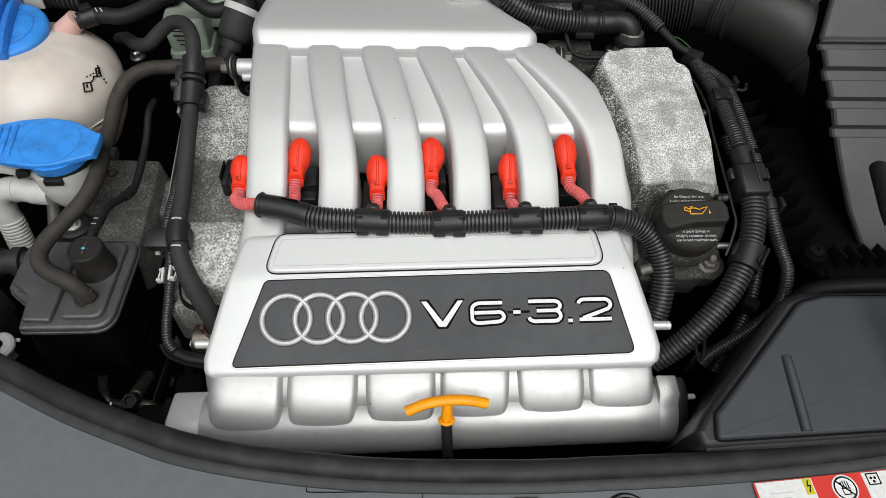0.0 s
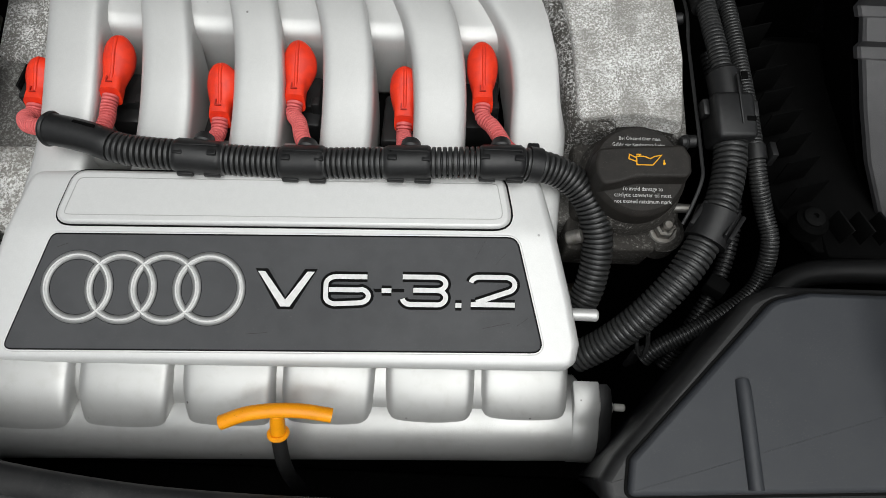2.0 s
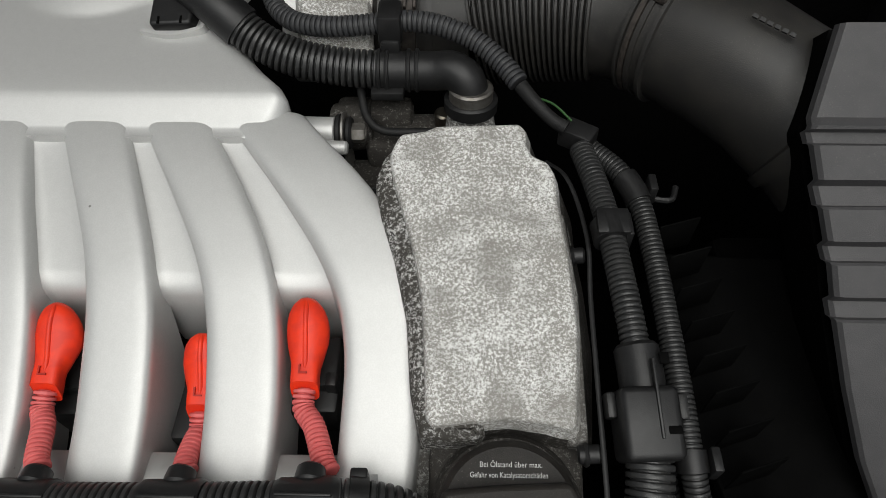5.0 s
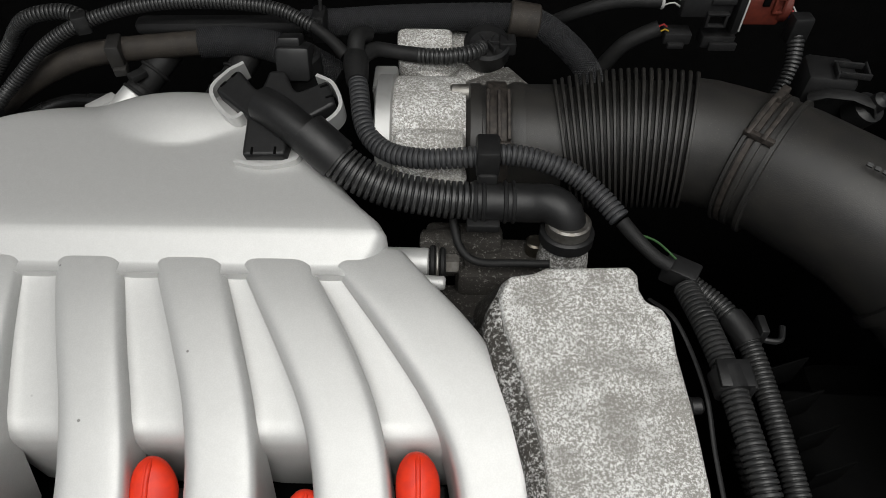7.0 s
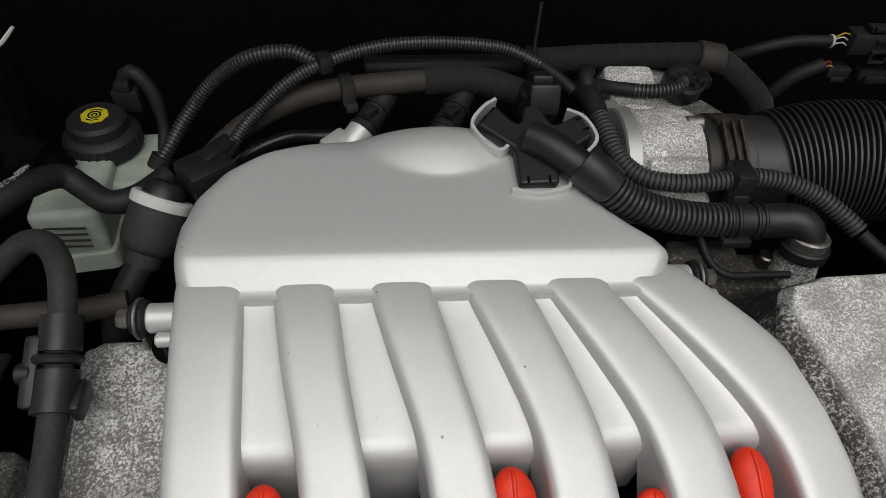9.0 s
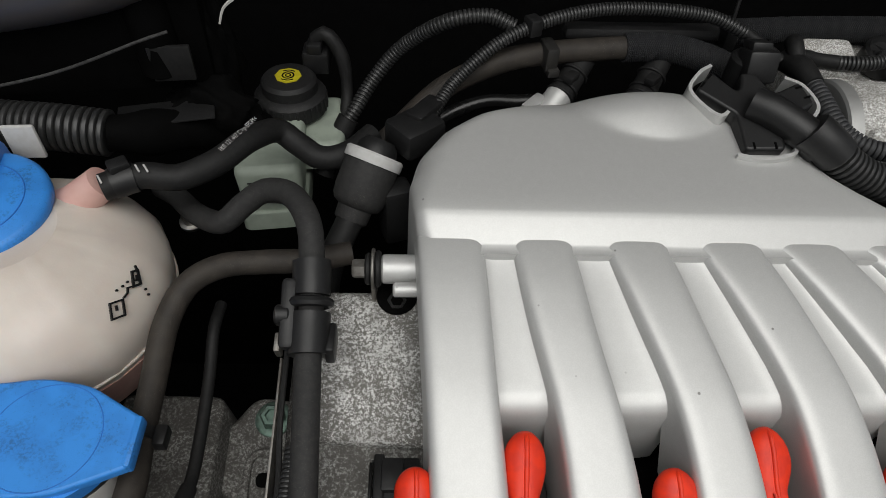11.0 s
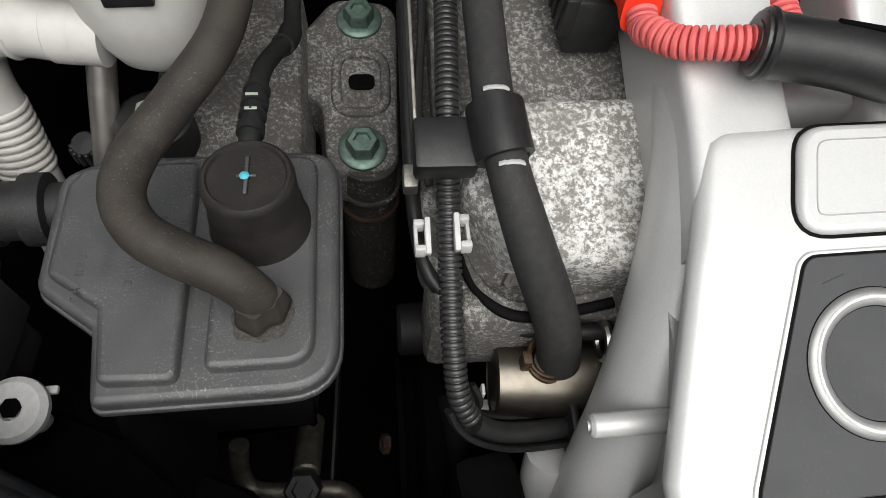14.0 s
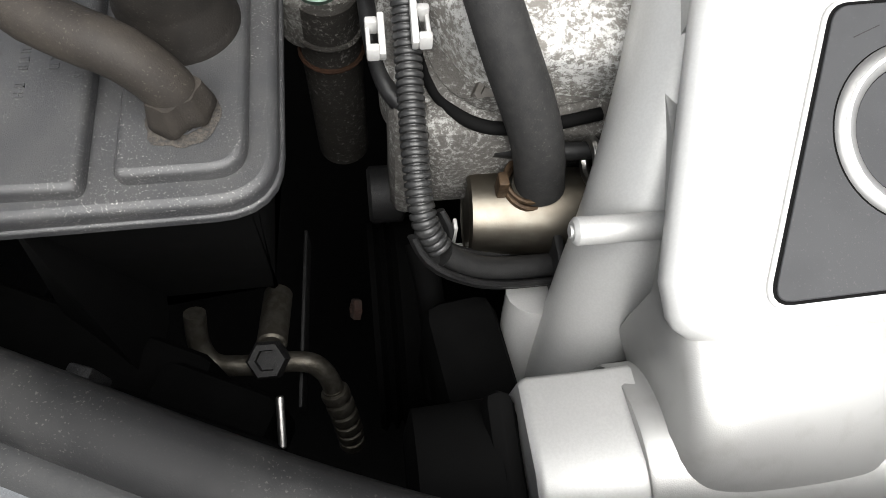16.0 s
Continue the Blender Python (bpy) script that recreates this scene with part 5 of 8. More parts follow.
# ---- air duct cover in front of the air box ----
DP = Plane((0.291, 0.277, 0.9595), (1, 0, 0), (0, 1, 0.23))
duct = thing("air_duct", (0.35, 0.27, 0.80), "grained dark grey plastic air duct cover with a raised panel", "air duct", shift=(-0.0088, -0.0085, 0.0113))
OUTER = rounded([(-0.0755, -0.0610), (-0.0790, -0.0470), (-0.0700, -0.0335), (0.012, 0.0590), (0.028, 0.0660), (0.30, 0.068), (0.30, -0.041)], [0.008, 0.006, 0.006, 0.02, 0.02, 0.004, 0.004], 5)
part("body", slab(DP, OUTER, -0.10, 0.0, 0.006, draft=-0.010), SLEEVE, duct)
INNER = rounded([(-0.0650, -0.0550), (-0.0625, -0.0355), (0.024, 0.0555), (0.046, 0.0610), (0.295, 0.062), (0.295, -0.034), (0.10, -0.0460)], [0.004, 0.004, 0.02, 0.02, 0.004, 0.004, 0.01], 5)
part("panel_groove", slab(DP, inset(ccw(INNER), -0.0016), 0.0, 0.0008), BLACK, duct)
part("raised_panel", slab(DP, INNER, 0.0, 0.0045, 0.003), PLASTIC_G, duct)
part("stiffening_bead", tube([DP.at(0.0012, 0.0085, 0.0034), DP.at(0.0014, 0.004, 0.0044), DP.at(0.0022, -0.02, 0.0047), DP.at(0.0032, -0.0490, 0.0044)], 0.0042, 0.004, 12, flat=1.0), PLASTIC_G, duct)
part("front_lip", tube([DP.at(-0.072, -0.0590, -0.006), DP.at(0.0, -0.0560, -0.005), DP.at(0.12, -0.0480, -0.005), DP.at(0.28, -0.038, -0.005)], 0.003, 0.01, 10), PLASTIC, duct)

# ---- air box ----
ab = thing("air_box", (0.45, 0.47, 0.75), "large ribbed dark grey plastic air filter box", "air box")
AP = Plane((0.4005, 0.503, 1.011), (1, 0, 0), (0, 1, 0.95))
LID_EDGE = [(-0.118, 0.034), (-0.109, 0.0285), (-0.075, 0.0148), (-0.038, 0.0048), (-0.0035, -0.0028), (0.024, -0.0073), (0.050, -0.0135), (0.086, -0.0215), (0.135, -0.010)]
LID_ROWS = [(-0.118, -0.004), (-0.115, -0.001), (-0.110, 0.0), (-0.075, 0.0), (-0.038, 0.0)]
for v0, v1 in ((-0.0040, 0.0072), (0.0237, 0.0340), (0.0503, 0.0630)):
    LID_ROWS += [(v0 - 0.0012, 0.0), (v0, -0.0012), (v0 + 0.0004, -0.0050), (v1 - 0.0030, -0.0062), (v1 - 0.0006, -0.0012), (v1, 0.0)]
LID_ROWS += [(0.0788, 0.0), (0.0796, -0.0012), (0.0800, -0.0050), (0.0852, -0.0060), (0.0864, -0.0010), (0.0880, -0.0005), (0.0920, -0.004), (0.135, -0.004)]
lid_left = [at_y(LID_EDGE, v) for v, h in LID_ROWS]
part("lid", loft([[AP.at(a, v, h - 0.0060), AP.at(a + 0.0006, v, h - 0.0024), AP.at(a + 0.0024, v, h - 0.0006), AP.at(a + 0.0048, v, h)] + [AP.at(a + (0.25 - a) * k / 4, v, h) for k in (1, 2, 3, 4)] + [AP.at(0.25, v, h - 0.0060)] for a, (v, h) in zip(lid_left, LID_ROWS)]), AIRBOX, ab, angle=30)
# Below the lid: shade put into the colour, wall to screw in near-black
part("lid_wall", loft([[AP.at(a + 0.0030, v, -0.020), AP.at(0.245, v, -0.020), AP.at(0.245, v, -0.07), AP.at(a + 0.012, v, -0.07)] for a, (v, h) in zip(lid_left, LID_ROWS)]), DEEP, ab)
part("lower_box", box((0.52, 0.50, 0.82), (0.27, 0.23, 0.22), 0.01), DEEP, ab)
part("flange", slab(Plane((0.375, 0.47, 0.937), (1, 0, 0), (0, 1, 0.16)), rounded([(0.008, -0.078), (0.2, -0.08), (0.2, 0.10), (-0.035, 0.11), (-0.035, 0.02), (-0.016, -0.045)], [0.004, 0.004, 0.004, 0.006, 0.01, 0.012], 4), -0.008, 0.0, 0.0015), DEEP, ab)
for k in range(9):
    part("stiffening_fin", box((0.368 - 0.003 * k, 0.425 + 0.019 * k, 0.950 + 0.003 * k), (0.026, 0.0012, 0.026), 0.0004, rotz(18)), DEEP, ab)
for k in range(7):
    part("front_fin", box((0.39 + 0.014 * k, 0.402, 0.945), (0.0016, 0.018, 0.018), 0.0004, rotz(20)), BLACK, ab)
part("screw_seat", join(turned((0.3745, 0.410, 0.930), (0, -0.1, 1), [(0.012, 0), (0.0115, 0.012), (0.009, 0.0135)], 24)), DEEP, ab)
part("screw", join(turned((0.3745, 0.410, 0.9435), (0, -0.1, 1), [(0.0075, 0), (0.0075, 0.002), (0.0055, 0.0035), (0.002, 0.0035), (0.0018, 0.001)], 18)), BLACK, ab)
part("inlet_roll", tube([(0.325, 0.335, 0.925), (0.338, 0.353, 0.934), (0.357, 0.366, 0.937), (0.39, 0.371, 0.937), (0.46, 0.373, 0.937), (0.56, 0.373, 0.937)], 0.0085, 0.006, 16), ROLL, ab)

prop = thing("bonnet_strut", (0.3780, 0.35, 0.85), "black bonnet support rod with a worn pale band", "support rod")
part("rod", tube([(0.3930, 0.43, 1.035), (0.3820, 0.40, 1.040), (0.3745, 0.372, 1.041), (0.3735, 0.35, 1.038), (0.3745, 0.32, 1.030), (0.3780, 0.27, 1.012), (0.3830, 0.235, 0.985)], 0.0072, 0.005, 18), RUBBER, prop)
part("band", sweep([(0.3738, 0.360, 1.0395), (0.3735, 0.352, 1.0383), (0.3737, 0.343, 1.0362)], [0.0078] * 3, 20), IVORY, prop, "pale worn band")

# ---- head cover on the belt side ----
LP = Plane((-0.21, 0.50, 0.942), (1, 0, 0.0), (0, 1, 0.27))
lh = thing("timing_head_cover", (-0.21, 0.5, 0.85), "corroded cast aluminium head cover in three stepped blocks", "head cover")
part("rear_block", slab(LP, rounded([(-0.036, 0.028), (0.075, 0.022), (0.075, 0.122), (-0.030, 0.122), (-0.040, 0.11)], [0.009, 0.009, 0.009, 0.01, 0.01], 4), -0.06, 0.0005, 0.006, draft=0.004), ALU, lh, angle=50)
part("middle_block", slab(LP, rounded([(-0.046, -0.05), (0.075, -0.05), (0.075, 0.035), (-0.046, 0.035)], 0.004), -0.06, -0.0095, 0.003), ALU_D, lh)
part("front_block", slab(LP, rounded([(-0.036, -0.085), (-0.018, -0.112), (0.03, -0.118), (0.075, -0.118), (0.075, -0.043), (-0.036, -0.045)], [0.02, 0.02, 0.02, 0.010, 0.010, 0.010], 5), -0.06, 0.0, 0.007, draft=0.006), ALU_W, lh, angle=50)
part("flange", slab(LP, rounded([(-0.052, -0.105), (-0.03, -0.128), (0.04, -0.135), (0.07, -0.135), (0.07, 0.128), (-0.052, 0.128)], [0.02, 0.02, 0.01, 0.004, 0.004, 0.01], 4), -0.075, -0.026, 0.003), ALU_D, lh)
part("gasket_edge", tube([LP.at(-0.055, 0.02, -0.03), LP.at(-0.054, -0.09, -0.03), LP.at(-0.040, -0.122, -0.03), LP.at(-0.005, -0.136, -0.031), LP.at(0.06, -0.138, -0.031)], 0.0035, 0.004, 10), SLEEVE, lh)
SEAM = [(-0.2490, 0.425, 0.893), (-0.2475, 0.410, 0.8895), (-0.2431, 0.3945, 0.8885), (-0.2363, 0.3830, 0.8905), (-0.2272, 0.3780, 0.8900), (-0.214, 0.3785, 0.8880), (-0.1999, 0.3815, 0.8855), (-0.1850, 0.3840, 0.8860)]
part("gasket_seam", tube(SEAM, 0.0024, 0.003, 10), BLACK, lh, "black gasket bead")
part("casting_lip", tube([(x, y + 0.0042, z + 0.0004) for x, y, z in SEAM], 0.0024, 0.003, 10, 0.15), ALU_D, lh)
part("bolt_ring", turned(LP.at(-0.013, -0.1165, -0.0335), LP.n, [(0.0165, -0.004), (0.0165, 0.0006), (0.0150, 0.0012), (0.0132, 0.0006), (0.0132, -0.002)], 32), ALU_D, lh)
part("front_casting", join(box((-0.228, 0.385, 0.865), (0.045, 0.02, 0.05), 0.008), box((-0.25, 0.40, 0.85), (0.02, 0.03, 0.07), 0.006)), ALU_D, lh)
part("cover_bolt", hexbolt(LP.at(-0.013, -0.1165, -0.031), LP.n, 0.008, 0.007, 0.0125), STEEL_D, lh, "grey flanged bolt")
part("cover_bolt", hexbolt(LP.at(0.015, 0.115, -0.006), LP.n, 0.0075, 0.007, 0.0115), SLEEVE, lh, "black flanged bolt")
part("cover_bolt", hexbolt(LP.at(-0.0385, 0.002, -0.018), LP.n, 0.0065, 0.008, 0.010), SLEEVE, lh, "black flanged bolt")
part("bolt_recess", turned(LP.at(0.015, 0.118, -0.003), LP.n, [(0.0135, 0), (0.0130, 0.004)], 24), DEEP, lh)
part("side_strip", join(box(LP.at(-0.0545, 0.0, -0.012), (0.0016, 0.155, 0.02), 0.0005, LP.turn()), box(LP.at(-0.0565, 0.085, 0.0), (0.004, 0.012, 0.012), 0.001, LP.turn()), box(LP.at(-0.057, -0.075, -0.012), (0.006, 0.010, 0.010), 0.001, LP.turn())), STEEL_D, lh, "dull steel edge strip")
part("thin_cable", tube([LP.at(-0.050, 0.10, 0.004), LP.at(-0.0505, 0.04, 0.001), LP.at(-0.049, 0.0, -0.004), LP.at(-0.053, -0.05, -0.004), LP.at(-0.05, -0.08, -0.006)], 0.0018, 0.005, 8), RUBBER, lh)

# grey coolant hose over it
hose = thing("coolant_hose", (-0.24, 0.5, 0.88), "grey rubber coolant hose held by two black plastic clips", "hose")
LH = [(-0.385, 0.742, 0.945), (-0.357, 0.706, 0.970), (-0.333, 0.674, 0.985), (-0.308, 0.651, 1.0), (-0.293, 0.655, 1.012), (-0.278, 0.658, 1.022), (-0.260, 0.648, 1.028), (-0.247, 0.626, 1.026), (-0.2435, 0.600, 1.013), (-0.243, 0.559, 0.991), (-0.241, 0.513, 0.974), (-0.239, 0.468, 0.959), (-0.238, 0.435, 0.950), (-0.2365, 0.410, 0.942), (-0.230, 0.390, 0.924), (-0.2165, 0.373, 0.893), (-0.2105, 0.367, 0.866)]
LH = [(x + 0.0042 * min(1, max(0, (0.425 - y) / 0.03)), y, z) for x, y, z in LH]
part("hose", sweep(spline(LH, 0.005), [0.0076 + 0.0016 * min(1, max(0, (0.412 - p[1]) / 0.03)) for p in spline(LH, 0.005)], 22), HOSE, hose)
hf = spline(LH, 0.002)


def stretch(path, a, b, r, seg=20, x=-0.27):
    q = [p for p in path if b <= p[1] <= a and p[0] > x]
    return sweep(q, [r] * len(q), seg)


part("upper_clip", join(stretch(hf, 0.606, 0.587, 0.0112), stretch(hf, 0.580, 0.556, 0.0118), box((-0.2545, 0.578, 1.000), (0.009, 0.040, 0.020), 0.003, rotx(28)), torus((-0.243, 0.583, 1.005), (0, 0.85, 0.5), 0.0105, 0.003, 24, 8), cyl((-0.262, 0.575, 1.004), (-0.253, 0.575, 1.004), 0.006), box((-0.231, 0.566, 0.990), (0.006, 0.02, 0.014), 0.002)), SLEEVE, hose, "black plastic joint clip")
part("lower_clip", join(stretch(hf, 0.434, 0.413, 0.0108), box((-0.2560, 0.423, 0.940), (0.023, 0.020, 0.013), 0.002, rotx(15)), box((-0.230, 0.424, 0.940), (0.008, 0.018, 0.014), 0.002)), SLEEVE, hose, "black plastic hose clip")
for y in (0.4375, 0.411):
    q = [p for p in hf if abs(p[1] - y) < 0.0024]
    c = Vector(q[len(q) // 2])
    part("paint_mark", join(*[box(c + Vector((0.0078 * math.sin(a), -0.0025 * math.cos(a), 0.0074 * math.cos(a))), (0.0026, 0.0022, 0.0008), 0.0002, Euler((radians(-18), a, 0)).to_matrix()) for a in (-0.45, -0.15, 0.15, 0.45)]), PALECLIP, hose)
part("spring_clamp", join(torus((-0.2115, 0.368, 0.870), (-0.2, 0.15, -1), 0.0086, 0.0010, 28, 8), torus((-0.211, 0.3675, 0.8665), (-0.2, 0.15, -1), 0.0088, 0.0014, 28, 8), box((-0.2215, 0.366, 0.871), (0.004, 0.006, 0.010), 0.001)), mat("brown_steel", (0.085, 0.055, 0.032), 0.5, 0.6, (0.045, 0.03, 0.02), 300, 0.8, 0.3, 900), hose, "brown rusty spring clamp")
pipe = thing("coolant_pipe", (-0.215, 0.36, 0.84), "nickel-plated coolant pipe end with a brown tinge", "pipe")
part("pipe", turned((-0.2330, 0.3665, 0.8500), (1, -0.05, 0), [(0.0, 0.0008), (0.0150, 0.0008), (0.0155, 0.0), (0.0170, 0.001), (0.0173, 0.003), (0.0173, 0.073), (0.014, 0.075)], 40), NICKEL, pipe)
part("stub", cyl((-0.209, 0.367, 0.854), (-0.211, 0.367, 0.869), 0.0075), NICKEL, pipe)
part("small_pipe", torus((-0.188, 0.372, 0.874), (1, 0, 0), 0.0075, 0.002, 24, 8), METAL, pipe)

tr = thing("cable_channel", (-0.23, 0.35, 0.83), "black plastic cable channel bending round below the pipe", "cable channel")
CH_IN = [(-0.2535, 0.440, 0.940), (-0.2530, 0.425, 0.920), (-0.2528, 0.405, 0.904), (-0.2528, 0.385, 0.893), (-0.2527, 0.366, 0.884), (-0.2510, 0.351, 0.875), (-0.2450, 0.3430, 0.866), (-0.235, 0.3410, 0.858), (-0.222, 0.3415, 0.852), (-0.2013, 0.344, 0.846)]
part("ribbed_cable", ribbed([(-0.2500, 0.52, 0.955), (-0.2515, 0.48, 0.950), *CH_IN[:7]], 0.0048, 0.0026, 0.0009, 14), CONDUIT, tr)
part("smooth_cable", tube(CH_IN[6:], 0.0046, 0.003, 14), RUBBER, tr)
lane = np.array(spline(CH_IN[5:], 0.003))
aside = np.cross(np.gradient(lane, axis=0), (0, 0.35, 1.0))
aside /= np.linalg.norm(aside, axis=1)[:, None]
for d, name in ((-0.0088, "inner_rail"), (0.0075, "outer_rail")):
    part(name, sweep([p + a * d + np.array((0, 0, -0.001)) for p, a in zip(lane, aside)], [0.0014] * len(lane), 8, True, 2.0), SLEEVE, tr)
part("channel_floor", loft([[tuple(p + a * d + np.array((0, 0, h))) for d, h in ((-0.0092, -0.0035), (0.0078, -0.0035), (0.0078, -0.0055), (-0.0092, -0.0055))] for p, a in zip(lane, aside)]), RUBBER, tr)
part("end_plate", box((-0.2010, 0.3430, 0.8470), (0.0035, 0.026, 0.024), 0.001), SLEEVE, tr)
for x, y, z, s in ((-0.2620, 0.409, 0.902, 1), (-0.2495, 0.405, 0.911, -1)):
    part("white_clip", join(box((x + 0.001 * s, y, z), (0.0024, 0.015, 0.006), 0.0007, rotx(20)), box((x - 0.0022 * s, y + 0.006, z - 0.001), (0.0045, 0.0030, 0.006), 0.0008), box((x - 0.0022 * s, y - 0.006, z - 0.001), (0.0045, 0.0030, 0.006), 0.0008), box((x - 0.0036 * s, y, z - 0.003), (0.0016, 0.011, 0.005), 0.0006)), PALECLIP, tr, "white plastic clip")
part("white_tab", join(box((-0.2375, 0.3610, 0.8420), (0.0016, 0.0050, 0.022), 0.0006), box((-0.2350, 0.3600, 0.8315), (0.0060, 0.0050, 0.0022), 0.0006)), PALECLIP, tr)

# ---- canister hose, vacuum hose ----
ch = thing("canister_hose", (-0.33, 0.5, 0.88), "brownish dusty rubber hose curling down to the canister", "hose")
CH = [(-0.225, 0.640, 0.985), (-0.253, 0.633, 0.985), (-0.281, 0.630, 0.986), (-0.306, 0.626, 0.986), (-0.325, 0.615, 0.981), (-0.335, 0.593, 0.971), (-0.3365, 0.560, 0.960), (-0.336, 0.528, 0.954), (-0.3325, 0.494, 0.954), (-0.337, 0.467, 0.950), (-0.351, 0.445, 0.943), (-0.3635, 0.425, 0.938), (-0.3665, 0.409, 0.9355), (-0.359, 0.395, 0.934), (-0.346, 0.387, 0.932), (-0.333, 0.3815, 0.929), (-0.324, 0.378, 0.919), (-0.3225, 0.377, 0.908)]
part("hose", tube(CH, 0.0078, 0.005, 20, 0.05), HOSE_B, ch)
part("strap", join(stretch(spline(CH, 0.002), 0.531, 0.522, 0.0086, x=-0.4), box((-0.3245, 0.526, 0.954), (0.007, 0.012, 0.009), 0.001)), SLEEVE, ch)
part("torn_skirt", loft([[(-0.3232 + (r + 0.0007 * math.sin(3 * a + 1) + 0.0006 * math.sin(7 * a)) * math.cos(a), 0.3772 + (r + 0.0007 * math.sin(3 * a + 1) + 0.0006 * math.sin(7 * a)) * math.sin(a), z + 0.0011 * math.sin(4 * a) * (r > 0.009)) for a in np.linspace(0, 2 * math.pi, 36, endpoint=False)] for r, z in ((0.0078, 0.9190), (0.0084, 0.9165), (0.0092, 0.9125), (0.0100, 0.9095), (0.0094, 0.9088))]), HOSE_B, ch, "torn rubber skirt", angle=60)
part("grit", crumple_disc((-0.3225, 0.3755, 0.9074), 0.0112, 0.0010), GRIT, ch, "rusty grit round the hose end")
vh = thing("vacuum_hose", (-0.32, 0.52, 0.88), "thin black vacuum hose with a stepped rubber end", "hose")
TH = [(-0.318, 0.635, 0.935), (-0.318, 0.612, 0.936), (-0.318, 0.580, 0.920), (-0.3165, 0.530, 0.912), (-0.317, 0.508, 0.915), (-0.3215, 0.489, 0.923), (-0.3245, 0.472, 0.930), (-0.3255, 0.452, 0.933), (-0.3262, 0.434, 0.934), (-0.3265, 0.424, 0.932)]
part("hose", tube(TH, 0.0040, 0.004, 14), RUBBER, vh)
vf = spline(TH, 0.002)
part("stepped_end", join(*[sweep([p for p in vf if a - 0.0045 <= p[1] <= a], [0.0052] * len([p for p in vf if a - 0.0045 <= p[1] <= a]), 16) for a in (0.461, 0.454, 0.447, 0.440)]), RUBBER, vh)
for y in (0.4515, 0.4445):
    part("pale_mark", box((-0.3258, y, 0.9385), (0.0046, 0.0012, 0.0006), 0.0002), BRAKE, vh)
part("bend_sleeve", stretch(vf, 0.514, 0.497, 0.0052, 14, -0.4), RUBBER, vh)

# ---- charcoal canister ----
can = thing("charcoal_canister", (-0.35, 0.4, 0.70), "dusty dark grey plastic canister with a two-panel lid", "canister", shift=(0.002, -0.001, -0.0005))
LID2 = rounded([(-0.298, 0.350), (-0.298, 0.456), (-0.392, 0.453), (-0.409, 0.445), (-0.408, 0.394), (-0.3855, 0.377), (-0.3815, 0.3485)], [0.02, 0.016, 0.012, 0.012, 0.008, 0.004, 0.004], 6)
ZL = Plane((0, 0, 0.905), (1, 0, 0), (0, 1, 0))
part("lid", slab(ZL, LID2, -0.010, -0.003, 0.003), CANISTER, can)
part("rim", slab(ZL, inset(ccw(LID2), -0.0012), -0.0122, -0.0092, 0.001), CANISTER, can)
# Body black and drawn in: the slam panel's shade put into colour and taper
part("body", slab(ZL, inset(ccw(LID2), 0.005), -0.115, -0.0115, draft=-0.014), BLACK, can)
part("raised_panel", slab(ZL, rounded([(-0.3065, 0.358), (-0.3065, 0.449), (-0.344, 0.449), (-0.344, 0.3575)], [0.011, 0.008, 0.004, 0.004], 5), -0.004, 0.0025, 0.0025), CANISTER, can)
part("raised_panel", slab(ZL, rounded([(-0.3525, 0.354), (-0.3535, 0.447), (-0.397, 0.445), (-0.4025, 0.436), (-0.4025, 0.397), (-0.3825, 0.383), (-0.3785, 0.3545)], 0.004, 4), -0.004, 0.0025, 0.0025), CANISTER, can)
cap = part("valve_cap", turned((-0.3275, 0.4155, 0.903), (0, 0, 1), [(0.0192, 0), (0.0192, 0.005), (0.0184, 0.0072), (0.0178, 0.0085), (0.0176, 0.016), (0.0168, 0.0178), (0.0166, 0.020), (0.0166, 0.0325), (0.0162, 0.0345), (0.0150, 0.0356), (0.0140, 0.0356), (0.0134, 0.0344), (0.0, 0.0344)], 48), CAPMAT, can)
part("cap_cross", join(box((-0.3275, 0.4155, 0.9382), (0.0014, 0.016, 0.0014), 0.0005), box((-0.3275, 0.4155, 0.9379), (0.007, 0.0012, 0.0010), 0.0004)), CANISTER, cap)
part("paint_dot", turned((-0.3280, 0.4150, 0.9389), (0, 0, 1), [(0.0018, 0), (0.0012, 0.0006), (0, 0.0008)], 9), TEAL, cap, "turquoise paint dot")
part("inlet_stub", turned((-0.325, 0.378, 0.9065), (0, 0.1, 1), [(0.0090, 0), (0.0082, 0.002), (0.0076, 0.006), (0.0070, 0.008)], 24), CANISTER, can)
LM = Plane((-0.366, 0.406, 0.9076), (0, -1, 0), (1, 0, 0))
part("material_mark", lettering(LM, ">PP/PE<", 0.004, -0.0165, 0.0052, 0.0002, 1.0), CANISTER, can, "moulded material mark")
for u, v, n in ((-0.012, 0.0095, 9), (-0.013, 0.002, 7), (-0.016, -0.007, 11), (0.003, -0.0245, 6)):
    part("print_bar", join(*[box(LM.at(u + 0.0034 * k + du, v + dv, 0.0), size, 0, LM.turn()) for k in range(n) if k % 5 != 3 for du, dv, size in ((-0.0008, 0, (0.0004, 0.0028, 0.0004)), (0.0008 - 0.0004 * (k % 2), 0, (0.0004, 0.0028, 0.0004)), (0, 0.0012 - 0.0012 * (k % 3), (0.0014, 0.0004, 0.0004)))]), CANISTER, can)
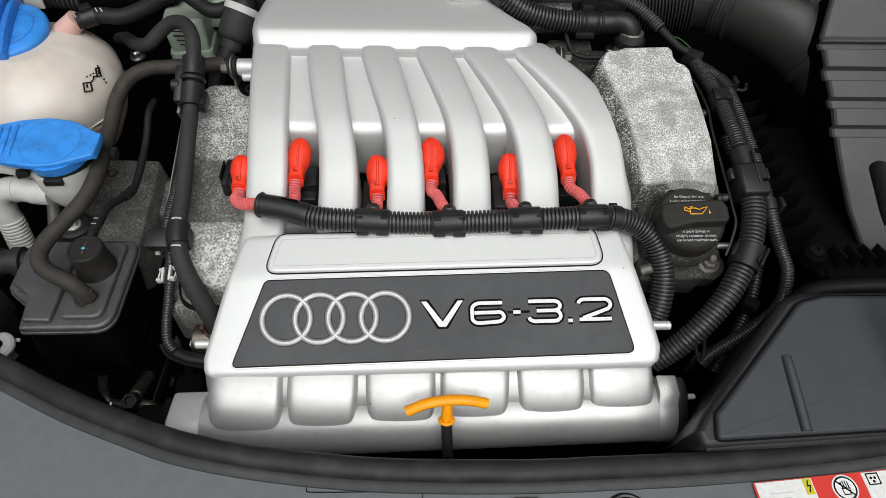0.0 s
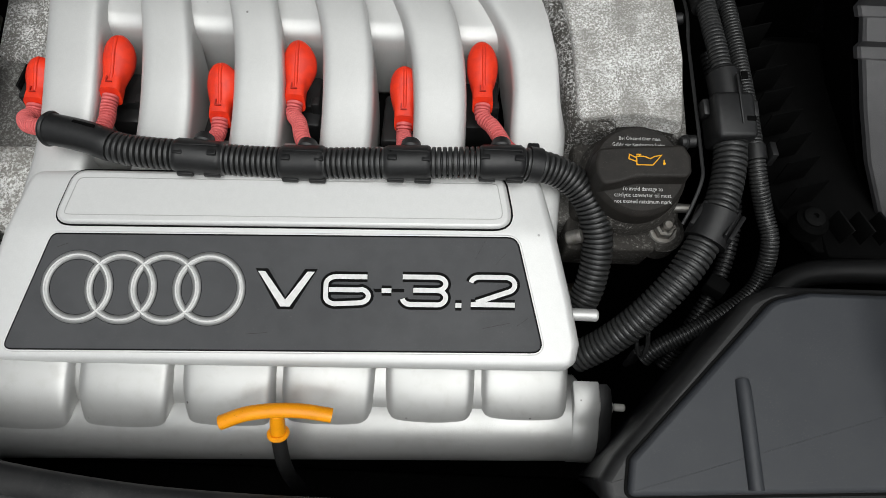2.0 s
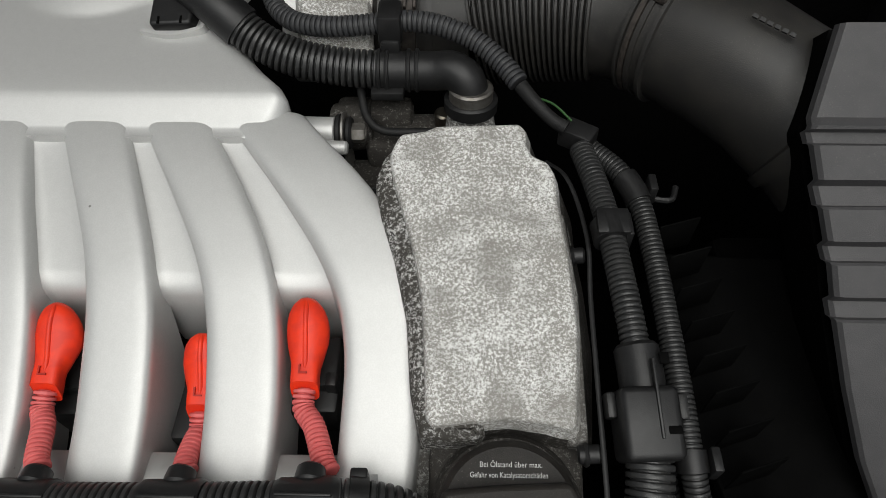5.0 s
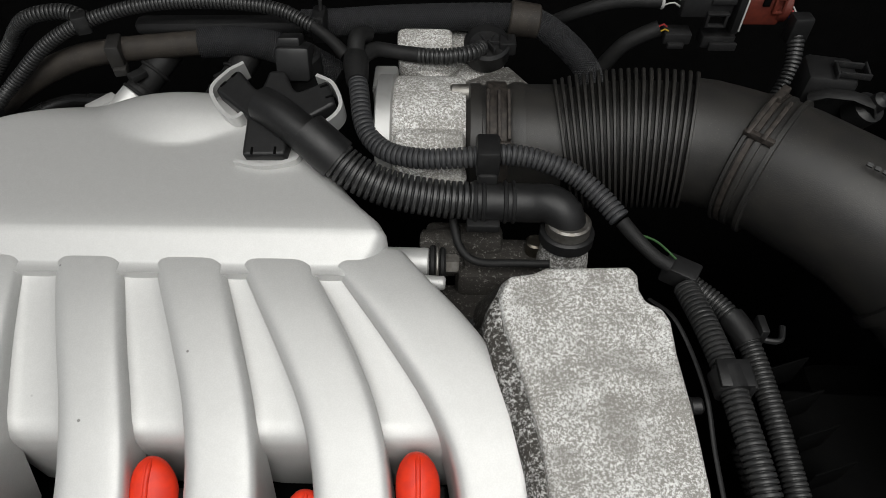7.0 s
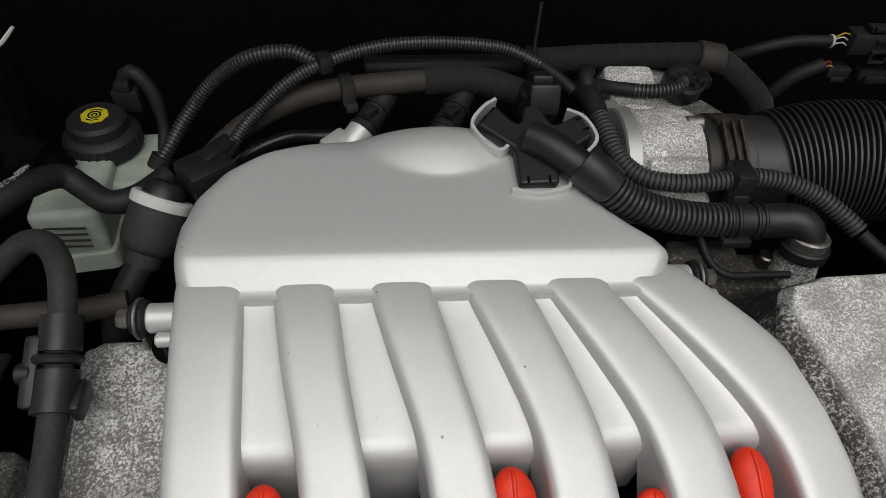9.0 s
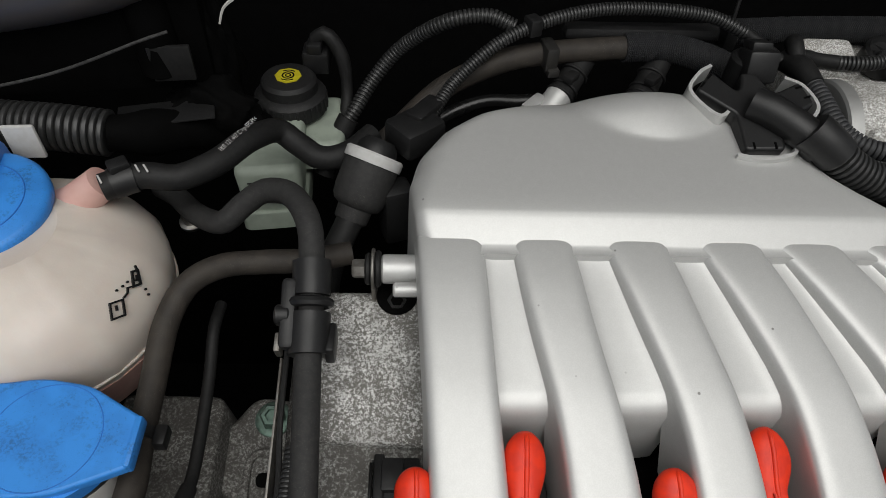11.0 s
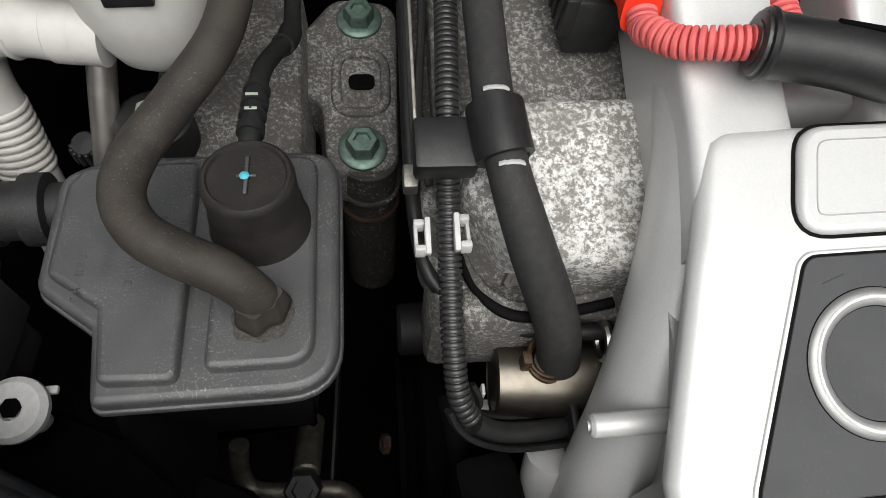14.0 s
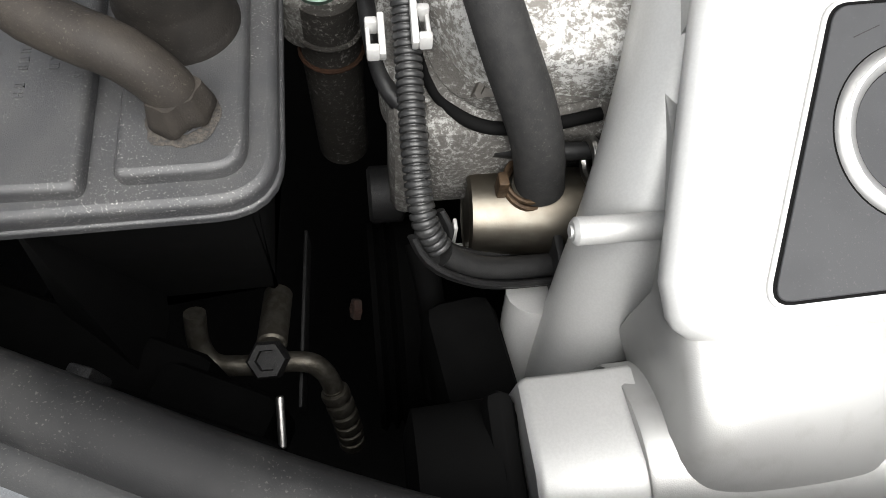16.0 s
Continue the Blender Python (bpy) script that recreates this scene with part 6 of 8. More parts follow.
# ---- engine mount ----
mt = thing("engine_mount_bracket", (-0.29, 0.55, 0.75), "cast aluminium engine mount arm with green bolts", "engine mount", shift=(-0.0045, -0.001, 0.0))
MP = Plane((-0.283, 0.548, 0.846), (1, 0, 0), (0, 1, 0.17))
part("arm", slab(MP, rounded([(-0.018, -0.058), (0.020, -0.058), (0.024, 0.058), (-0.014, 0.062), (-0.030, 0.040), (-0.05, 0.035), (-0.05, 0.0), (-0.022, -0.012)], [0.016, 0.014, 0.016, 0.016, 0.01, 0.008, 0.01, 0.012], 5), -0.03, 0.0, 0.004, draft=0.003), ALU_D, mt)
part("pocket_rim", sweep([MP.at(u, v, 0.0004) for u, v in rounded([(-0.013, -0.020), (0.015, -0.020), (0.015, 0.020), (-0.013, 0.020)], 0.012, 6) * 2][:30], [0.0030] * 30, 10, False), ALU_D, mt)
part("slot", slab(MP, rounded([(-0.006, -0.005), (0.009, -0.005), (0.009, 0.005), (-0.006, 0.005)], 0.0045, 4), 0.0006, 0.0016), DEEP, mt)
for v in (-0.043, 0.044):
    part("green_bolt", hexbolt(MP.at(0.001, v, 0.002), MP.n, 0.0092, 0.009, 0.0135), GREENBOLT, mt, "green passivated flange bolt")
part("post", join(cyl((-0.279, 0.505, 0.70), (-0.279, 0.503, 0.836), 0.0165), torus((-0.279, 0.503, 0.812), (0, 0, 1), 0.0168, 0.0015, 24, 6)), ALU_T, mt)
part("rust_ring", torus((-0.279, 0.5035, 0.795), (0, 0, 1), 0.0165, 0.0018, 24, 6), RUST, mt)

sup = thing("support_plate", (-0.34, 0.54, 0.75), "grey cast support plate under the hoses", "support plate")
SP = Plane((-0.345, 0.54, 0.872), (1, 0, 0), (0, 1, 0.12))
part("plate", slab(SP, rounded([(-0.045, -0.085), (0.029, -0.085), (0.027, 0.056), (-0.045, 0.058)], 0.008, 4), -0.06, 0.0, 0.004, draft=0.002), ALU_D, sup)
part("lug", turned((-0.383, 0.4895, 0.8785), (0, 0, 1), [(0.018, -0.03), (0.018, 0.004), (0.015, 0.006)], 28), PLASTIC, sup)
part("plated_bolt", hexbolt((-0.3825, 0.4885, 0.8855), (0, 0, 1), 0.0064, 0.006, 0.0085), mat("pale_plated_steel", (0.50, 0.54, 0.48), 0.4, 0.5, (0.40, 0.42, 0.38), 200, 0.6), sup, "plated hex bolt")
part("bolt_hole", torus(SP.at(-0.025, 0.035, 0.0005), SP.n, 0.005, 0.0015, 20, 6), ALU_T, sup)
part("front_notch", box((-0.325, 0.452, 0.868), (0.012, 0.02, 0.016), 0.002), SLEEVE, sup)

# ---- washer filler ----
wf = thing("washer_filler", (-0.38, 0.5, 0.80), "ivory plastic washer filler neck with a blue flip cap", "washer filler", shift=(-0.0025, 0.0, 0.002))
part("neck", turned((-0.3655, 0.5000, 0.893), (-0.05, 0.14, 1), [(0.006, 0.014), (0.014, 0.0165), (0.0205, 0.022), (0.0255, 0.032), (0.0280, 0.045), (0.0288, 0.062)], 36), IVORY, wf)
part("side_tab", slab(Plane((-0.43, 0.505, 0.952), (1, 0, 0), (0, 1, 0)), rounded([(-0.0255, 0.0035), (0.026, -0.0080), (0.05, -0.012), (0.06, 0.02), (-0.020, 0.027), (-0.0345, 0.0260), (-0.0385, 0.0180)], [0.02, 0.05, 0.01, 0.01, 0.02, 0.006, 0.006], 5), -0.006, 0.0, 0.002), IVORY, wf)
part("tab_bolt", hexbolt((-0.4390, 0.511, 0.953), (0, 0, 1), 0.004, 0.004, 0.006), PLASTIC, wf)
part("elbow", tube([(-0.385, 0.494, 0.926), (-0.400, 0.4955, 0.927), (-0.418, 0.4985, 0.9275), (-0.4335, 0.5000, 0.925), (-0.4445, 0.4985, 0.915), (-0.4475, 0.4955, 0.900), (-0.4470, 0.493, 0.885)], 0.0128, 0.004, 24), IVORY, wf)
part("elbow_rib", torus((-0.4215, 0.4988, 0.9272), (1, -0.12, 0.05), 0.0126, 0.0014, 28, 8), IVORY, wf)
part("spout_lip", turned((-0.4060, 0.4962, 0.9270), (1, -0.10, 0), [(0.0126, 0), (0.0133, 0.0008), (0.0134, 0.0100), (0.0126, 0.0112)], 28), IVORY, wf)
part("bellows", ribbed([(-0.4470, 0.4935, 0.888), (-0.4462, 0.489, 0.872), (-0.4455, 0.4845, 0.858), (-0.4450, 0.482, 0.850)], 0.0134, 0.0040, 0.0014, 24), IVORY, wf)
part("lower_tube", tube([(-0.4452, 0.483, 0.853), (-0.4435, 0.474, 0.825), (-0.443, 0.464, 0.79)], 0.0122, 0.006, 22), IVORY, wf)
WP = Plane((-0.3725, 0.5115, 0.977), (1, -0.01, 0.0), (0, 1, 0.10))
fc = part("flip_cap", slab(WP, rounded([(-0.057, -0.019), (-0.032, -0.0265), (-0.008, -0.0300), (0.014, -0.0285), (0.032, -0.0215), (0.0488, -0.0145), (0.0478, 0.0130), (0.034, 0.0205), (0.018, 0.0295), (-0.008, 0.0335), (-0.036, 0.0295), (-0.0620, 0.0205)], [0.007, 0.05, 0.05, 0.04, 0.05, 0.002, 0.002, 0.04, 0.04, 0.05, 0.05, 0.007], 5), -0.002, 0.004, 0.0018), BLUE_L, wf, "light blue flip cap")
part("cap_skirt", turned(WP.at(0.006, -0.001, -0.013), WP.n, [(0.027, 0), (0.030, 0.0012), (0.0308, 0.012)], 40), BLUE_L, fc)
part("gasket", turned(WP.at(0.006, -0.002, -0.023), WP.n, [(0.0265, 0), (0.028, 0.004), (0.028, 0.011)], 36), SLEEVE, fc)
part("cap_ring_line", torus(WP.at(0.0030, 0.0010, 0.0039), WP.n, 0.0285, 0.0004, 64, 6), BLUE, fc)
for k in range(4):
    part("grip_rib", sweep([WP.at(-0.0530 - 0.0042 * f + 0.0072 * k, (-0.014 - 0.0012 * k) * (1 - f) + (0.0165 + 0.0022 * k) * f, 0.0040) for f in (0, 0.012, 0.04, 0.5, 0.96, 0.988, 1)], [0.0006, 0.0015, 0.0020, 0.0021, 0.0020, 0.0015, 0.0006], 12), BLUE_L, fc)
part("lift_tab", box(WP.at(0.0478, -0.0008, 0.0002), (0.0045, 0.0275, 0.0100), 0.0020, WP.turn()), BLUE_L, fc)
for u, v in ((-0.0270, -0.0215), (0.0070, -0.0310)):
    part("gasket_lug", box(WP.at(u, v, -0.0180), (0.011 if u < 0 else 0.018, 0.008, 0.007), 0.001, rotz(20 if u < 0 else 4)), SLEEVE, fc)

# ---- coolant tank ----
tk = thing("coolant_tank", (-0.40, 0.60, 0.92), "milky spherical coolant expansion tank with a blue screw cap", "coolant tank", shift=(-0.0213, 0.0243, -0.0388), grow=1.157)
TC = Vector((-0.4045, 0.598, 0.995))
prof = []
for a in np.linspace(-60, 68, 26):
    r, h = 0.0730 * math.cos(radians(a)), (0.047 if a > 0 else 0.075) * math.sin(radians(a))
    prof.append((r, h))
V, F = turned(TC, (0, 0, 1), prof, 64)
V2 = []
for p in V:
    q = Vector(p) - TC
    an = math.atan2(q.y, q.x)
    rib = 0.0010 * max(0, math.cos(an * 9)) ** 24 * (1 if q.z > -0.02 else 0)
    V2.append(tuple(TC + q * (1 + rib / 0.07)))
part("bottle", (V2, F), TANK, tk, angle=80)
part("seam", torus(TC + Vector((0, 0, -0.014)), (0, 0, 1), 0.0722, 0.0009, 64, 8), TANK, tk)
part("coolant_level", turned(TC, (0, 0, 1), [(0.05, -0.0655), (0.0650, -0.038), (0.0712, -0.020)], 48), PINKISH, tk, "pinkish coolant shining through")
part("neck", turned((-0.4220, 0.611, 1.024), (0, 0, 1), [(0.0385, 0), (0.0375, 0.010), (0.0350, 0.0125)], 40), TANK, tk)
KC = Vector((-0.4205, 0.6125, 1.0380))
TILT = Matrix.Translation(KC) @ Matrix.Rotation(radians(7), 4, "X") @ Matrix.Translation(-KC)
kc = part("screw_cap", turned(KC, TILT.to_3x3() @ Vector((0, 0, 1)), [(0.0355, -0.004), (0.0360, 0), (0.0368, 0.001), (0.0370, 0.0045), (0.0360, 0.0066), (0.0335, 0.0080), (0.0, 0.0105)], 56), BLUE_L, tk, "blue screw cap with a grip bar")
GB = rotz(99)
for d in (-0.0054, 0.0054):
    part("grip_bar", move(loft([[tuple(KC + GB @ Vector((x, d + e * w, z))) for e, z in ((-1, 0.001), (-1, 0.0068 + h), (-0.55, 0.0095 + h), (0.55, 0.0095 + h), (1, 0.0068 + h), (1, 0.001))] for x, w, h in ((-0.0395, 0.0030, 0.0), (-0.0385, 0.0036, 0.0032), (-0.020, 0.0040, 0.0072), (0.0, 0.0042, 0.0080), (0.020, 0.0040, 0.0072), (0.0385, 0.0036, 0.0032), (0.0395, 0.0030, 0.0))]), TILT), BLUE, kc, angle=50)
part("cap_ring_line", move(torus(KC + Vector((0, 0, 0.0088)), (0, 0, 1), 0.0255, 0.0004, 48, 6), TILT), BLUE, kc)
KP = Plane(KC + Vector((-0.019, 0.008, 0.0097)), (0.95, 0.15, 0.05), (-0.15, 0.95, 0.0))
part("worn_sign", move(join(stroke(KP, [(-0.0055, -0.004), (0.0045, -0.004), (-0.0005, 0.0045)], 0.0005, 0.0, 0.0003, True), stroke(KP, [(-0.0028, -0.0025), (0.0020, -0.0022)], 0.0012, 0.0, 0.0003), stroke(KP, [(-0.0015, 0.0), (0.0012, 0.0008)], 0.0010, 0.0, 0.0003)), TILT), PLASTIC, kc, "worn dark print")
part("nozzle", turned((-0.3900, 0.6280, 1.0215), (0.78, 0.13, 0.61), [(0.0210, -0.004), (0.0165, 0.002), (0.0125, 0.007), (0.0105, 0.014), (0.0092, 0.0345), (0.0060, 0.035)], 28), PINKISH, tk, "pink-stained hose nozzle")
for x, y, z, a in ((-0.4355, 0.692, 1.029, 4), (-0.4860, 0.680, 1.020, -8)):
    p = BASE[tk.name] + (Vector((x, y, z)) - tk.location) / GROW[tk.name]
    part("lug", box(p, (0.0175, 0.003, 0.022), 0.0014, rotz(a)), PALECLIP, tk)
# faint leaflet mark on the flank: a small panel of plain printed strokes
MK = Plane((-0.3425, 0.5775, 1.0163), (0.32, 0.945, 0.0), (-0.56, 0.19, 0.81))
MK2 = Plane(MK.o, MK.u * 0.82 - MK.v * 0.57, MK.u * 0.57 + MK.v * 0.82)
part("printed_mark", join(stroke(MK2, [(-0.0105, -0.0115), (-0.0035, -0.0108), (-0.0025, -0.0030), (-0.0095, -0.0036)], 0.0010, 0, 0.0012, True), stroke(MK2, [(-0.0066, -0.0050), (-0.0068, -0.0078)], 0.0011, 0, 0.0012), stroke(MK2, [(-0.0018, -0.0022), (0.0010, -0.0002), (0.0016, 0.0022), (0.0042, 0.0024)], 0.0009, 0, 0.0012), stroke(MK2, [(0.0050, 0.0022), (0.0090, 0.0028), (0.0094, 0.0100), (0.0062, 0.0098)], 0.0012, 0, 0.0012, True), stroke(MK2, [(0.0068, 0.0050), (0.0080, 0.0052), (0.0082, 0.0078)], 0.0011, 0, 0.0012), stroke(MK2, [(0.0092, 0.0102), (0.0086, 0.0128)], 0.0010, 0, 0.0012), *[turned(MK2.at(u, v, 0), MK2.n, [(0.0007, 0), (0.0007, 0.0012)], 8) for u, v in ((0.0108, -0.0006), (0.0116, -0.0036), (-0.0006, 0.0036), (-0.0042, 0.0022), (0.0024, 0.0052))]), GLOSS, tk, "worn black print")

eh = thing("breather_hose", (-0.30, 0.68, 0.98), "black rubber hose with white printing from tank to valve", "hose")
EP = [(-0.376, 0.655, 1.0245), (-0.355, 0.665, 1.026), (-0.333, 0.667, 1.0235), (-0.312, 0.681, 1.025), (-0.296, 0.703, 1.026), (-0.282, 0.726, 1.017), (-0.268, 0.723, 1.008), (-0.251, 0.714, 1.003), (-0.233, 0.720, 1.003), (-0.216, 0.740, 1.005)]
part("hose", tube(EP, 0.0086, 0.005, 20, 0.03), RUBBER, eh)
q = spline(EP, 0.002)
for k, dx in ((1, 0.0), (12, 0.0), (13, 0.003)):
    part("white_mark", box(Vector(q[k]) + Vector((dx, -0.003, 0.0084)), (0.0012, 0.008, 0.0012), 0.0003, rotz(35)), PALECLIP, eh)
part("hose_clamp", join(sweep(q[3:11], [0.0098] * 8, 20), box(Vector(q[6]) + Vector((0, 0.002, 0.0105)), (0.012, 0.010, 0.006), 0.0012, rotz(35))), SLEEVE, eh)
EPL = Plane((-0.2995, 0.6965, 1.0362), (0.38, 0.92, -0.05), (-0.80, 0.36, 0.48))
part("printing", join(lettering(EPL, "1K0 121 447 C >p-EPDM<", 0.0, 0.0, 0.0044, 0.0, 0.85)), PALECLIP, eh, "white printed characters")

# valve with a pale ring
vv = thing("purge_valve", (-0.21, 0.70, 0.96), "dark grey cylindrical valve with a pale plastic ring", "valve", shift=(-0.002, 0.007, -0.006))
AX = (0.35, 0.62, 0.70)
VO = Vector((-0.222, 0.684, 0.992))
part("body", turned(VO, AX, [(0.010, -0.018), (0.012, -0.016), (0.0125, -0.007), (0.0165, -0.005), (0.0185, -0.001), (0.0195, 0.006), (0.0195, 0.026), (0.019, 0.027)], 36), HOSE, vv)
part("pale_ring", turned(VO, AX, [(0.0205, 0.026), (0.0208, 0.027), (0.0208, 0.0325), (0.0195, 0.034)], 36), PALECLIP, vv)
part("head", join(turned(VO, AX, [(0.015, 0.034), (0.0135, 0.040), (0.010, 0.044)], 30), box((-0.183, 0.722, 1.022), (0.035, 0.03, 0.022), 0.004, rotz(40)), box((-0.176, 0.735, 1.03), (0.014, 0.03, 0.012), 0.002, rotz(-35))), SLEEVE, vv)
part("lower_hose", tube([(-0.226, 0.676, 0.984), (-0.236, 0.655, 0.972), (-0.243, 0.640, 0.955), (-0.248, 0.63, 0.91)], 0.0095, 0.005, 16), RUBBER, vv)
part("connector", box((-0.196, 0.690, 0.975), (0.022, 0.02, 0.05), 0.004, rotz(20)), SLEEVE, vv)

# ---- brake fluid reservoir ----
br = thing("brake_fluid_reservoir", (-0.29, 0.78, 0.88), "greenish translucent brake fluid reservoir with a black cap", "fluid reservoir", shift=(0, -0.004, 0.01))
part("body", join(slab(Plane((-0.293, 0.765, 0.922), (1, 0.1, 0), (-0.1, 1, 0)), rounded([(-0.03, -0.038), (0.02, -0.036), (0.022, 0.03), (-0.03, 0.03)], 0.008), 0, 0.050, 0.006, draft=-0.003), slab(Plane((-0.272, 0.80, 0.938), (1, 0.1, 0), (-0.1, 1, 0)), rounded([(-0.04, -0.03), (0.028, -0.03), (0.03, 0.04), (-0.04, 0.04)], 0.01), 0, 0.024, 0.006)), BRAKE, br)
part("base_rim", slab(Plane((-0.293, 0.765, 0.912), (1, 0.1, 0), (-0.1, 1, 0)), rounded([(-0.031, -0.039), (0.021, -0.037), (0.023, 0.031), (-0.031, 0.031)], 0.008), 0, 0.018, 0.002), BRAKE, br)
for k in range(4):
    part("print_bar", box((-0.295 + 0.001 * k, 0.7262 - 0.0003 * k, 0.960 - 0.006 * k), (0.030 - 0.002 * k, 0.001, 0.0014), 0), HOSE, br)
CB = Vector((-0.288, 0.818, 0.966))
bc = part("screw_cap", turned(CB, (0, 0, 1), [(0.029, 0), (0.029, 0.013), (0.0265, 0.016), (0.0225, 0.017), (0.0225, 0.025), (0.020, 0.028), (0.0, 0.029)], 40), PLASTIC, br, "black knurled cap with a yellow sticker")
part("knurl", join(*[box(CB + Vector((0.029 * math.cos(a), 0.029 * math.sin(a), 0.0065)), (0.002, 0.0022, 0.012), 0.0005, rotz(math.degrees(a))) for a in np.linspace(0, 2 * math.pi, 30, endpoint=False)]), PLASTIC, bc)
part("sticker", turned(CB + Vector((0, 0, 0.0288)), (0, 0, 1), [(0.0108, 0), (0.0108, 0.0006)], 8), YELLOW, bc)
part("sticker_sign", join(torus(CB + Vector((0, 0, 0.0296)), (0, 0, 1), 0.0045, 0.0007, 24, 6, 0.4), torus(CB + Vector((0, 0, 0.0296)), (0, 0, 1), 0.0072, 0.0006, 12, 6, 0.4, (-40, 40)), torus(CB + Vector((0, 0, 0.0296)), (0, 0, 1), 0.0072, 0.0006, 12, 6, 0.4, (140, 220)), torus(CB + Vector((0, 0, 0.0296)), (0, 0, 1), 0.002, 0.0006, 16, 6, 0.4)), GLOSS, bc)
sk = thing("screw_stud", (-0.345, 0.722, 0.93), "bright round-headed stud beside the tank", "stud")
part("head", turned((-0.352, 0.705, 0.945), (0, -0.2, 1), [(0.009, 0), (0.009, 0.003), (0.006, 0.0035), (0.006, 0.010), (0.004, 0.012)], 20), METAL, sk)

# ---- throttle body and intake pipe ----
tb = thing("throttle_body", (0.14, 0.73, 0.98), "corroded cast aluminium throttle body with a sensor plug", "throttle body")
part("bore_housing", turned((0.114, 0.727, 1.020), (1, 0, 0), [(0.040, 0), (0.042, 0.002), (0.042, 0.042), (0.040, 0.046)], 40), ALU_R, tb)
part("front_boss", box((0.1375, 0.697, 1.026), (0.045, 0.03, 0.05), 0.006, rotx(-20)), ALU_R, tb)
part("lower_lug", turned((0.147, 0.684, 1.020), (0, -0.3, 1), [(0.014, 0), (0.014, 0.010), (0.011, 0.012)], 24), ALU_R, tb)
part("motor_housing", slab(Plane((0.152, 0.795, 1.028), (1, 0, 0), (0, 1, 0.25)), rounded([(-0.037, -0.035), (0.037, -0.030), (0.037, 0.030), (-0.036, 0.040)], 0.01, 4), -0.05, 0.008, 0.004), ALU_R, tb)
part("motor_dome", turned((0.138, 0.795, 1.035), (0, -0.25, 1), [(0.02, 0), (0.02, 0.008), (0.014, 0.012), (0.0, 0.014)], 28), ALU_R, tb)
part("top_plate", slab(Plane((0.135, 0.790, 1.046), (1, 0, 0), (0, 1, 0.35)), rounded([(-0.022, -0.012), (0.016, -0.016), (0.016, 0.020), (-0.024, 0.020)], 0.006, 3), -0.02, 0.004, 0.002), ALU_R, tb)
for k in range(4):
    part("casting_rib", box((0.121 + 0.011 * k, 0.6905, 1.030), (0.0022, 0.012, 0.030), 0.0008, rotx(-20)), ALU_R, tb)
part("web", box((0.180, 0.765, 1.035), (0.045, 0.03, 0.006), 0.002, rotz(32)), ALU_D, tb)
part("flange_ring", turned((0.103, 0.727, 1.020), (1, 0, 0), [(0.041, 0), (0.043, 0.001), (0.043, 0.010), (0.041, 0.011)], 40), SILVER_D, tb)
part("flange_block", box((0.106, 0.757, 1.035), (0.016, 0.026, 0.03), 0.002), SILVER_D, tb)
part("bolt", cyl((0.150, 0.728, 1.058), (0.163, 0.728, 1.058), 0.0055), STEEL_D, tb)
plugp = part("sensor_plug", join(turned((0.1755, 0.798, 1.040), (0, -0.3, 1), [(0.0155, 0), (0.0165, 0.002), (0.0165, 0.014), (0.0145, 0.016), (0.0125, 0.012), (0.0, 0.012)], 32), box((0.190, 0.797, 1.050), (0.012, 0.014, 0.010), 0.0015)), SLEEVE, tb, "black round sensor plug")
part("plug_vanes", join(*[box((0.1755 + 0.006 * math.cos(a), 0.7945 + 0.006 * math.sin(a), 1.0525), (0.010, 0.0016, 0.004), 0.0004, rotz(math.degrees(a))) for a in np.linspace(0, 5.2, 6)]), PLASTIC, plugp)

ip = thing("intake_pipe", (0.28, 0.7, 0.95), "large black plastic intake pipe with concertina bellows", "intake pipe")


def pipe_run(rows, seg=44):
    """Sections of a fat pipe: centre x, y, z and radius."""
    return sweep([r[:3] for r in rows], [r[3] for r in rows], seg)


part("cuff", pipe_run([(0.160, 0.726, 1.018, 0.037), (0.163, 0.726, 1.018, 0.0400), (0.170, 0.726, 1.018, 0.0400), (0.172, 0.726, 1.018, 0.0386), (0.190, 0.726, 1.019, 0.0386), (0.192, 0.726, 1.019, 0.0402), (0.197, 0.726, 1.019, 0.0402), (0.199, 0.726, 1.019, 0.0390), (0.225, 0.723, 1.020, 0.0400)]), INTAKE, ip)
part("hose_clamp", join(turned((0.1735, 0.726, 1.0185), (1, 0, 0), [(0.039, 0), (0.0409, 0.0006), (0.0409, 0.013), (0.039, 0.0136)], 44), *[box((0.1795 + d, 0.708, 1.0566), (0.0022, 0.034, 0.0040), 0.0008, rotx(26)) for d in (-0.006, 0.001, 0.007)], cyl((0.173, 0.692, 1.046), (0.188, 0.692, 1.046), 0.0024)), STRAP, ip, "dusty spring hose clamp")
fold = []
N = 20
for k in range(N):
    for off, dr in ((0.0, -0.0075), (0.36, -0.0075), (0.42, -0.0004), (0.50, 0.0), (0.82, 0.0), (0.90, -0.0004), (0.96, -0.0075)):
        t = (k + off) / N
        fold.append((0.224 + 0.080 * t, 0.723 - 0.012 * t * t, 1.020 + 0.020 * t - 0.005 * t * t, 0.0433 + 0.002 * math.sin(math.pi * t) + dr))
part("bellows", pipe_run(fold, 64), INTAKE, ip)
part("elbow", pipe_run([(0.300, 0.712, 1.035, 0.037), (0.303, 0.7115, 1.035, 0.0395), (0.310, 0.709, 1.036, 0.0392), (0.322, 0.702, 1.037, 0.0390), (0.334, 0.694, 1.038, 0.0390), (0.344, 0.686, 1.039, 0.0390)]), INTAKE, ip)
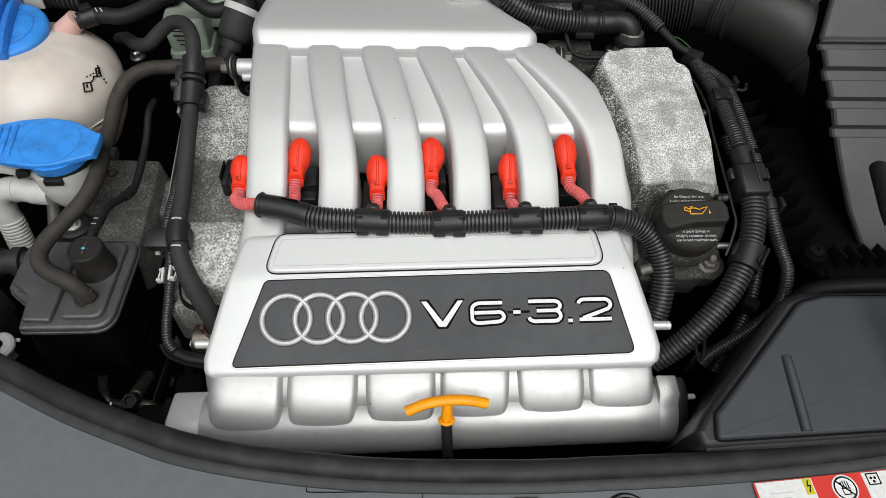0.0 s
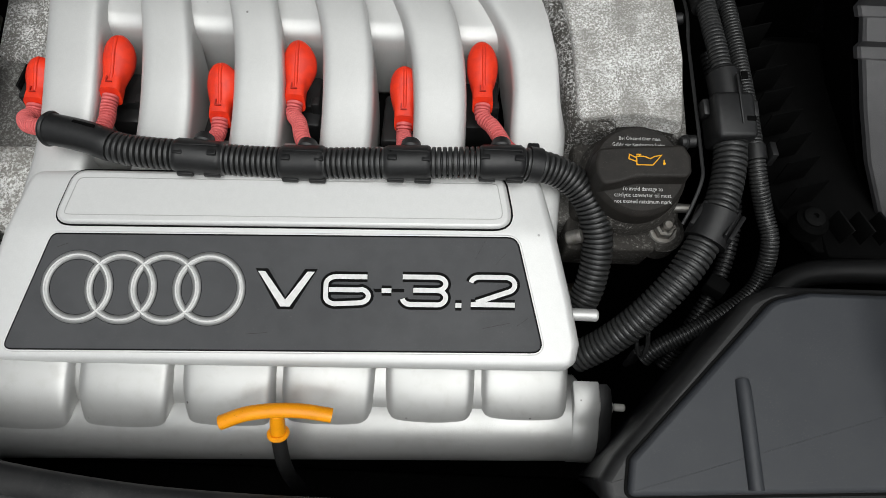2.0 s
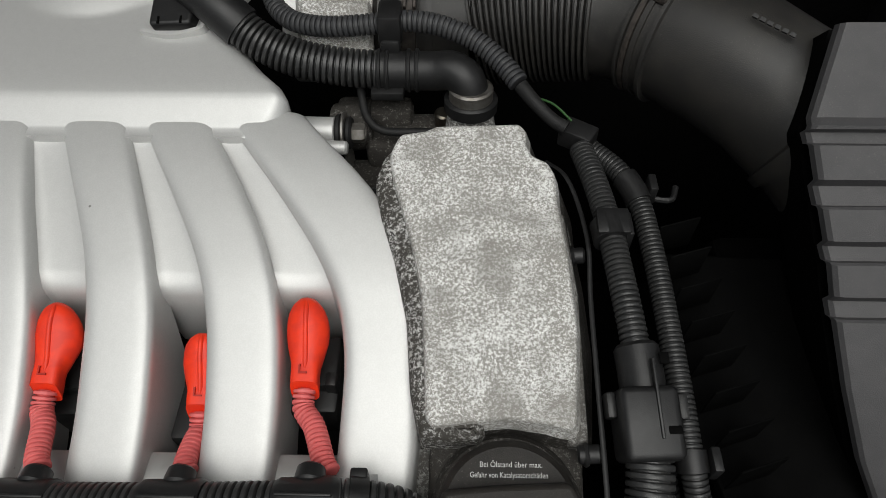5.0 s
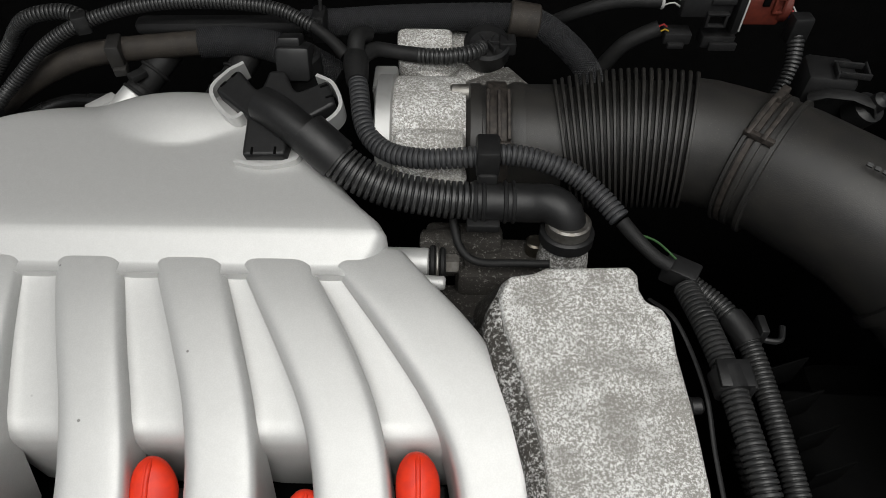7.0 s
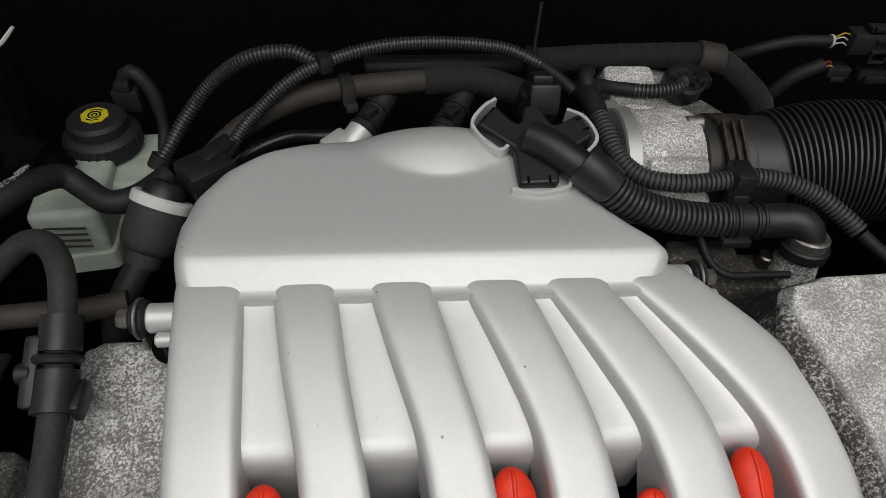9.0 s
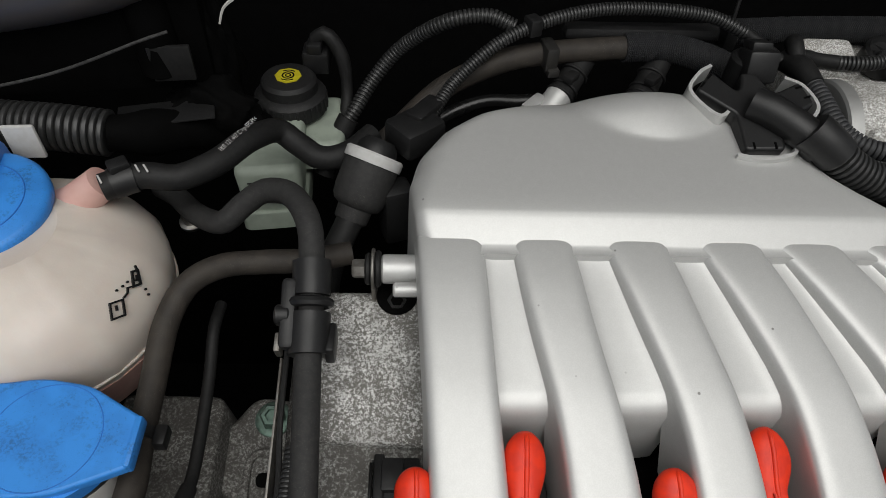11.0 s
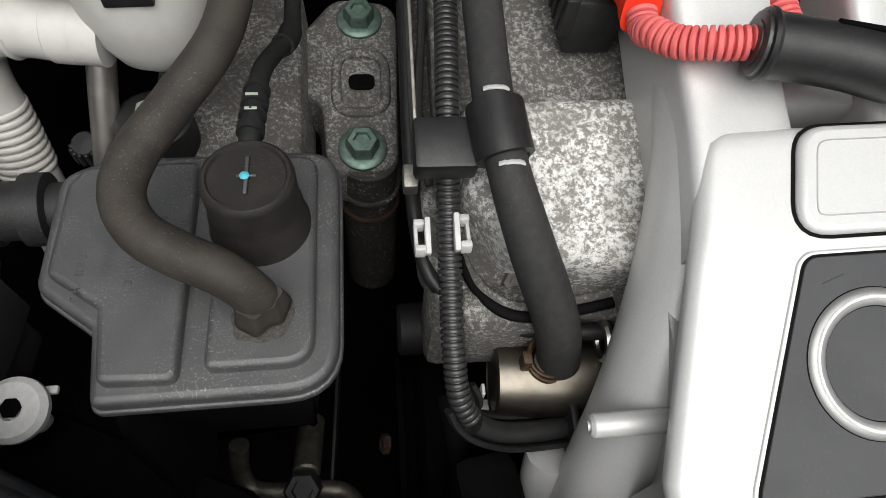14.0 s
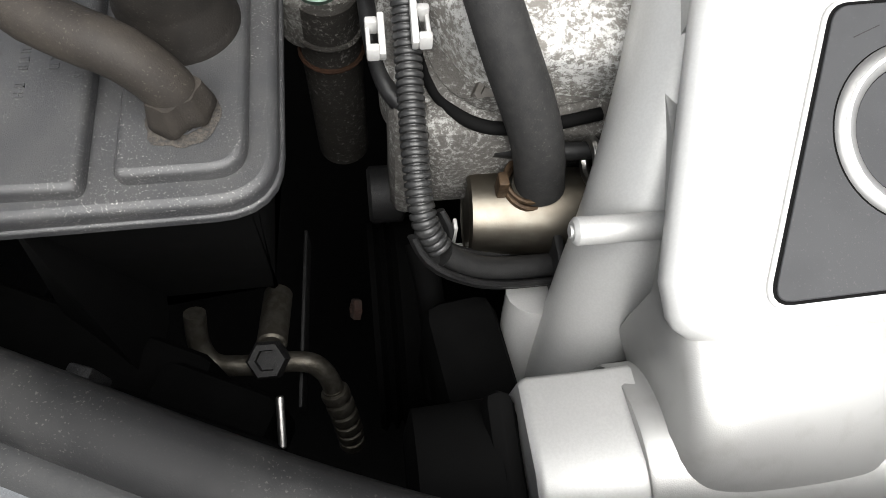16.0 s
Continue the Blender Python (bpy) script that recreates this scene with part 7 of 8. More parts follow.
part("air_box_snout", pipe_run([(0.345, 0.6845, 1.0390, 0.0400), (0.352, 0.678, 1.039, 0.0405), (0.375, 0.656, 1.038, 0.0408), (0.395, 0.636, 1.034, 0.0408), (0.413, 0.615, 1.026, 0.0408), (0.4145, 0.613, 1.025, 0.0430), (0.4185, 0.608, 1.023, 0.0430), (0.420, 0.606, 1.022, 0.0400), (0.440, 0.585, 1.005, 0.0390)]), INTAKE, ip)
clampd = Vector((0.0145, -0.0125, 0.0005)).normalized()
CLO = Vector((0.3335, 0.6940, 1.0380))
for d0, d1, r in ((0.0, 0.0030, 0.0430), (0.0075, 0.0116, 0.0425), (0.0160, 0.0196, 0.0435)):
    part("cuff_ridge", sweep([CLO + clampd * d for d in (d0, d0 + 0.0006, d1 - 0.0006, d1)], [0.0395, r, r, 0.0395], 56), INTAKE, ip)
part("cuff_end", sweep([CLO + clampd * d for d in (-0.001, 0.0, 0.019, 0.0205)], [0.0390, 0.0408, 0.0410, 0.0395], 56), INTAKE, ip)
part("hose_clamp", sweep([CLO + clampd * d for d in (0.0034, 0.0038, 0.0068, 0.0072)], [0.0408, 0.0424, 0.0424, 0.0408], 56), STRAP, ip, "dusty brown spring clamp")
part("clamp_strip", join(*[box(CLO + clampd * d + Vector((-0.010, -0.0095, 0.0402)), (0.0030, 0.030, 0.0026), 0.0008, rotz(-42) @ rotx(19)) for d in (0.003, 0.012)], box(CLO + clampd * 0.008 + Vector((-0.017, -0.019, 0.0345)), (0.018, 0.004, 0.004), 0.001, rotz(-42)), box(CLO + clampd * 0.004 + Vector((0.004, 0.006, 0.0440)), (0.005, 0.014, 0.0045), 0.001, rotz(-42))), STRAP, ip, "worn brown clamp strip")
IPL = Plane((0.377, 0.634, 1.0785), (0.80, -0.6, -0.12), (0.45, 0.72, 0.5))
part("moulded_print", join(*[slab(IPL, [(-0.012 + 0.0042 * k, -0.001), (-0.009 + 0.0042 * k, -0.001), (-0.009 + 0.0042 * k, 0.001), (-0.012 + 0.0042 * k, 0.001)], -0.001, 0.0004) for k in range(6)]), SLEEVE, ip)

# ---- breather hose from the three-armed bracket to the head ----
bb = thing("breather_bracket", (0.044, 0.70, 1.04), "black three-armed plastic bracket clipped into grey lugs on the plenum", "bracket", shift=(0, 0.002, -0.0025))
BP = Plane((0.0415, 0.704, 1.058), (1, 0, 0.04), (0, 1, 0.32))
ARM = rounded([(-0.016, -0.030), (0.010, -0.030), (0.012, -0.010), (0.026, -0.002), (0.038, 0.006), (0.032, 0.024), (0.012, 0.014), (0.004, 0.032), (-0.006, 0.032), (-0.010, 0.014), (-0.026, 0.034), (-0.039, 0.018), (-0.016, -0.002)], [0.003, 0.003, 0.006, 0.006, 0.003, 0.003, 0.006, 0.003, 0.003, 0.006, 0.003, 0.003, 0.006], 4)
part("plate", slab(BP, ARM, -0.008, 0.003, 0.002), SLEEVE, bb)
part("socket", tube([BP.at(-0.006, 0.004, 0.006), BP.at(0.006, -0.005, 0.0075), BP.at(0.024, -0.020, 0.005), BP.at(0.034, -0.029, 0.001)], 0.0112, 0.004, 24), SLEEVE, bb)
for u, v, a in ((-0.010, -0.027, 90), (0.004, -0.027, 90), (-0.034, 0.022, 50), (-0.028, 0.029, 50), (0.034, 0.011, 20), (0.030, 0.019, 20)):
    part("slot", box(BP.at(u, v, 0.0028), (0.005, 0.0016, 0.0012), 0.0004, BP.turn() @ rotz(a)), DEEP, bb)
for pts in ([(-0.021, -0.0325), (-0.003, -0.036), (0.015, -0.0325), (0.018, -0.028)], [(-0.012, 0.012), (-0.026, -0.002), (-0.042, 0.018), (-0.034, 0.033), (-0.024, 0.040)], [(0.024, 0.029), (0.035, 0.022), (0.041, 0.006), (0.034, -0.005), (0.024, -0.008)]):
    lug_path = [tuple(q[:2]) for q in spline([(u, v, 0) for u, v in pts], 0.002)]
    part("grey_lug", stroke(BP, lug_path, 0.0024, -0.013, 0.0015), SILVER, bb, "pale grey clip lug")
part("lug_slot", box(BP.at(-0.003, -0.0374, -0.0045), (0.016, 0.0012, 0.0030), 0.0004, BP.turn()), DEEP, bb)
part("top_connector", join(box((0.050, 0.744, 1.070), (0.022, 0.020, 0.022), 0.003, rotx(-20)), box((0.048, 0.750, 1.082), (0.014, 0.016, 0.006), 0.0015, rotx(-20)), turned((0.050, 0.752, 1.052), (0, 0, 1), [(0.015, 0), (0.015, 0.018), (0.013, 0.02)], 24)), SLEEVE, bb, "black plug connector")

bh = thing("crankcase_hose", (0.15, 0.665, 0.98), "black corrugated crankcase breather hose with a clamped elbow", "hose")
BR = [(0.072, 0.680, 1.057), (0.083, 0.674, 1.049), (0.097, 0.668, 1.041), (0.117, 0.6635, 1.034), (0.144, 0.662, 1.029), (0.168, 0.662, 1.027)]
part("corrugated_hose", ribbed(BR, 0.0117, 0.0038, 0.0025, 24), CONDUIT, bh)
part("front_cuff", tube([(0.066, 0.684, 1.060), (0.075, 0.678, 1.055), (0.084, 0.6735, 1.0485)], 0.0132, 0.004, 24), SLEEVE, bh)
part("elbow", join(tube([(0.164, 0.662, 1.027), (0.180, 0.662, 1.0265), (0.200, 0.6605, 1.0275), (0.211, 0.6575, 1.030), (0.2185, 0.653, 1.027), (0.2215, 0.650, 1.019)], 0.0118, 0.004, 24), *[torus((x, 0.6618, 1.0268), (1, 0, 0), 0.0118, 0.0014, 28, 8) for x in (0.166, 0.171, 0.184, 0.189)]), SLEEVE, bh)
part("end_collar", turned((0.222, 0.6485, 1.008), (0, 0.1, 1), [(0.0150, 0), (0.0165, 0.001), (0.0165, 0.008), (0.015, 0.009)], 36), SLEEVE, bh)
part("grey_band", turned((0.222, 0.6490, 1.0155), (0, 0.1, 1), [(0.0135, 0), (0.0135, 0.008), (0.012, 0.009)], 32), STEEL_D, bh, "worn grey band")
part("neck", turned((0.222, 0.6465, 0.982), (0, 0.1, 1), [(0.0165, 0), (0.0160, 0.012), (0.0150, 0.018), (0.014, 0.028)], 32), ALU, bh, "cast neck on the head")
part("lock_tab", box((0.171, 0.652, 1.019), (0.02, 0.012, 0.006), 0.001), SLEEVE, bh)

sh = thing("sensor_harness", (0.15, 0.69, 1.0), "grey-black corrugated sensor harness with a square clip", "wiring harness", shift=(0.001, 0.003, -0.006))
SH = [(0.084, 0.762, 1.066), (0.087, 0.748, 1.067), (0.091, 0.725, 1.063), (0.095, 0.704, 1.057), (0.102, 0.690, 1.053), (0.115, 0.6795, 1.052), (0.137, 0.674, 1.053), (0.167, 0.674, 1.0555), (0.184, 0.675, 1.0565), (0.203, 0.672, 1.055), (0.223, 0.665, 1.050), (0.239, 0.653, 1.043), (0.250, 0.640, 1.037)]
part("conduit", ribbed(SH[1:], 0.0064, 0.0032, 0.0012, 18), mat("grey_black_conduit", (0.040, 0.041, 0.044), 0.45, 0, (0.055, 0.055, 0.055), 200, 0.6), sh)
part("taped_end", tube([(0.250, 0.640, 1.037), (0.258, 0.630, 1.033), (0.268, 0.621, 1.028), (0.276, 0.616, 1.026)], 0.0042, 0.003, 12, 0.15), RUBBER, sh)
part("clip", join(box((0.172, 0.674, 1.056), (0.014, 0.02, 0.019), 0.002), box((0.172, 0.668, 1.0455), (0.012, 0.012, 0.01), 0.002)), SLEEVE, sh)
part("taped_joint", tube([(0.084, 0.770, 1.062), (0.0865, 0.752, 1.067), (0.089, 0.733, 1.065)], 0.0078, 0.004, 14, 0.2), RUBBER, sh)
part("plug_lead", join(tube([(0.087, 0.757, 1.066), (0.097, 0.773, 1.064), (0.113, 0.776, 1.060), (0.130, 0.774, 1.059)], 0.0052, 0.004, 12, 0.15)), RUBBER, sh)
part("plug_conduit", ribbed([(0.126, 0.774, 1.059), (0.145, 0.772, 1.060), (0.162, 0.776, 1.060), (0.171, 0.787, 1.058)], 0.0056, 0.003, 0.0012, 16), CONDUIT, sh)
part("stub_lead", tube([(0.086, 0.757, 1.067), (0.086, 0.770, 1.075), (0.091, 0.782, 1.070)], 0.0055, 0.004, 12, 0.2), RUBBER, sh)
for c, dz in (("green", 0.0),):
    part("wire", tube([(0.256, 0.634, 1.034 + dz), (0.268, 0.628, 1.034 + dz), (0.279, 0.619, 1.029 + dz)], 0.0007, 0.003, 8), WIRES[c], sh)

# thin wire and pipe behind the head
tw = thing("thin_cable", (0.17, 0.64, 0.98), "thin black cable with worn white printing", "cable")
part("cable", tube([(0.152, 0.664, 1.015), (0.157, 0.645, 1.005), (0.168, 0.636, 1.001), (0.19, 0.636, 1.0), (0.212, 0.636, 1.0)], 0.0026, 0.004, 10), RUBBER, tw)

# ---- hoses and cables along the bulkhead ----
tc = thing("long_conduit", (-0.03, 0.78, 1.0), "long black corrugated cable conduit arching behind the plenum", "wiring conduit", shift=(-0.004, 0.016, -0.01))
TCP = [(-0.176, 0.716, 1.026), (-0.164, 0.735, 1.036), (-0.151, 0.750, 1.047), (-0.125, 0.761, 1.068), (-0.096, 0.769, 1.081), (-0.057, 0.777, 1.089), (-0.013, 0.781, 1.090), (0.032, 0.779, 1.087), (0.060, 0.770, 1.079)]
part("conduit", ribbed(TCP, 0.0048, 0.0026, 0.0009, 16), CONDUIT, tc)
part("taped_end", tube([(0.058, 0.771, 1.080), (0.072, 0.762, 1.074), (0.083, 0.752, 1.068)], 0.0042, 0.003, 12, 0.2), RUBBER, tc)
part("clip", box((-0.098, 0.768, 1.081), (0.010, 0.012, 0.013), 0.0015, rotz(25)), SLEEVE, tc)
part("end_cuff", tube([(-0.182, 0.708, 1.022), (-0.174, 0.719, 1.028)], 0.0062, 0.003, 14), SLEEVE, tc)
bw = thing("brown_pipe", (-0.05, 0.785, 1.0), "brown-grey rubber pipe ending in a braided sleeve", "pipe", shift=(0.001, 0.009, -0.008))
part("pipe", tube([(-0.222, 0.735, 0.985), (-0.193, 0.752, 1.010), (-0.164, 0.769, 1.030), (-0.125, 0.776, 1.048), (-0.09, 0.781, 1.054), (-0.027, 0.786, 1.058)], 0.0088, 0.006, 18), HOSE_B, bw)
part("braid", tube([(-0.03, 0.786, 1.058), (-0.005, 0.788, 1.058), (0.017, 0.787, 1.056), (0.045, 0.78, 1.05), (0.07, 0.77, 1.04)], 0.0102, 0.006, 20), BRAID, bw)
part("braid_weave", weave([(-0.03, 0.786, 1.058), (-0.005, 0.788, 1.058), (0.017, 0.787, 1.056), (0.045, 0.78, 1.05), (0.07, 0.77, 1.04)], 0.0104), BRAIDTHREAD, bw, "glossy black woven threads")
part("clip", join(box((-0.088, 0.776, 1.056), (0.010, 0.020, 0.0185), 0.002, rotz(12)), box((-0.085, 0.768, 1.047), (0.009, 0.010, 0.006), 0.001, rotz(12))), INTAKE, bw)
rhh = thing("braided_hose", (0.15, 0.82, 1.0), "thick braided black hose along the bulkhead", "hose")
part("hose", tube([(0.04, 0.822, 1.050), (0.062, 0.822, 1.051), (0.116, 0.822, 1.055), (0.189, 0.822, 1.057), (0.212, 0.820, 1.054), (0.235, 0.815, 1.040), (0.252, 0.803, 1.025), (0.262, 0.795, 1.0)], 0.0092, 0.006, 20), BRAID, rhh)
part("braid_weave", weave([(0.04, 0.822, 1.050), (0.062, 0.822, 1.051), (0.116, 0.822, 1.055), (0.189, 0.822, 1.057), (0.212, 0.820, 1.054), (0.235, 0.815, 1.040), (0.252, 0.803, 1.025), (0.262, 0.795, 1.0)], 0.0094), BRAIDTHREAD, rhh, "glossy black woven threads")
part("sleeve", cyl((0.192, 0.822, 1.0565), (0.214, 0.821, 1.054), 0.0128, 0.0122), HOSE_B, rhh)
part("flat_rail", box((-0.015, 0.806, 1.058), (0.12, 0.014, 0.010), 0.004, rotz(2)), PLASTIC, rhh)
part("front_clip", join(box((0.055, 0.811, 1.056), (0.010, 0.02, 0.02), 0.002), cyl((0.056, 0.812, 1.06), (0.058, 0.822, 1.10), 0.0015)), SLEEVE, rhh)
rl = thing("bulkhead_conduit", (-0.19, 0.82, 0.97), "thick black corrugated conduit looping behind the reservoir", "wiring conduit")
part("conduit", ribbed([(-0.248, 0.793, 0.965), (-0.235, 0.805, 0.98), (-0.221, 0.822, 0.997), (-0.198, 0.832, 1.022), (-0.164, 0.818, 1.053), (-0.132, 0.817, 1.060), (-0.110, 0.811, 1.055)], 0.0060, 0.0032, 0.0011, 18), CONDUIT, rl)
part("lower_hose", tube([(-0.262, 0.775, 0.935), (-0.252, 0.788, 0.955), (-0.24, 0.80, 0.975)], 0.009, 0.005, 14), RUBBER, rl)

inj = thing("fuel_connectors", (-0.06, 0.76, 1.0), "black and silver quick connectors behind the plenum", "fuel connectors", shift=(0, 0.01, -0.011))
for x, dx in ((-0.092, 0.035), (-0.028, 0.03)):
    part("silver_collar", join(cyl((x, 0.742, 1.022), (x + dx * 0.45, 0.760, 1.034), 0.0105), box((x - 0.005, 0.748, 1.034), (0.010, 0.022, 0.006), 0.0015, rotz(-40))), SILVER if x < -0.05 else SLEEVE, inj)
    part("black_sleeve", join(cyl((x + dx * 0.40, 0.758, 1.032), (x + dx * 1.1, 0.790, 1.052), 0.0104, 0.0092), *[torus((x + dx * k, 0.758 + 0.0457 * (k - 0.4), 1.032 + 0.0286 * (k - 0.4)), (dx * 0.7, 0.032, 0.02), 0.0104, 0.0013, 24, 8) for k in (0.46, 0.55, 0.78)], box((x + dx * 0.62, 0.760, 1.050), (0.008, 0.012, 0.005), 0.001, rotz(-40))), RUBBER, inj)
part("bent_pipe", tube([(-0.20, 0.742, 0.99), (-0.167, 0.756, 1.012), (-0.134, 0.766, 1.022), (-0.105, 0.762, 1.026), (-0.07, 0.762, 1.03)], 0.0055, 0.004, 12), GLOSS, inj)

# ---- connectors at the gearbox corner ----
cb = thing("lambda_connectors", (0.34, 0.82, 1.0), "black and brown plug connectors with coloured wires on a bracket", "connectors", shift=(-0.002, 0, 0.0090))
black = part("black_plug", box((0.3315, 0.818, 1.0645), (0.036, 0.016, 0.018), 0.002), PLASTIC, cb, "grey-black plug housing")
part("top_latch", join(box((0.335, 0.816, 1.0765), (0.020, 0.010, 0.004), 0.001), box((0.330, 0.8105, 1.0785), (0.008, 0.004, 0.004), 0.0008)), PLASTIC, black)
part("side_rail", box((0.3410, 0.8095, 1.0685), (0.017, 0.003, 0.004), 0.0008), PLASTIC, black)
part("latch_frame", join(box((0.3325, 0.8085, 1.0555), (0.002, 0.004, 0.010), 0.0005), box((0.3455, 0.8085, 1.0555), (0.002, 0.004, 0.010), 0.0005), box((0.339, 0.8085, 1.0510), (0.015, 0.004, 0.002), 0.0005), box((0.339, 0.8085, 1.0600), (0.015, 0.004, 0.002), 0.0005)), PLASTIC, black)
part("bracket_plate", box((0.3530, 0.818, 1.063), (0.005, 0.026, 0.034), 0.001), SLEEVE, cb)
part("plate_edge", box((0.3562, 0.8070, 1.064), (0.0014, 0.0030, 0.032), 0.0004), PALECLIP, cb, "pale worn plate edge")
brown = part("brown_plug", join(box((0.3705, 0.818, 1.061), (0.026, 0.018, 0.020), 0.002), cyl((0.380, 0.818, 1.062), (0.389, 0.818, 1.061), 0.0110)), BROWN, cb, "brown plug connector")
part("plug_window", box((0.3700, 0.8085, 1.0690), (0.0050, 0.0016, 0.0060), 0.0004), DEEP, brown)
part("plug_tab", join(box((0.3790, 0.8080, 1.0720), (0.0070, 0.0030, 0.0020), 0.0004), box((0.3790, 0.8080, 1.0620), (0.0070, 0.0030, 0.0020), 0.0004), box((0.3760, 0.8080, 1.0670), (0.0018, 0.0030, 0.0110), 0.0004), box((0.3822, 0.8080, 1.0670), (0.0018, 0.0030, 0.0110), 0.0004)), BROWN, brown)
part("lower_plug", join(box((0.317, 0.818, 1.038), (0.020, 0.014, 0.009), 0.0015), box((0.316, 0.810, 1.034), (0.012, 0.004, 0.004), 0.0008)), PLASTIC, cb)
part("lower_plug", join(box((0.347, 0.818, 1.036), (0.024, 0.014, 0.010), 0.0015), box((0.350, 0.809, 1.034), (0.020, 0.003, 0.006), 0.0008)), PLASTIC, cb)
part("lead_collar", cyl((0.3000, 0.8195, 1.063), (0.3022, 0.8195, 1.063), 0.0055), PALECLIP, cb, "white lead collar")
part("grey_lead", tube([(0.301, 0.8195, 1.063), (0.27, 0.823, 1.060), (0.24, 0.83, 1.046), (0.215, 0.85, 1.02)], 0.0050, 0.005, 14), RUBBER, cb)
part("lower_lead", tube([(0.304, 0.818, 1.043), (0.282, 0.818, 1.030), (0.268, 0.82, 1.008)], 0.006, 0.005, 14), RUBBER, cb)
k = 0
for c, p, q in (("white", (0.302, 0.818, 1.065), (0.315, 0.818, 1.064)), ("white", (0.302, 0.816, 1.062), (0.315, 0.816, 1.060)), ("yellow", (0.302, 0.818, 1.067), (0.315, 0.818, 1.069)), ("red", (0.301, 0.815, 1.044), (0.308, 0.815, 1.046)), ("yellow", (0.302, 0.814, 1.040), (0.310, 0.814, 1.043)), ("white", (0.386, 0.819, 1.066), (0.396, 0.806, 1.056)), ("green", (0.386, 0.817, 1.062), (0.393, 0.805, 1.054)), ("red", (0.386, 0.818, 1.064), (0.3945, 0.806, 1.055)), ("blue", (0.386, 0.816, 1.060), (0.392, 0.806, 1.052))):
    m = tuple((a + b) / 2 + d for a, b, d in zip(p, q, (0, 0, 0.003)))
    part("wire", tube([p, m, q], 0.0006, 0.003, 8), WIRES[c], cb, c + " wire")
part("plug_boot", box((0.3945, 0.801, 1.0540), (0.014, 0.012, 0.020), 0.002), SLEEVE, cb)
part("down_conduit", ribbed([(0.3945, 0.800, 1.050), (0.3950, 0.794, 1.042), (0.3935, 0.786, 1.033), (0.3880, 0.776, 1.023), (0.378, 0.765, 1.010), (0.365, 0.755, 0.99)], 0.0056, 0.0030, 0.0012, 14), CONDUIT, cb)
cs = part("corner_sensor", join(box((0.388, 0.735, 1.052), (0.030, 0.028, 0.030), 0.004, rotz(-12)), turned((0.404, 0.715, 1.045), (0.2, -0.5, 1), [(0.010, 0), (0.010, 0.012), (0.006, 0.014), (0.005, 0.022), (0.002, 0.024)], 20)), SLEEVE, cb, "black corner sensor")
part("window_frame", join(*[box((0.396 + dx, 0.7275 + dy, 1.0695), size, 0.0006, rotz(-12)) for dx, dy, size in ((0, 0.006, (0.018, 0.0016, 0.004)), (0, -0.006, (0.018, 0.0016, 0.004)), (0.009, 0, (0.0016, 0.0135, 0.004)), (-0.009, 0, (0.0016, 0.0135, 0.004)))]), PLASTIC, cs)
part("strap", sweep([(0.372, 0.718, 1.056), (0.380, 0.714, 1.062), (0.392, 0.709, 1.064), (0.404, 0.706, 1.061), (0.410, 0.707, 1.050)], [0.0050] * 5, 10, True, 0.4), RUBBER, cs)

# ---- rear left corner: wing edge, large hose, sound proofing ----
wg = thing("wing_edge", (-0.46, 0.74, 1.0), "black painted inner wing edge, its grey reflection put into the colour", "inner wing", kind="structure")
part("upper_sheet", box((-0.50, 0.755, 1.075), (0.34, 0.03, 0.10), 0.004, rotz(9)), DEEP, wg)
# Pale line and grey roll put the wing's highlight and reflection into colour
part("seam_edge", tube([(-0.56, 0.70, 1.035), (-0.463, 0.722, 1.048), (-0.415, 0.730, 1.058), (-0.363, 0.738, 1.076), (-0.345, 0.742, 1.081)], 0.0011, 0.006, 8), mat("edge_highlight_paint", (0.055, 0.054, 0.054), 0.4, 0, (0.02, 0.02, 0.02), 300, 0.8), wg, "seam edge in a pale colour as its highlight")
part("top_roll", tube([(-0.66, 0.700, 1.096), (-0.54, 0.735, 1.100), (-0.44, 0.755, 1.106), (-0.383, 0.765, 1.116), (-0.334, 0.775, 1.132)], 0.030, 0.01, 28), mat("painted_grey_sheen", (0.075, 0.070, 0.072), 0.32, 0, (0.085, 0.080, 0.082), 60, 0.5, spec=0.5), wg)
lhz = thing("air_hose", (-0.40, 0.69, 1.0), "fat black concertina air hose behind the coolant tank", "hose", shift=(-0.010, 0.030, -0.022))
part("concertina", ribbed([(-0.50, 0.70, 1.040), (-0.46, 0.695, 1.040), (-0.42, 0.692, 1.040), (-0.385, 0.692, 1.036)], 0.0165, 0.0050, 0.0024, 28), CONDUIT, lhz)
part("taped_joint", tube([(-0.388, 0.692, 1.036), (-0.365, 0.700, 1.031), (-0.34, 0.715, 1.024), (-0.32, 0.735, 1.01)], 0.0145, 0.006, 20, 0.25), DEEP, lhz)
sp = thing("sound_proofing", (-0.33, 0.77, 0.98), "crumpled black sound-proofing mat and torn foil at the corner", "sound proofing")


def crumple(c, s, seed, amp):
    bm = bmesh.new()
    bmesh.ops.create_icosphere(bm, subdivisions=4, radius=1)
    for v in bm.verts:
        n = noise.fractal(v.co * 2.3 + Vector((seed, 0, 0)), 0.9, 2.1, 4)
        v.co = Vector((v.co.x * s[0], v.co.y * s[1], v.co.z * s[2])) * (1 + amp * n) + Vector(c)
    return from_bm(bm)


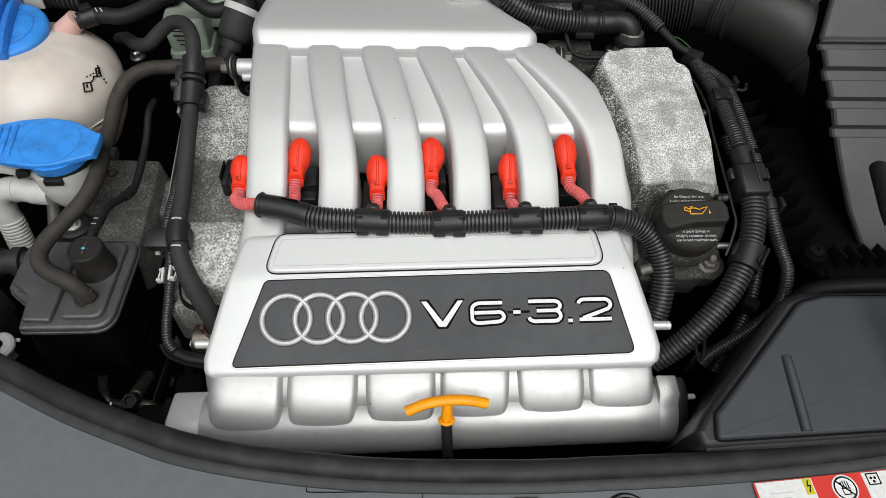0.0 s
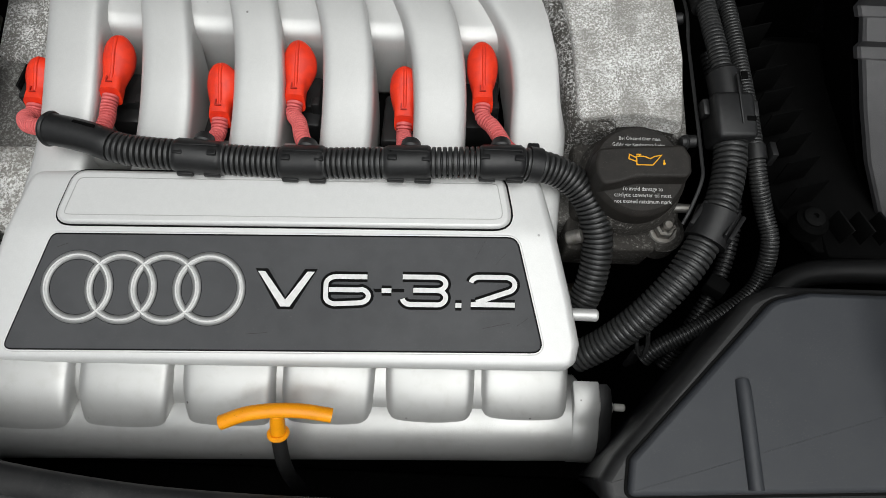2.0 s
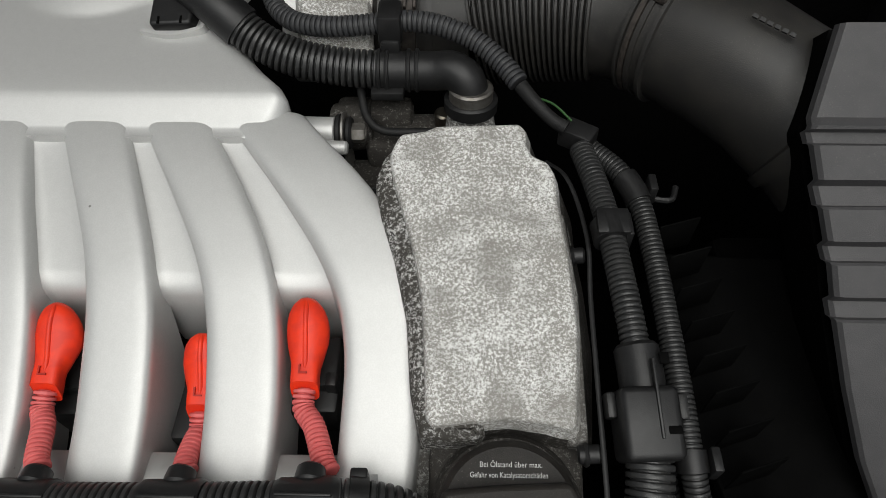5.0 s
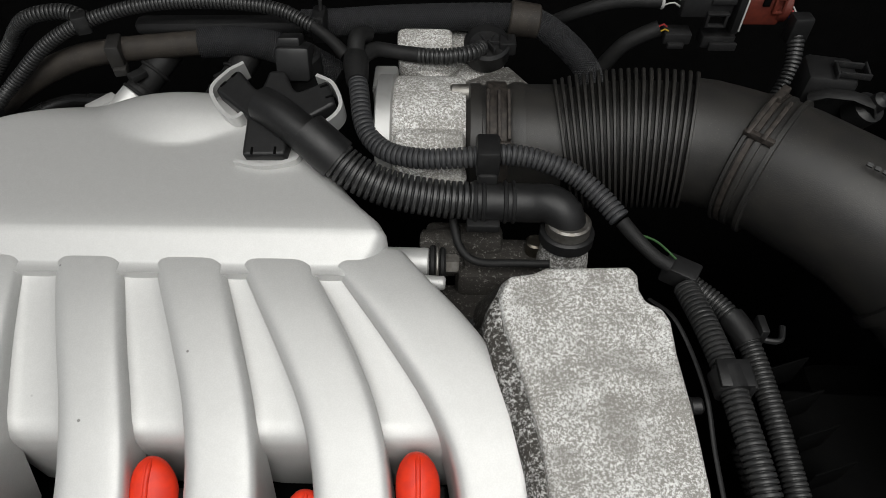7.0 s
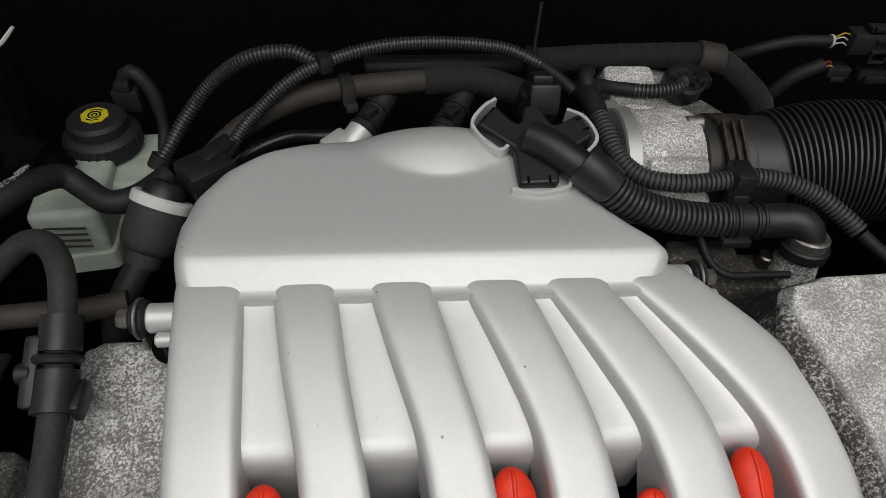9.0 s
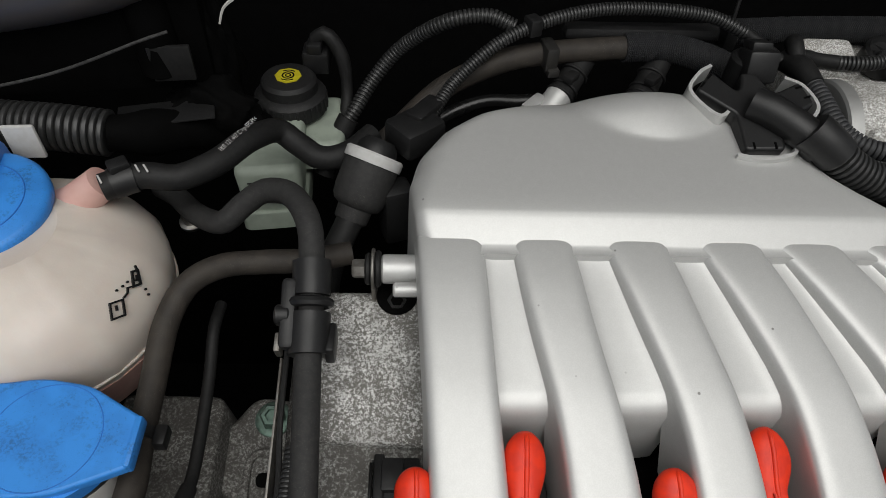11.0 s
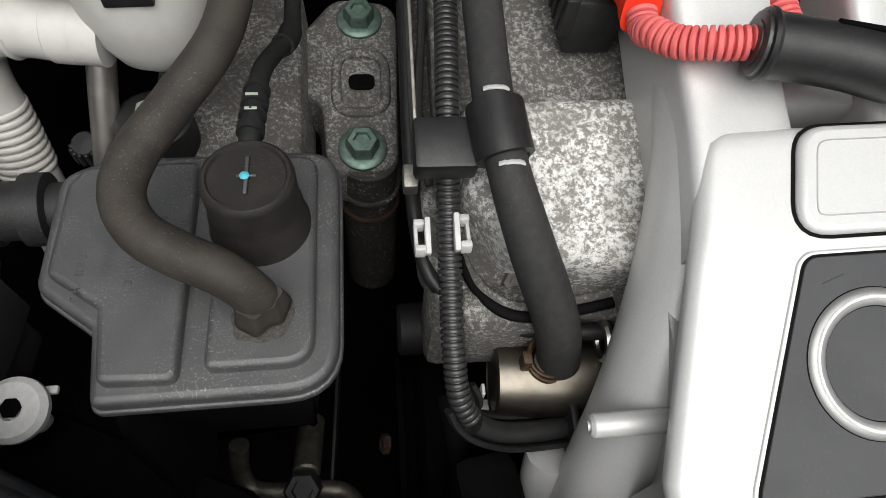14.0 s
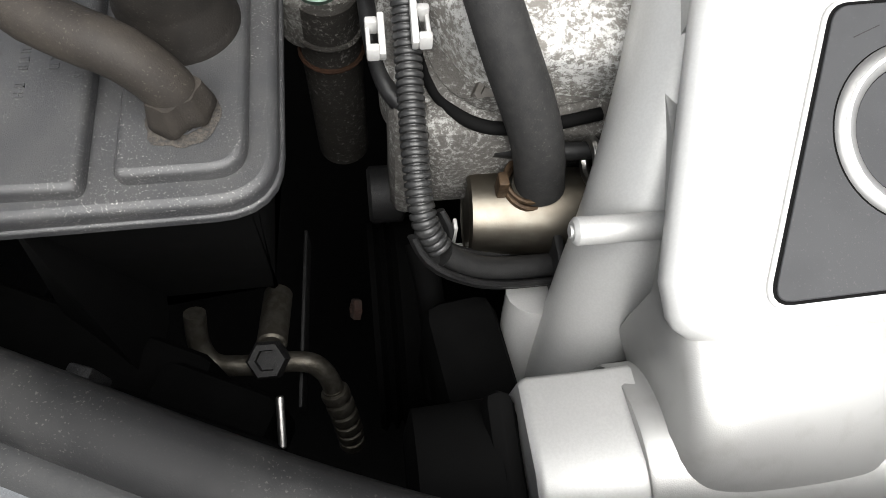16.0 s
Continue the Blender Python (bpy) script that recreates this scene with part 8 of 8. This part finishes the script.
part("mat_lump", crumple((-0.338, 0.79, 1.03), (0.020, 0.02, 0.050), 3, 0.35), DEEP, sp, angle=70)
part("mat_lump", crumple((-0.335, 0.765, 1.00), (0.035, 0.02, 0.03), 8, 0.35), DEEP, sp, angle=70)
part("shelf", box((-0.362, 0.742, 1.018), (0.066, 0.026, 0.0016), 0.0006, rotz(14)), SLEEVE, sp)
part("post", cyl((-0.362, 0.762, 1.04), (-0.367, 0.77, 1.16), 0.015), DEEP, sp)
part("tab", box((-0.352, 0.752, 1.052), (0.028, 0.004, 0.026), 0.001, rotz(8)), RUBBER, sp)
part("torn_edge", tube([(-0.318, 0.765, 1.075), (-0.314, 0.768, 1.085), (-0.305, 0.772, 1.092), (-0.297, 0.776, 1.10)], 0.0012, 0.002, 6, 0.5), IVORY, sp, "torn pale fibre edge")
wire = thing("plug_lead", (-0.27, 0.82, 0.97), "black plug and taped lead behind the brake reservoir", "plug lead")
part("plug", join(box((-0.268, 0.842, 1.005), (0.022, 0.022, 0.02), 0.003), box((-0.268, 0.838, 1.018), (0.012, 0.014, 0.01), 0.002)), SLEEVE, wire)
part("lead", tube([(-0.268, 0.842, 1.022), (-0.258, 0.84, 1.028), (-0.246, 0.835, 1.01), (-0.243, 0.825, 0.98), (-0.248, 0.80, 0.955), (-0.262, 0.785, 0.945)], 0.0055, 0.005, 12, 0.2), RUBBER, wire)

# ---- low down at the belt side ----
ac = thing("refrigerant_pipes", (-0.315, 0.335, 0.70), "dull metal refrigerant pipes with a hex union", "pipes", shift=(-0.009, 0.012, -0.012))
part("vertical_pipe", cyl((-0.3135, 0.338, 0.768), (-0.3125, 0.372, 0.752), 0.0075), STEEL_SHADED, ac)
part("cross_pipe", tube([(-0.3465, 0.352, 0.785), (-0.348, 0.342, 0.770), (-0.343, 0.334, 0.762), (-0.33, 0.331, 0.762), (-0.300, 0.330, 0.763), (-0.290, 0.326, 0.757), (-0.285, 0.318, 0.745)], 0.0052, 0.003, 14), STEEL_SHADED, ac)
part("hex_union", hexbolt((-0.3145, 0.3325, 0.764), (0, -0.35, 1), 0.0102, 0.014), PLASTIC, ac)
part("wrapped_end", ribbed([(-0.286, 0.319, 0.747), (-0.282, 0.308, 0.73), (-0.279, 0.295, 0.70)], 0.0075, 0.008, 0.0015, 16), STEEL_SHADED, ac)
part("steel_strut", box((-0.300, 0.36, 0.74), (0.002, 0.10, 0.02), 0.0006, rotz(-3)), RUBBER, ac)
part("thin_rod", cyl((-0.2972, 0.2765, 0.842), (-0.2975, 0.2945, 0.846), 0.0015), METAL, ac)
au = thing("auxiliary_drive", (-0.25, 0.40, 0.55), "black belt pulleys and a dull roller beside the engine", "pulleys")
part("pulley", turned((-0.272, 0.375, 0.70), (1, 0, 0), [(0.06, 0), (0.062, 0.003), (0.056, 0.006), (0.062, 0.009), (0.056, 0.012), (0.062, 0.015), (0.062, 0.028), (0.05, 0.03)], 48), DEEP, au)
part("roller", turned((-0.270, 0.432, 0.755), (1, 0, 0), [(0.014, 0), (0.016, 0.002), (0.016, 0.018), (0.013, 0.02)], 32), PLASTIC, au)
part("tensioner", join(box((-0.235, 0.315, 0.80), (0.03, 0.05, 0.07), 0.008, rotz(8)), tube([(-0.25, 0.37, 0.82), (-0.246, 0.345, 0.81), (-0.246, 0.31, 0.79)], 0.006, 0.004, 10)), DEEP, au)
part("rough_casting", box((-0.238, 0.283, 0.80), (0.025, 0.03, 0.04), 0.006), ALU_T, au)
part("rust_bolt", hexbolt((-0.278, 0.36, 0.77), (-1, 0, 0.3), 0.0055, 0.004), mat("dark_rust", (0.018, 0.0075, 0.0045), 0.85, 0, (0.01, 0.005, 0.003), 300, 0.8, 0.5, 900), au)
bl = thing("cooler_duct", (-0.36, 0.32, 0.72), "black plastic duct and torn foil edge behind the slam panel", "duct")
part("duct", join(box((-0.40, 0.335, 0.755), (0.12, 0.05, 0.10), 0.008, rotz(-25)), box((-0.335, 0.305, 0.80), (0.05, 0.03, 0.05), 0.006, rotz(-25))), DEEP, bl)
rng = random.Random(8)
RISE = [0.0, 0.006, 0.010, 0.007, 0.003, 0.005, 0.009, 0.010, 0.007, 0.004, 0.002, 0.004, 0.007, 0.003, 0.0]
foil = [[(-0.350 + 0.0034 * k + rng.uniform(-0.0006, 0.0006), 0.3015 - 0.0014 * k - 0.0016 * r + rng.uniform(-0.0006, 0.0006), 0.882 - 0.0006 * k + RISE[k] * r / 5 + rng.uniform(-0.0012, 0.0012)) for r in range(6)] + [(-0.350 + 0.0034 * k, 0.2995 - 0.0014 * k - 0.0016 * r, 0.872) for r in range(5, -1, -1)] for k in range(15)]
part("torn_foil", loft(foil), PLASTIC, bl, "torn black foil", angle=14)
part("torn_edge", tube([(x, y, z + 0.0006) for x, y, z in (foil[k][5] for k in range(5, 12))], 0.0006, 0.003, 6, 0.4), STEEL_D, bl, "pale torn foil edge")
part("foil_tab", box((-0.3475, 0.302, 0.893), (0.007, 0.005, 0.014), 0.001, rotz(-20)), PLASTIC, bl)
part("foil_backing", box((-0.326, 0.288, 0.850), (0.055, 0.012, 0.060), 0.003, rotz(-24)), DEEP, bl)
sb = thing("lower_beam", (0.02, 0.2, 0.7), "near-black cross beam in front of the engine", "beam", kind="structure")
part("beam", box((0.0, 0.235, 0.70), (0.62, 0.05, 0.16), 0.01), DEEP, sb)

# ---- front left: lamp housing, connector, plug ----
fb = thing("lamp_housing", (-0.46, 0.42, 0.80), "black plastic headlamp housing with a ribbed top and a bellows vent", "lamp housing")
part("box_body", box((-0.479, 0.395, 0.845), (0.046, 0.060, 0.11), 0.005, rotz(-4)), AIRBOX, fb)
for x in (-0.4535, -0.463, -0.474):
    part("side_rib", box((x, 0.395 - 0.004 * (x < -0.46), 0.862), (0.003, 0.062, 0.085), 0.001, rotz(-4)), AIRBOX, fb)
bar = part("top_bar", box((-0.468, 0.440, 0.905), (0.022, 0.050, 0.010), 0.002, rotz(-14)), PLASTIC, fb)
for k in range(5):
    part("bar_rib", box((-0.470 + 0.0004 * k, 0.452 - 0.0022 * k, 0.9105), (0.014, 0.0009, 0.0012), 0.0002, rotz(-14)), PLASTIC, bar)
part("vent_tube", turned((-0.456, 0.436, 0.886), (1, 0.08, -0.05), [(0.012, 0), (0.012, 0.012), (0.0145, 0.013), (0.0145, 0.020), (0.0125, 0.021), (0.0125, 0.030), (0.0155, 0.031), (0.0155, 0.040), (0.011, 0.041), (0.011, 0.055)], 28), PLASTIC, fb)
part("latch", torus((-0.449, 0.437, 0.90), (1, 0.2, 0), 0.013, 0.002, 24, 8), DEEP, fb)
wpg = thing("white_plug", (-0.432, 0.367, 0.82), "white round hexagon-socket adjuster plug", "adjuster", shift=(-0.006, 0.0, 0.004))
part("disc", turned((-0.4345, 0.3715, 0.822), (0.0, -0.2, 1), [(0.0125, 0), (0.0145, 0.002), (0.0145, 0.005), (0.012, 0.0075), (0.0048, 0.0078), (0.0042, 0.003), (0.0, 0.003)], 36), WHITE, wpg)
part("hex_socket", turned((-0.4345, 0.3707, 0.8292), (0.0, -0.2, 1), [(0.0046, 0), (0.0046, 0.0008)], 6), DEEP, wpg, "dark hexagon socket")
part("stem", cyl((-0.4345, 0.3725, 0.785), (-0.4345, 0.3717, 0.824), 0.005), WHITE, wpg)
part("side_tab", box((-0.4235, 0.381, 0.820), (0.006, 0.004, 0.003), 0.001), WHITE, wpg)
cn = thing("plug_connector", (-0.46, 0.54, 0.93), "black square plug connector on a corrugated lead beside the tank", "connector")
plug = part("plug", join(box((-0.457, 0.541, 0.974), (0.031, 0.028, 0.026), 0.0035, rotz(12)), cyl((-0.478, 0.536, 0.97), (-0.478, 0.530, 0.945), 0.010)), SLEEVE, cn)
part("nose", turned((-0.463, 0.529, 0.972), (-0.55, -0.75, 0.1), [(0.0130, -0.004), (0.0130, 0.004), (0.0118, 0.0075), (0.0085, 0.0100), (0.0, 0.0112)], 28), SLEEVE, plug)
part("top_plate", box((-0.4555, 0.5465, 0.9885), (0.019, 0.013, 0.0045), 0.0008, rotz(12)), SLEEVE, plug)
part("plate_slot", box((-0.4575, 0.5475, 0.9908), (0.0060, 0.0042, 0.0008), 0.0002, rotz(12)), DEEP, plug)
latch = part("latch_bar", box((-0.4680, 0.5385, 0.9905), (0.0140, 0.0030, 0.0022), 0.0006, rotz(12)), SLEEVE, plug)
for x, y in ((-0.4738, 0.5373), (-0.4622, 0.5397)):
    part("latch_post", box((x, y, 0.9880), (0.0020, 0.0034, 0.0060), 0.0005, rotz(12)), SLEEVE, latch)
part("lead", ribbed([(-0.478, 0.531, 0.95), (-0.477, 0.524, 0.925), (-0.474, 0.518, 0.90)], 0.0058, 0.003, 0.0012, 14), CONDUIT, cn)
part("fat_lead", ribbed([(-0.50, 0.535, 0.93), (-0.485, 0.520, 0.915), (-0.476, 0.505, 0.885), (-0.474, 0.50, 0.84), (-0.474, 0.495, 0.80)], 0.0115, 0.0045, 0.002, 20), DEEP, cn)
sm = thing("steel_stay", (-0.40, 0.49, 0.85), "short bright steel tube and a black knurled plug below the filler", "stay")
part("tube", cyl((-0.3995, 0.505, 0.908), (-0.4100, 0.4745, 0.852), 0.0064), mat("satin_steel", (0.46, 0.44, 0.41), 0.34, 0.95, (0.34, 0.31, 0.28), 120, 0.6), sm)
plug = part("knurled_plug", join(turned((-0.4180, 0.487, 0.868), (-0.2, -0.4, 1), [(0.0062, -0.012), (0.0066, 0.0), (0.0058, 0.0015), (0.0, 0.0018)], 20), cyl((-0.412, 0.487, 0.862), (-0.402, 0.487, 0.864), 0.006)), SLEEVE, sm)
for a in np.linspace(0, 2 * math.pi, 14, endpoint=False):
    part("knurl", cyl((-0.4180 + 0.0066 * math.cos(a), 0.487 + 0.0066 * math.sin(a), 0.860), (-0.4180 + 0.0066 * math.cos(a), 0.487 + 0.0066 * math.sin(a), 0.868), 0.0011, seg=6), SLEEVE, plug)
